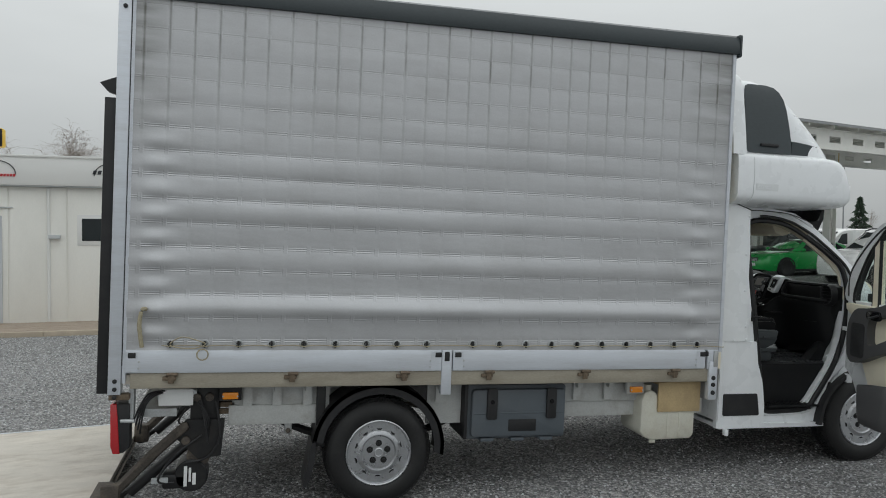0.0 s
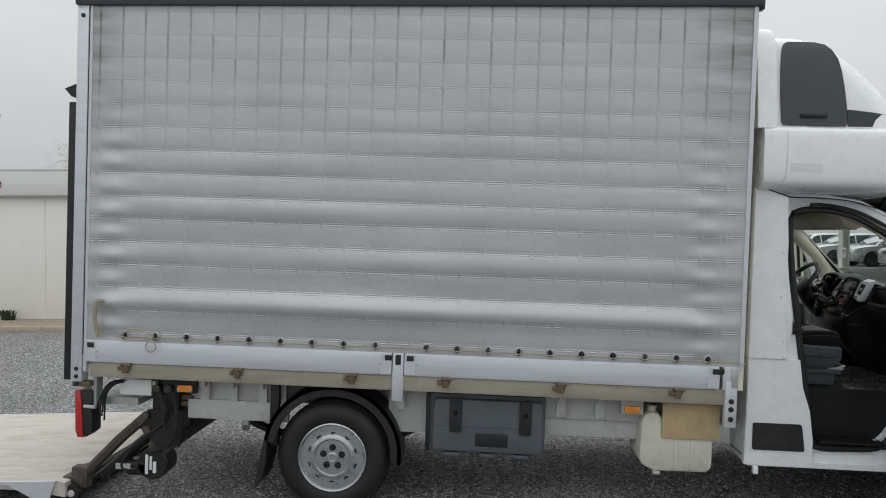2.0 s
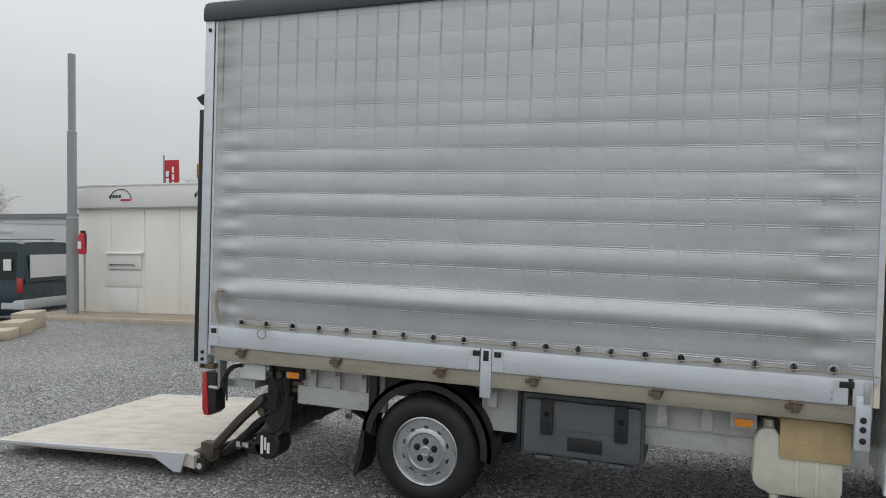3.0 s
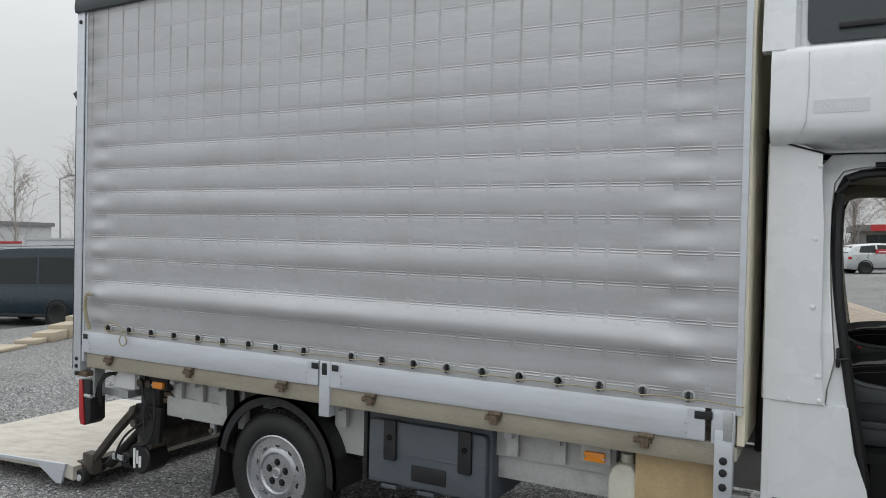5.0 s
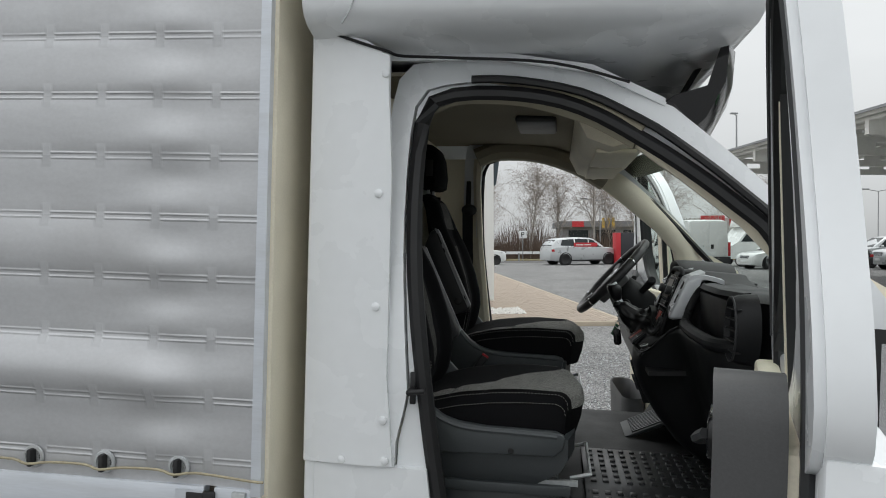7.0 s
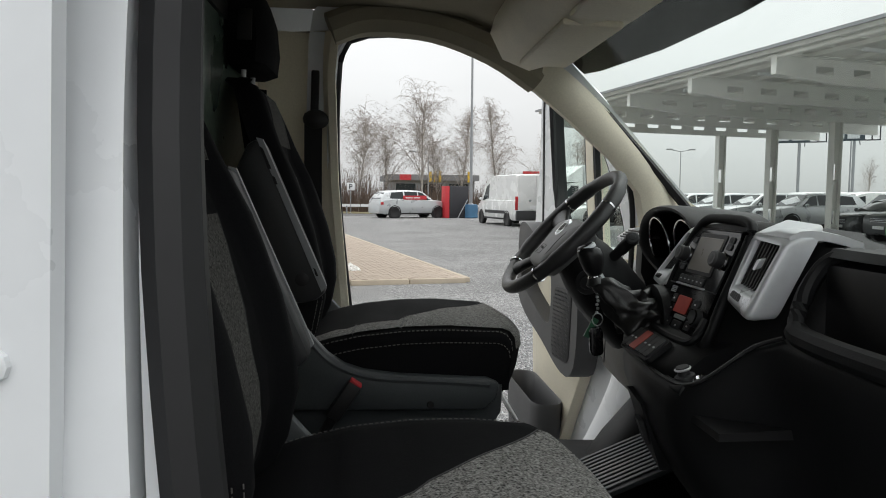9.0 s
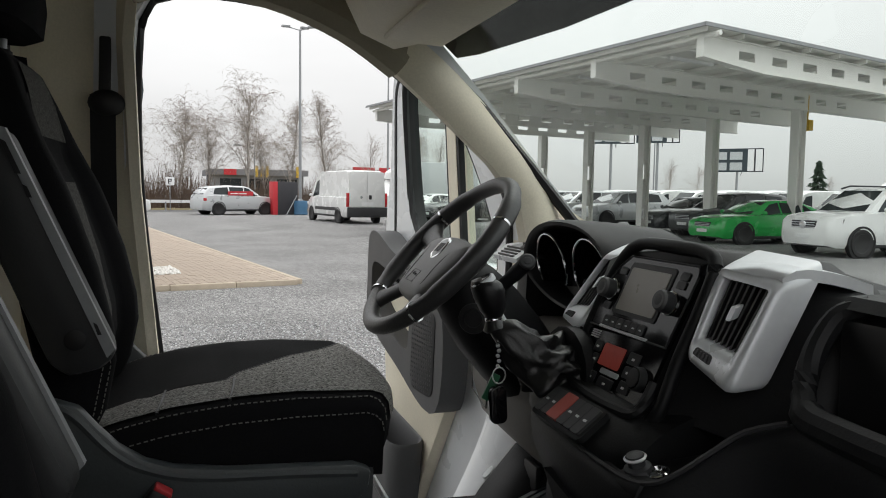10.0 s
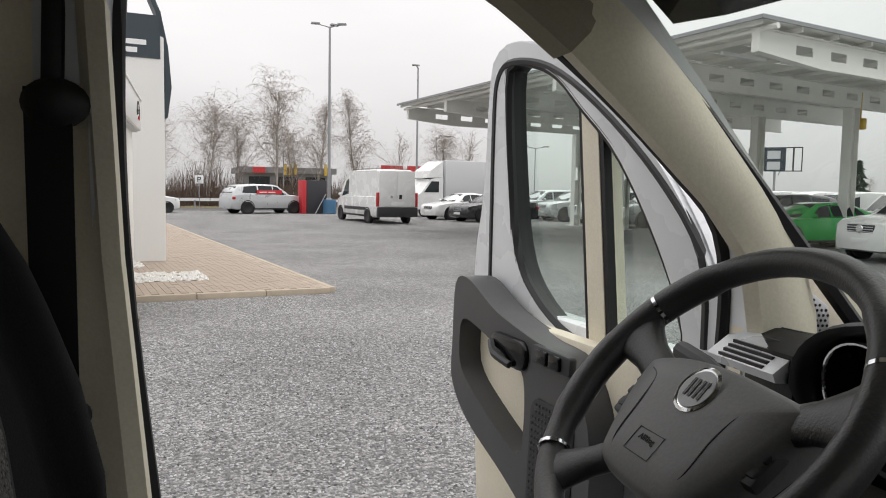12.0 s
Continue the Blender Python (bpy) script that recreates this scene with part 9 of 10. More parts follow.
sv_ = car("small_white_van", at(31.0, 21.0, 180), 4.4, 1.82, 1.84, "car_white", "small white delivery van in a row", "van", SMALLVAN, wr=0.32, group="row of white vans")
for k in range(13):
    x, y = 31.5 + (k % 2) * 0.4 - 0.12 * k, 12.5 + 2.55 * k
    if k != 3:
        copy_thing(sv_, at(x, y, 178 + (k * 37) % 7))
for k in range(10):
    copy_thing(sv_, at(38.2 - 0.2 * k, 22.0 + 2.7 * k, 181))
bv = copy_thing(van, at(40.5, 30.5, 185))
copy_thing(van, at(43.0, 20.0, 185))

# box lorry behind the parked cars
lorry = thing("box_lorry", at(17.6, 45.2, 195), "white box lorry parked behind the cars", "lorry")
part("lorry_box", mesh(box(-3.4, 1.2, -1.1, 1.1, 0.85, 3.35, 0.04)), "far_pale", lorry, "plain white box body")
part("lorry_cab", mesh(loft([[(1.3, y, 0.45), (3.3, y, 0.45), (3.35, y, 1.1), (2.75, y, 1.45), (2.1, y, 2.25), (1.3, y, 2.35)] for y in (-1.0, 1.0)])), "car_white", lorry)
part("lorry_spoiler", mesh(loft([[(1.3, y, 2.35), (2.3, y, 2.3), (2.2, y, 2.7), (1.3, y, 3.3)] for y in (-0.95, 0.95)])), "car_white", lorry)
for s in (-1, 1):
    part("cab_window", mesh(prism([(1.6, 1.45), (2.6, 1.45), (2.1, 2.1), (1.6, 2.1)], "y", s * 1.0, s * 1.012)), "glass_dark", lorry)
    for x in (-2.0, 2.5):
        car_wheel(lorry, x, s * 1.0, 0.36, s)

# navy minibus and what stands behind it
bus = car("minibus", at(-14.45, 9.3, 192), 4.75, 1.95, 2.06, "navy_paint", "dark navy minibus with tinted windows", "minibus", BUS, wheels=(0.17, 0.78), wr=0.33)
part("rear_bumper", mesh(box(-2.42, -1.8, -0.97, 0.97, 0.40, 0.64, 0.03)), "mark_grey", bus)
for s in (-1, 1):
    part("tail_lamp", mesh(box(-2.38, -2.24, s * 0.93, s * 0.985, 0.80, 1.15, 0.01)), "red_lens", bus)
part("roof_ribs", mesh(*[box(-2.1, 1.05, y, y + 0.04, 2.065, 2.08) for y in (-0.6, -0.2, 0.2, 0.6)]), "navy_paint", bus)
part("window_sign", mesh(box(-2.05, -1.85, 0.905, 0.925, 1.33, 1.60)), "mark_white", bus)
part("rear_poster", mesh(box(-2.42, -2.375, -0.7, 0.7, 1.15, 1.70)), "mark_white", bus)
yard2 = slab("road", [Vector(p) for p in ((-60, 5.5), (-12.6, 5.5), (-12.6, 12), (-12.6, 39.9), (-60, 39.9))], -0.32, -0.262, "asphalt", "worn dark asphalt yard beyond the gravel", "road")
for k, (x, y, l) in enumerate(((-8.40, 5.05, 0.5), (-8.55, 5.50, 0.6), (-8.85, 6.05, 0.8), (-9.45, 6.85, 1.0))):
    st = tagged(part("kerb_block", mesh(box(-0.27 - 0.05 * k, 0.27 + 0.05 * k, -0.2, 0.2, 0.0, 0.09 + 0.085 * k, 0.015, at(x, y, 122))), "kerb"), "pale concrete kerb block stepping down to the road", "kerb", "kerb steps")
pal = tagged(part("pale_slab", mesh(box(-0.75, 0.75, -0.25, 0.25, 0.0, 0.06, 0.015, at(-7.85, 3.85, 112))), "kerb"), "flat pale concrete slab lying on the gravel edge", "slab")
for k, (x, y, l, h, rz_) in enumerate(((-25.6, 14.1, 2.6, 2.30, 60), (-25.1, 17.4, 3.4, 2.45, 60), (-24.0, 20.4, 3.6, 2.85, 60))):
    tr = thing("box_trailer", at(x, y, rz_), "white goods trailer with a flat box body", "trailer", "parked trailers")
    part("trailer_box", mesh(box(-l / 2, l / 2, -1.1, 1.1, 0.7, h, 0.03)), "far_pale", tr)
    part("trailer_edge", mesh(box(-l / 2 - 0.02, -l / 2 + 0.08, -1.13, -1.08, 0.65, h + 0.02), box(-l / 2 - 0.02, l / 2, -1.13, -1.08, h - 0.06, h + 0.02)), "sign_red" if k == 0 else "mark_grey", tr)
    for x2 in (-0.8, 0.8):
        car_wheel(tr, x2, -1.05, 0.35, -1)
# mesh fence
fence = thing("mesh_fence", at(-13.4, 11.6, 12), "grey chain-link fence on steel posts", "fence")
for k in range(6):
    part("post", mesh(rod((k * 1.0 - 2.6, 0, 0), (k * 1.0 - 2.6, 0, 1.75), 0.025, n=8)), "mast", fence)
part("brace", mesh(rod((-0.55, 0.0, 1.5), (0.9, 0.0, 0.1), 0.02, n=6)), "mast", fence)
wv = bmesh.new()
for k in range(40):
    for d in (-1, 1):
        x0 = -2.6 + k * 0.125
        x1 = x0 + d * 1.5
        a_, b_ = max(-2.6, min(2.4, x0)), max(-2.6, min(2.4, x1))
        if abs(b_ - a_) > 0.1:
            rod((x0, 0, 0.1), (b_, 0, 0.1 + 1.5 * abs(b_ - x0) / 1.5), 0.0035, n=3, caps=False)(wv)
tagged(part("wire_mesh", wv, "mast", fence), kind="stuff")


# ---- carport with roof panels ----
CP = Matrix.Translation((14.9, 14.1, 0)) @ Matrix.Rotation(math.atan2(0.28, 0.96), 4, "Z")
port = thing("carport", CP, "white steel carport with slotted beams and roof panels", "carport")
BAY, DEEP = 3.55, 15.5
for k in range(6):
    y = k * BAY
    t = bmesh.new()
    # web with a row of openings: plates between the slots
    zb = lambda x: 4.40
    z0, z1, za, zc = 4.40, 5.0, 4.62, 4.82
    slots = [(1.35 + 1.28 * i, 1.95 + 1.28 * i) for i in range(9)]
    box(0.0, DEEP, y - 0.012, y + 0.012, zc, z1)(t)
    prism([(0.0, z0 + 0.16), (2.2, z0), (DEEP, z0), (DEEP, za), (0.0, za)], "y", y - 0.012, y + 0.012)(t)
    last = 0.0
    for a, b in slots + [(DEEP, DEEP)]:
        box(last, a, y - 0.012, y + 0.012, za, zc)(t)
        last = b
    box(-0.01, DEEP, y - 0.10, y + 0.10, z1, z1 + 0.02)(t)
    prism([(-0.01, z0 + 0.14), (2.2, z0 - 0.02), (DEEP, z0 - 0.02), (DEEP, z0), (2.2, z0), (-0.01, z0 + 0.16)], "y", y - 0.10, y + 0.10)(t)
    box(-0.012, 0.0, y - 0.10, y + 0.10, z0 + 0.15, z1)(t)
    bmesh.ops.bisect_plane(t, geom=t.verts[:] + t.edges[:] + t.faces[:], plane_co=(0, 0, 0), plane_no=(0, 0, 1))
    part("beam", t, "steel_white", port, "slotted white steel beam", 0.4)
    pil = part("pillar", mesh(box(9.15, 9.17, y - 0.16, y + 0.16, 0, 4.4), box(9.55, 9.57, y - 0.16, y + 0.16, 0, 4.4), box(9.17, 9.55, y - 0.010, y + 0.010, 0.0, 0.5), box(9.17, 9.55, y - 0.010, y + 0.010, 1.0, 2.2), box(9.17, 9.55, y - 0.010, y + 0.010, 2.8, 4.4), box(9.17, 9.27, y - 0.010, y + 0.010, 0.4, 3.0), box(9.45, 9.55, y - 0.010, y + 0.010, 0.4, 3.0)), "steel_white", port, "white steel pillar")
    part("foot_plate", mesh(box(9.05, 9.67, y - 0.3, y + 0.3, 0.0, 0.03)), "steel_white", pil)
for i in range(13):
    x = -0.2 + i * 1.3
    part("purlin", mesh(box(x, x + 0.06, -0.3, 5 * BAY + 0.35, 5.02, 5.12)), "steel_white", port)
for j in range(18):
    part("roof_panel", mesh(box(-0.30, 15.8, -0.38 + j * 1.03, 0.61 + j * 1.03, 5.125, 5.155)), "roof_under", port, "dark grey roof panel")
part("edge_channel", mesh(box(-0.36, -0.305, -0.42, 18.15, 5.09, 5.17), box(-0.36, 15.8, -0.44, -0.39, 5.09, 5.17)), "mast", port)
part("edge_tube", mesh(rod((0.05, -0.5, 4.98), (0.05, 18.2, 4.98), 0.06, n=8)), "steel_white", port)
for k in range(5):
    part("strip_light", mesh(box(1.0, 2.6, k * BAY + 1.7, k * BAY + 1.8, 4.85, 4.93, 0.01)), "mark_white", port)
part("flood_lamp", mesh(box(9.75, 10.0, BAY - 0.15, BAY + 0.15, 3.75, 4.1, 0.03), rod((9.87, BAY, 4.1), (9.87, BAY, 4.9), 0.03, n=6)), "sign_yellow", port)
# the far bays stand a little further back
for ob in list(port.children):
    for piece in [ob] + list(ob.children):
        piece.data.transform(Matrix(((1, 0.10, 0, 0), (0, 1, 0, 0), (0, 0, 1, 0), (0, 0, 0, 1))))

# ---- masts, signs, boards ----


def lamp_mast(name, x, y, h, label, heads, r=0.09):
    th = thing(name, at(x, y, 0), label, "street lamp")
    part("shaft", mesh(lathe([(r * 1.6, 0), (r * 1.6, 0.9), (r, 0.95), (r * 0.6, h)], (0, 0, 0), (0, 0, 1), 10)), "mast", th)
    for a, d in heads:
        dx, dy = d * math.cos(radians(a)), d * math.sin(radians(a))
        part("arm", mesh(rod((0, 0, h - 0.05), (dx, dy, h + 0.12), 0.035, n=6)), "mast", th)
        part("lamp_head", mesh(box(-0.28, 0.28, -0.14, 0.14, -0.05, 0.07, 0.02, Matrix.Translation((dx * 1.15, dy * 1.15, h + 0.14)) @ Matrix.Rotation(radians(a), 4, "Z"))), "mast", th)
    return th


lamp_mast("lamp_mast", 10.63, 50.5, 12.0, "tall grey mast with three floodlights", ((180, 0.8), (20, 0.3), (-20, 0.7)), 0.11)
lamp_mast("lamp_mast", 18.8, 60.0, 11.3, "slim grey mast with one floodlight", ((200, 0.2),), 0.10)
lamp_mast("street_lamp", 22.0, 66.0, 6.2, "low street lamp with a bent arm", ((0, 0.9),), 0.06)
lamp_mast("street_lamp", 31.5, 66.0, 5.6, "low street lamp with a bent arm", ((180, 0.9), (0, 0.9)), 0.06)
lamp_mast("street_lamp", 8.5, 64.0, 5.0, "low street lamp with a bent arm", ((180, 1.2),), 0.06)
lamp_mast("street_lamp", 48.5, 47.0, 7.2, "slim street lamp near the billboards", ((180, 0.7),), 0.07)
lamp_mast("street_lamp", 40.5, 55.0, 6.5, "slim street lamp near the billboards", ((180, 0.8),), 0.07)
lamp_mast("lamp_mast", -30.45, 15.86, 6.8, "slim grey yard light mast", ((-30, 0.25),), 0.09)
lamp_mast("lamp_mast", -15.45, 22.0, 6.25, "slim grey mast with one floodlight", ((200, 0.15),), 0.06)
lamp_mast("street_lamp", -44.0, 30.0, 7.0, "street lamp with a bent arm", ((0, 1.1),), 0.07)

fl = thing("banner_flag", at(-12.15, 14.0, 8), "red feather flag with pale lettering bars", "flag")
part("pole", mesh(rod((0, 0, 0), (0, 0, 4.55), 0.025, n=8)), "mast", fl)
part("cloth", mesh(loft([[(0.03, 0.0, z), (0.03 + w, 0.05 * math.sin(z * 4), z), (0.03 + w, 0.05 * math.sin(z * 4) + 0.006, z), (0.03, 0.006, z)] for z, w in ((2.9, 0.42), (3.4, 0.46), (3.9, 0.48), (4.4, 0.50))])), "sign_red", fl)
part("cloth_bars", mesh(*[box(0.10 + 0.20 * (k // 5), 0.20 + 0.17 * (k // 5), -0.06, -0.052, 3.02 + 0.22 * (k % 5) + 0.12 * (k // 5), 3.19 + 0.22 * (k % 5) + 0.12 * (k // 5)) for k in range(10)]), "mark_white", fl)
copy_thing(fl, at(-24.0, 26.0, 80))

kio = thing("display_stand", at(9.35, 48.0, 15), "black display box with a red side beside a blue drum", "stand")
part("stand_box", mesh(box(-0.55, 0.75, -0.35, 0.35, 0.0, 2.05, 0.02)), "mark_black", kio)
part("stand_side", mesh(box(-0.85, -0.56, -0.36, 0.36, 0.0, 2.05, 0.01)), "sign_red", kio)
part("stand_brace", mesh(rod((0.6, -0.6, 1.2), (-0.2, -0.9, 0.0), 0.03, n=6)), "mast", kio)
drum = tagged(part("blue_drum", mesh(lathe([(0.42, 0.0), (0.45, 0.05), (0.42, 0.3), (0.45, 0.55), (0.42, 0.85), (0.38, 0.88)], (10.35, 47.9, 0), (0, 0, 1), 16)), "sign_blue"), "blue plastic drum next to the display stand", "drum")
bar_ = thing("barrier_post", at(0.75, 39.5, 0), "red and white barrier post at the pavement end", "barrier")
part("post_body", mesh(box(-0.22, 0.22, -0.15, 0.15, 0.0, 0.95, 0.03)), "sign_red", bar_)
part("post_plate", mesh(box(-0.05, 0.2, -0.17, -0.15, 0.1, 0.45)), "mark_white", bar_)
car("white_hatchback", at(-0.6, 47.5, 20), 4.1, 1.75, 1.5, "car_white", "white hatchback standing at the yard gate", "car", SUV, wr=0.31)
pk = thing("parking_sign", at(2.3, 55.0, 0), "small white parking sign on a post", "sign")
part("post", mesh(rod((0, 0, 0), (0, 0, 2.0), 0.03, n=6)), "mast", pk)
part("board", mesh(box(-0.28, 0.28, -0.02, 0.02, 1.75, 2.3, 0.01)), "mark_white", pk)
part("sign_mark", mesh(box(-0.12, -0.06, -0.03, -0.02, 1.85, 2.2), box(-0.06, 0.1, -0.03, -0.02, 2.14, 2.2), box(-0.06, 0.1, -0.03, -0.02, 2.0, 2.06), box(0.06, 0.12, -0.03, -0.02, 2.03, 2.17)), "mark_black", pk)
# pylon sign behind the office
pyl = thing("pylon_sign", at(2.35, 17.2, 11), "tall curved sign pylon behind the white office", "sign")
part("pylon_column", mesh(prism(rounded(-0.9, 0.95, 0.0, 4.6, 0.05), "y", -0.25, 0.25)), "office_trim", pyl)
part("pylon_curve", mesh(prism([(0.85, 2.9), (1.02, 3.0), (1.10, 3.6), (1.04, 4.4), (0.90, 5.1), (0.6, 5.8), (0.5, 5.8), (0.8, 5.1), (0.94, 4.4), (0.98, 3.6)], "y", -0.2, 0.2)), "sign_dark", pyl)
part("pylon_panel", mesh(box(-0.9, 0.88, -0.27, -0.25, 4.15, 5.0)), "sign_dark", pyl)
part("panel_bars", mesh(box(0.02, 0.62, -0.285, -0.27, 4.40, 4.50), box(0.02, 0.45, -0.285, -0.27, 4.24, 4.34)), "mark_white", pyl)

# billboards beyond the carport
for x, y, z, w, h, a, lab in ((48.0, 54.0, 3.6, 4.2, 2.0, 40, "dark billboard with a half-open steel frame"), (37.5, 50.0, 5.5, 3.2, 1.7, 60, "dark green billboard with lamp brackets"), (33.5, 50.0, 5.3, 3.4, 1.4, 60, "dark green billboard with lamp brackets")):
    bb = thing("billboard", Matrix.Translation((x, y, 0)) @ Matrix.Rotation(radians(a - 90), 4, "Z"), lab, "billboard", "billboards")
    part("board", mesh(box(-w / 2, w * 0.2, -0.08, 0.0, z, z + h)), "sign_dark", bb)
    part("board_frame", mesh(box(-w / 2, w / 2, 0.0, 0.06, z, z + 0.08), box(-w / 2, w / 2, 0.0, 0.06, z + h - 0.08, z + h), box(w / 2 - 0.08, w / 2, 0.0, 0.06, z, z + h), box(w * 0.32, w * 0.35, 0.0, 0.06, z, z + h)), "mark_black", bb)
    part("board_patches", mesh(*[box(-w * 0.44 + w * 0.3 * (i % 2), -w * 0.2 + w * 0.3 * (i % 2), -0.1, -0.08, z + 0.15 + h * 0.45 * (i // 2), z + 0.15 + h * 0.33 + h * 0.45 * (i // 2)) for i in range(4)]), "mark_grey", bb)
    part("leg", mesh(rod((0, 0.1, 0), (0, 0.1, z), 0.1, n=8)), "mast", bb)
    part("bracket", mesh(*[rod((xx, -0.6, z - 0.3), (xx, 0.0, z), 0.03, n=4) for xx in (-w * 0.4, w * 0.1)]), "mark_black", bb)

# ---- verge, rail, far buildings ----
slab("road_far", [Vector(p) for p in ((-60, 46.2), (60, 57), (60, 62), (-60, 51.2))], -0.05, 0.008, "asphalt", "grey asphalt lane along the far side of the yard", "road")
slab("verge", [Vector(p) for p in ((-60, 51.4), (60, 62.2), (60, 95), (-60, 95))], -0.05, 0.03, "grass", "strip of dry yellowish winter grass", "grass")
rail = thing("guard_rail", at(0, 0, 0), "low white guard rail along the verge", "rail")
for k in range(22):
    x = -22 + k * 2.0
    y = 54.9 + x * 0.09
    part("rail_post", mesh(box(x - 0.05, x + 0.05, y - 0.05, y + 0.05, 0, 0.62)), "mast", rail)
    part("rail_bar", mesh(prism([(x - 0.98, y - 0.09), (x + 0.98, y + 0.09), (x + 0.98, y + 0.15), (x - 0.98, y - 0.03)], "z", 0.55, 0.75)), "mark_white", rail)
shop = thing("roadside_restaurant", at(6.0, 92.0, 4), "low dark roadside building with yellow and red signs", "building")
part("wall", mesh(box(-0.5, 10, 0, 12, 0, 3.2)), "far_wall", shop)
part("roof_edge", mesh(box(-1, 10.5, -0.5, 12.5, 3.2, 3.9)), "far_wall", shop)
for x in (4.2, 4.8, 5.4, 9.0):
    part("yellow_sign", mesh(box(x, x + 0.30, -0.75, -0.5, 3.0, 4.3)), "sign_yellow", shop)
part("orange_sign", mesh(box(0.6, 2.0, -0.75, -0.5, 3.2, 3.9)), "sign_red", shop)
for k in range(3):
    part("window", mesh(box(0.2 + k * 3.3, 2.6 + k * 3.3, -0.06, 0.02, 1.0, 2.8)), "glass_dark", shop)
shop2 = thing("roadside_shop", at(28.0, 88.0, 4), "low pale shop with a row of red signs", "building")
part("wall", mesh(box(-8, 9, 0, 10, 0, 4.0)), "far_pale", shop2)
part("red_sign", mesh(*[box(x, x + 2.6, -0.4, -0.1, 3.2, 4.3) for x in (-7.0, -3.8, 2.0)]), "sign_red", shop2)
for k in range(4):
    part("window", mesh(box(-7 + k * 4.0, -4.2 + k * 4.0, -0.05, 0.02, 0.6, 2.6)), "glass_dark", shop2)
for x, y, l, h, lab in ((-70, 62, 26, 4.6, "long pale industrial hall far across the yard"), (-100, 44, 30, 4.8, "long pale industrial hall far across the yard")):
    hall = thing("industrial_hall", at(x, y, 10), lab, "building")
    part("wall", mesh(box(-l / 2, l / 2, 0, 12, 0, h)), "far_pale", hall)
    part("roof_edge", mesh(box(-l / 2 - 0.3, l / 2 + 0.3, -0.3, 12.3, h, h + 0.5)), "far_wall", hall)
    for k in range(6):
        part("window", mesh(box(-l / 2 + 1.5 + k * l / 6.5, -l / 2 + 3.4 + k * l / 6.5, -0.05, 0.03, h * 0.45, h * 0.7)), "glass_dark", hall)


# ---- trees ----
def bare_tree(seed, h, droop, spread):
    """Trunk and twig meshes of a leafless tree."""
    rng = random.Random(seed)
    trunk, twigs = ([], []), ([], [])

    def limb(store, p, q, r0, r1, n):
        v, f = store
        d = (q - p).normalized()
        s = d.cross(Vector((0.3, 0.7, 0.2))).normalized()
        u = d.cross(s)
        k = len(v)
        for c, r in ((p, r0), (q, r1)):
            for j in range(n):
                a = 2 * math.pi * j / n
                v.append(tuple(c + r * (math.cos(a) * s + math.sin(a) * u)))
        for j in range(n):
            f.append((k + j, k + (j + 1) % n, k + n + (j + 1) % n, k + n + j))

    def reach(store, p, d, length, r, steps, sag, wob, n):
        """A limb that bends as it goes; gives the joints passed."""
        joints = []
        for i in range(steps):
            d = (d + Vector((rng.gauss(0, wob), rng.gauss(0, wob), rng.gauss(0, wob * 0.5) - sag * (i + 1) / steps))).normalized()
            q = p + d * (length / steps)
            r2 = r * (1 - 0.75 / steps)
            limb(store, p, q, r, r2, n)
            p, r = q, r2
            joints.append((p.copy(), d.copy(), r))
        return joints

    lean_ = Vector((rng.gauss(0, 0.03), rng.gauss(0, 0.03), 1)).normalized()
    stem = reach(trunk, Vector((0, 0, 0)), lean_, h, h * 0.0105, 11, -0.02, 0.05, 7)
    count = 19 if droop < 0.1 else 46
    for i in range(count):
        f = 0.20 + 0.80 * ((i + rng.random()) / count) ** 0.9
        k = min(len(stem) - 2, int(f * len(stem) - 0.001))
        g = f * len(stem) - k
        p, r = stem[max(0, k - 1)][0].lerp(stem[k][0], min(1.0, g)), stem[k][2]
        for _ in range(1):
            a = rng.uniform(0, 2 * math.pi)
            out = Vector((math.cos(a), math.sin(a), rng.uniform(1.5, 3.4))).normalized()
            size = h * spread * rng.uniform(0.55, 1.15) * (1.0 - 0.58 * f)
            for pj, dj, rj in reach(trunk if f < 0.6 else twigs, p, out, size, max(0.014, r * 0.45), 5, droop * 0.5, 0.16, 4):
                for _ in range(2 if droop < 0.1 else 3):
                    a2 = rng.uniform(0, 2 * math.pi)
                    o2 = (dj * 0.7 + Vector((math.cos(a2), math.sin(a2), rng.uniform(-0.1, 0.8)))).normalized()
                    for pk, dk, rk in reach(twigs, pj, o2, size * rng.uniform(0.25, 0.5), 0.0088, 3, droop * 2.2, 0.16, 3)[::2]:
                        for _ in range(1 if droop < 0.1 else 2):
                            a3 = rng.uniform(0, 2 * math.pi)
                            o3 = (dk * 0.5 + Vector((math.cos(a3), math.sin(a3), rng.uniform(-0.9, 0.2)))).normalized()
                            reach(twigs, pk, o3, size * rng.uniform(0.10, 0.24), 0.0052, 2, droop * 3.0, 0.12, 3)
    return trunk, twigs


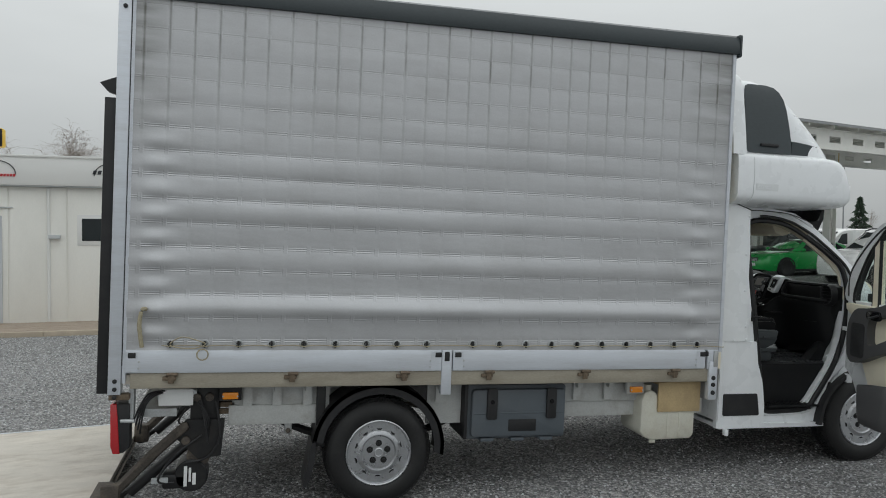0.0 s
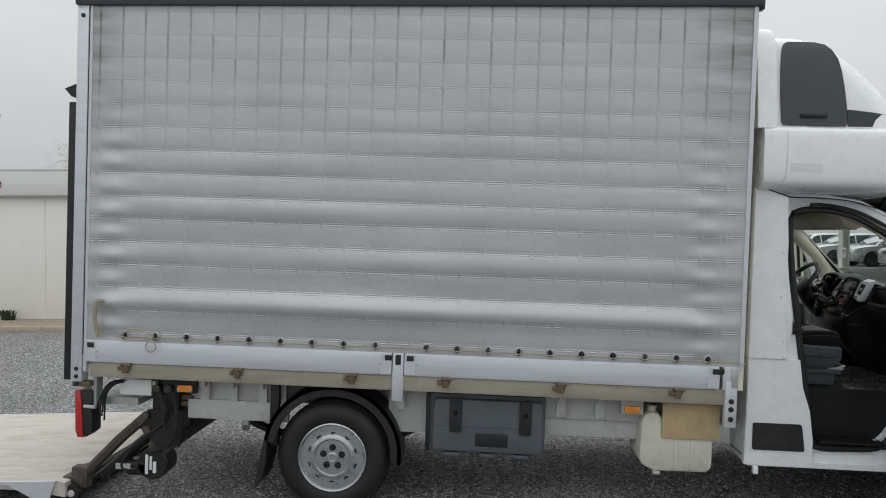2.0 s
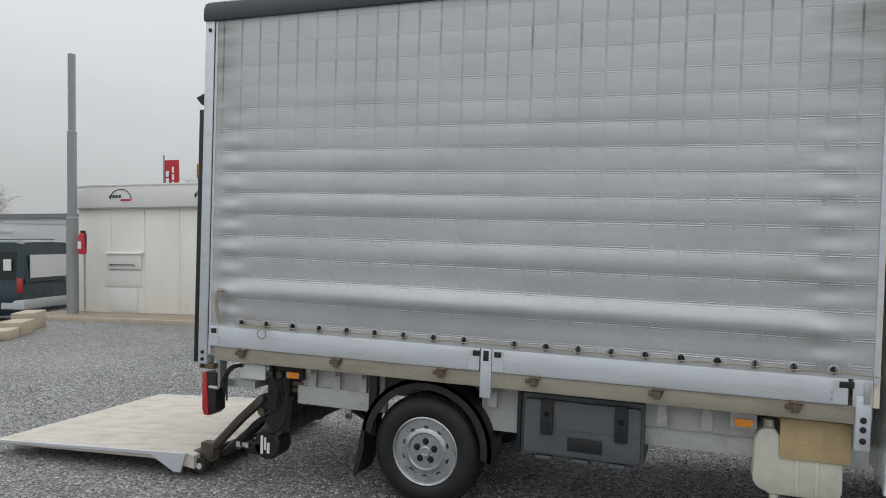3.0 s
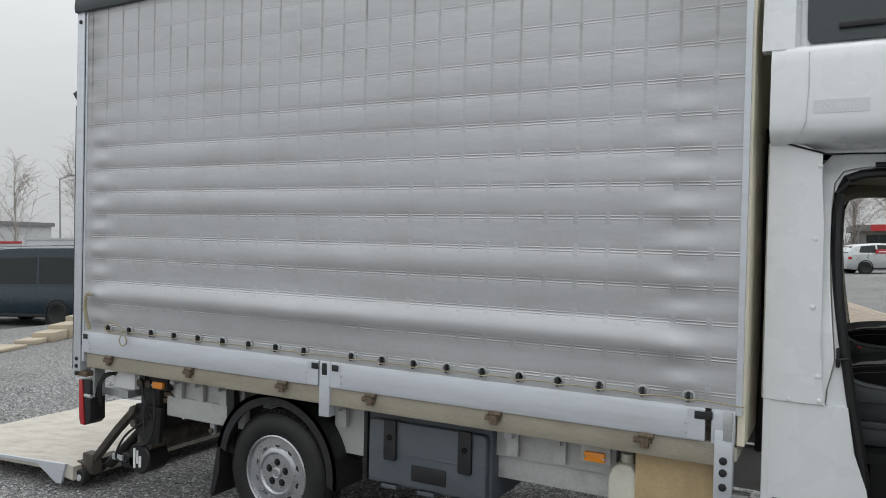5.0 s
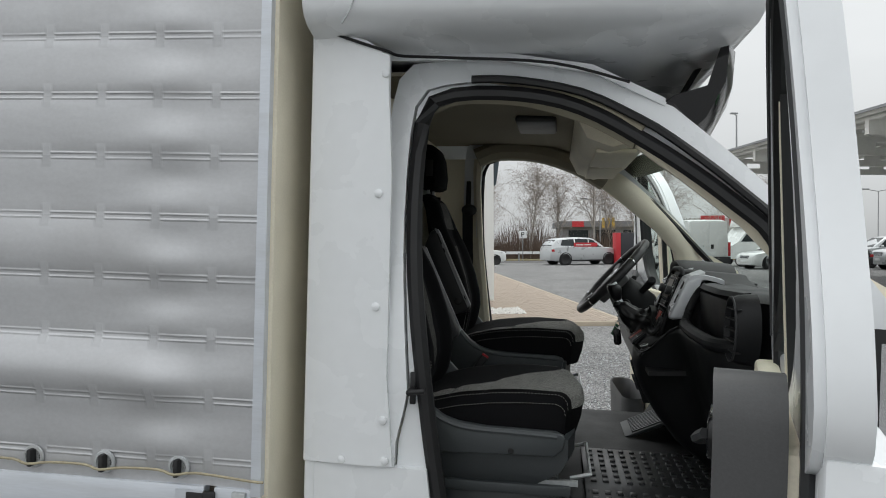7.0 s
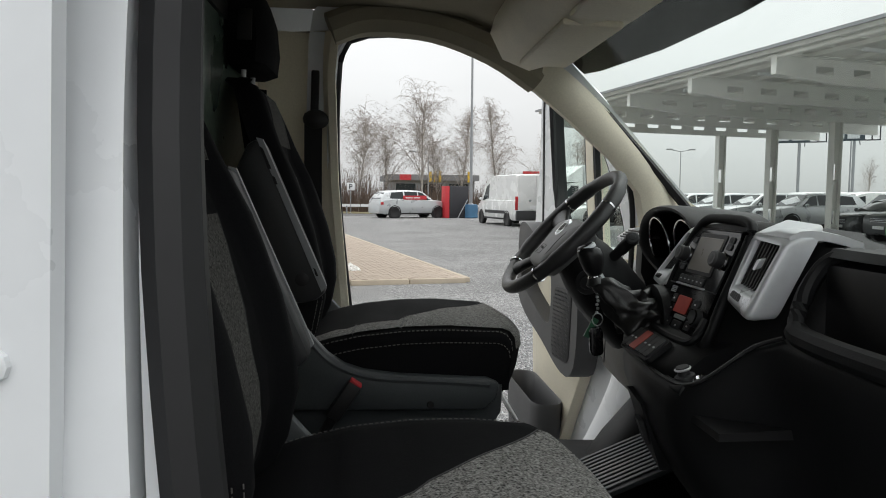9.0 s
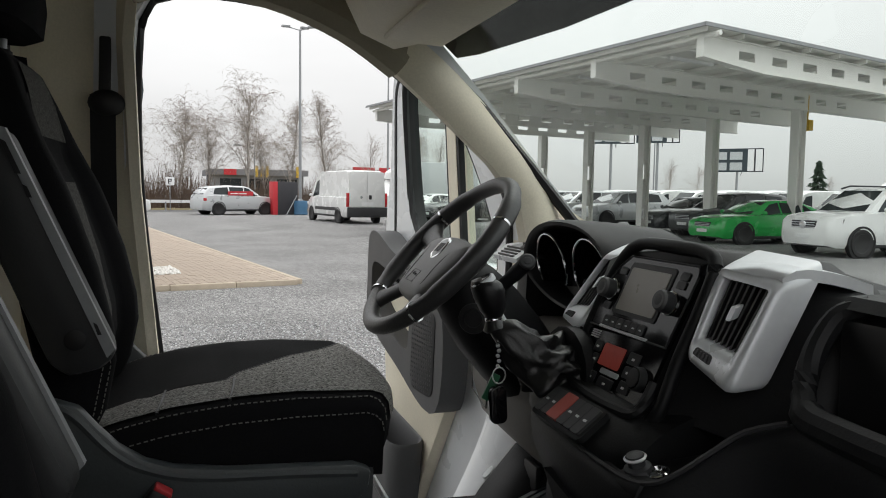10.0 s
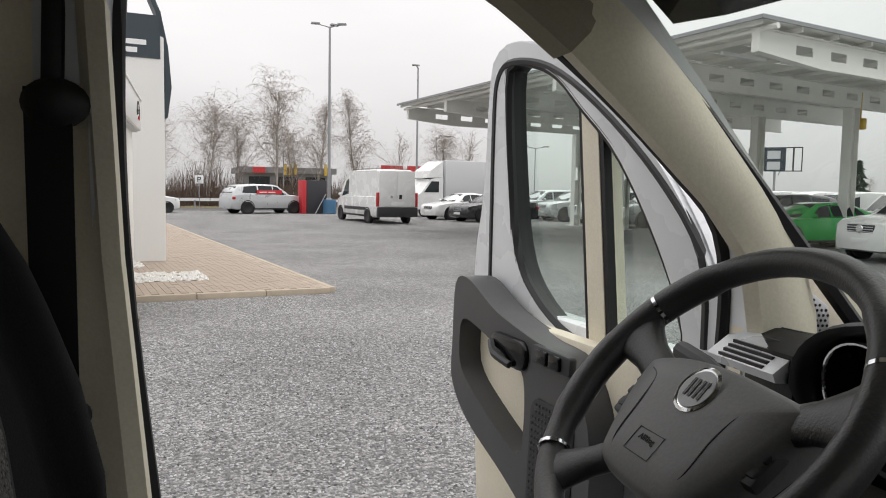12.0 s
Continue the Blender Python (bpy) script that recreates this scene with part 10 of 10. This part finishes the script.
kinds = []
for seed, h, droop, spread, lab in ((11, 8.0, 0.24, 0.62, "tall bare birch with hanging twigs"), (23, 6.9, 0.22, 0.72, "bare birch with a broad open crown"), (37, 7.9, 0.28, 0.42, "slender bare birch with drooping twigs"), (41, 5.0, 0.03, 0.75, "small bare tree with upright twigs")):
    tr_, tw = bare_tree(seed, h, droop, spread)
    t = thing("bare_tree", Matrix.Translation((0, 0, -50)), lab, "tree", "row of bare trees")
    chunk("trunk", *tr_, "bark", t, "pale bark trunk and limbs")
    chunk("crown", *tw, "twig", t, "fine leafless twigs")["kind"] = "stuff"
    kinds.append(t)
first = {}
for k, x, y, s, a in ((1, 2.6, 62.5, 1.0, 10), (0, 7.9, 63.0, 1.08, 80), (2, 11.2, 63.5, 1.0, 200), (2, 14.6, 64.5, 1.06, 20), (1, -1.2, 62.0, 0.86, 140), (0, 4.9, 65.0, 0.78, 250), (1, 22.0, 64.0, 0.86, 300), (3, 25.0, 65.0, 1.1, 10), (3, 18.6, 65.5, 1.0, 120),
                      (1, -5.0, 62.5, 0.95, 30), (2, -9.0, 62.5, 0.9, 60), (0, -13.0, 62.0, 0.9, 90), (0, -2.6, 66.0, 0.8, 190), (1, 9.6, 67.0, 0.8, 220),
                      (3, -36.3, 17.6, 1.0, 15), (3, -35.4, 19.3, 1.05, 70), (1, -44.0, 34.0, 0.7, 160), (3, -34.4, 20.9, 1.15, 200), (3, -32.9, 23.2, 1.25, 280), (3, -24.0, 31.0, 0.8, 30),
                      (3, -20.0, 26.0, 0.9, 20), (1, -15.0, 28.0, 0.7, 250), (1, -12.5, 30.0, 0.62, 70), (3, -9.6, 32.0, 0.85, 60), (3, -6.5, 30.0, 0.95, 100), (3, -4.0, 31.0, 0.9, 150), (3, 47.0, 62.0, 0.8, 0), (3, 53.0, 66.0, 0.75, 90), (3, 66.0, 62.0, 0.6, 50)):
    s *= 1.05 if y > 60 and x < 20 else 1.0
    m = Matrix.Translation((x, y, ground_z(x, y))) @ Matrix.Rotation(radians(a), 4, "Z") @ Matrix.Diagonal((s, s, s, 1))
    if k in first:
        o = copy_thing(kinds[k], Matrix.Translation((x, y, ground_z(x, y))) @ Matrix.Rotation(radians(a), 4, "Z"))
        o.scale = (s, s, s)
    else:
        first[k] = True
        kinds[k].matrix_world = m

# thicket under the birches
rng = random.Random(77)
tv, tf = [], []
for k in range(9000):
    x = rng.uniform(-24, 26)
    y = 60.0 + x * 0.09 + rng.uniform(0, 7)
    hh = rng.uniform(1.0, 3.6) * (0.75 + 0.35 * math.sin(x * 0.7) * math.sin(x * 0.23 + 1))
    d = Vector((rng.gauss(0, 0.25), rng.gauss(0, 0.25), 1)).normalized()
    p, r = Vector((x, y, 0)), rng.uniform(0.012, 0.03)
    q = p + d * hh
    n0 = len(tv)
    for a in range(3):
        o = Vector((r * math.cos(a * 2.1), r * math.sin(a * 2.1), 0))
        tv.append(tuple(p + o)); tv.append(tuple(q + o * 0.3))
    for a in range(3):
        b = (a + 1) % 3
        tf.append((n0 + 2 * a, n0 + 2 * b, n0 + 2 * b + 1, n0 + 2 * a + 1))
tagged(chunk("thicket", tv, tf, "shrub"), "brown leafless thicket under the birch trees", "shrubs", kind="stuff")

fir = thing("fir_tree", at(63.0, 60.5, 0), "dark green small fir standing alone", "tree")
part("trunk", mesh(rod((0, 0, 0), (0, 0, 5.0), 0.12, 0.03, n=8)), "bark", fir)
fv, ff = [], []
rng = random.Random(4)
for k in range(1100):
    z = rng.uniform(0.6, 5.1)
    r = (5.2 - z) / 4.6 * 1.9 * rng.uniform(0.35, 1.0) * (0.75 + 0.25 * math.sin(z * 9))
    a = rng.uniform(0, 6.28)
    c = Vector((r * math.cos(a), r * math.sin(a), z - r * 0.25))
    o = Vector((math.cos(a), math.sin(a), -0.3)) * rng.uniform(0.18, 0.34)
    s = Vector((-math.sin(a), math.cos(a), 0)) * 0.09
    n0 = len(fv)
    fv += [tuple(c - o * 0.4 + s), tuple(c - o * 0.4 - s), tuple(c + o), tuple(c + Vector((0, 0, 0.12)))]
    ff += [(n0, n0 + 1, n0 + 2), (n0, n0 + 2, n0 + 3), (n0 + 1, n0 + 3, n0 + 2)]
chunk("crown", fv, ff, "fir", fir)["kind"] = "stuff"
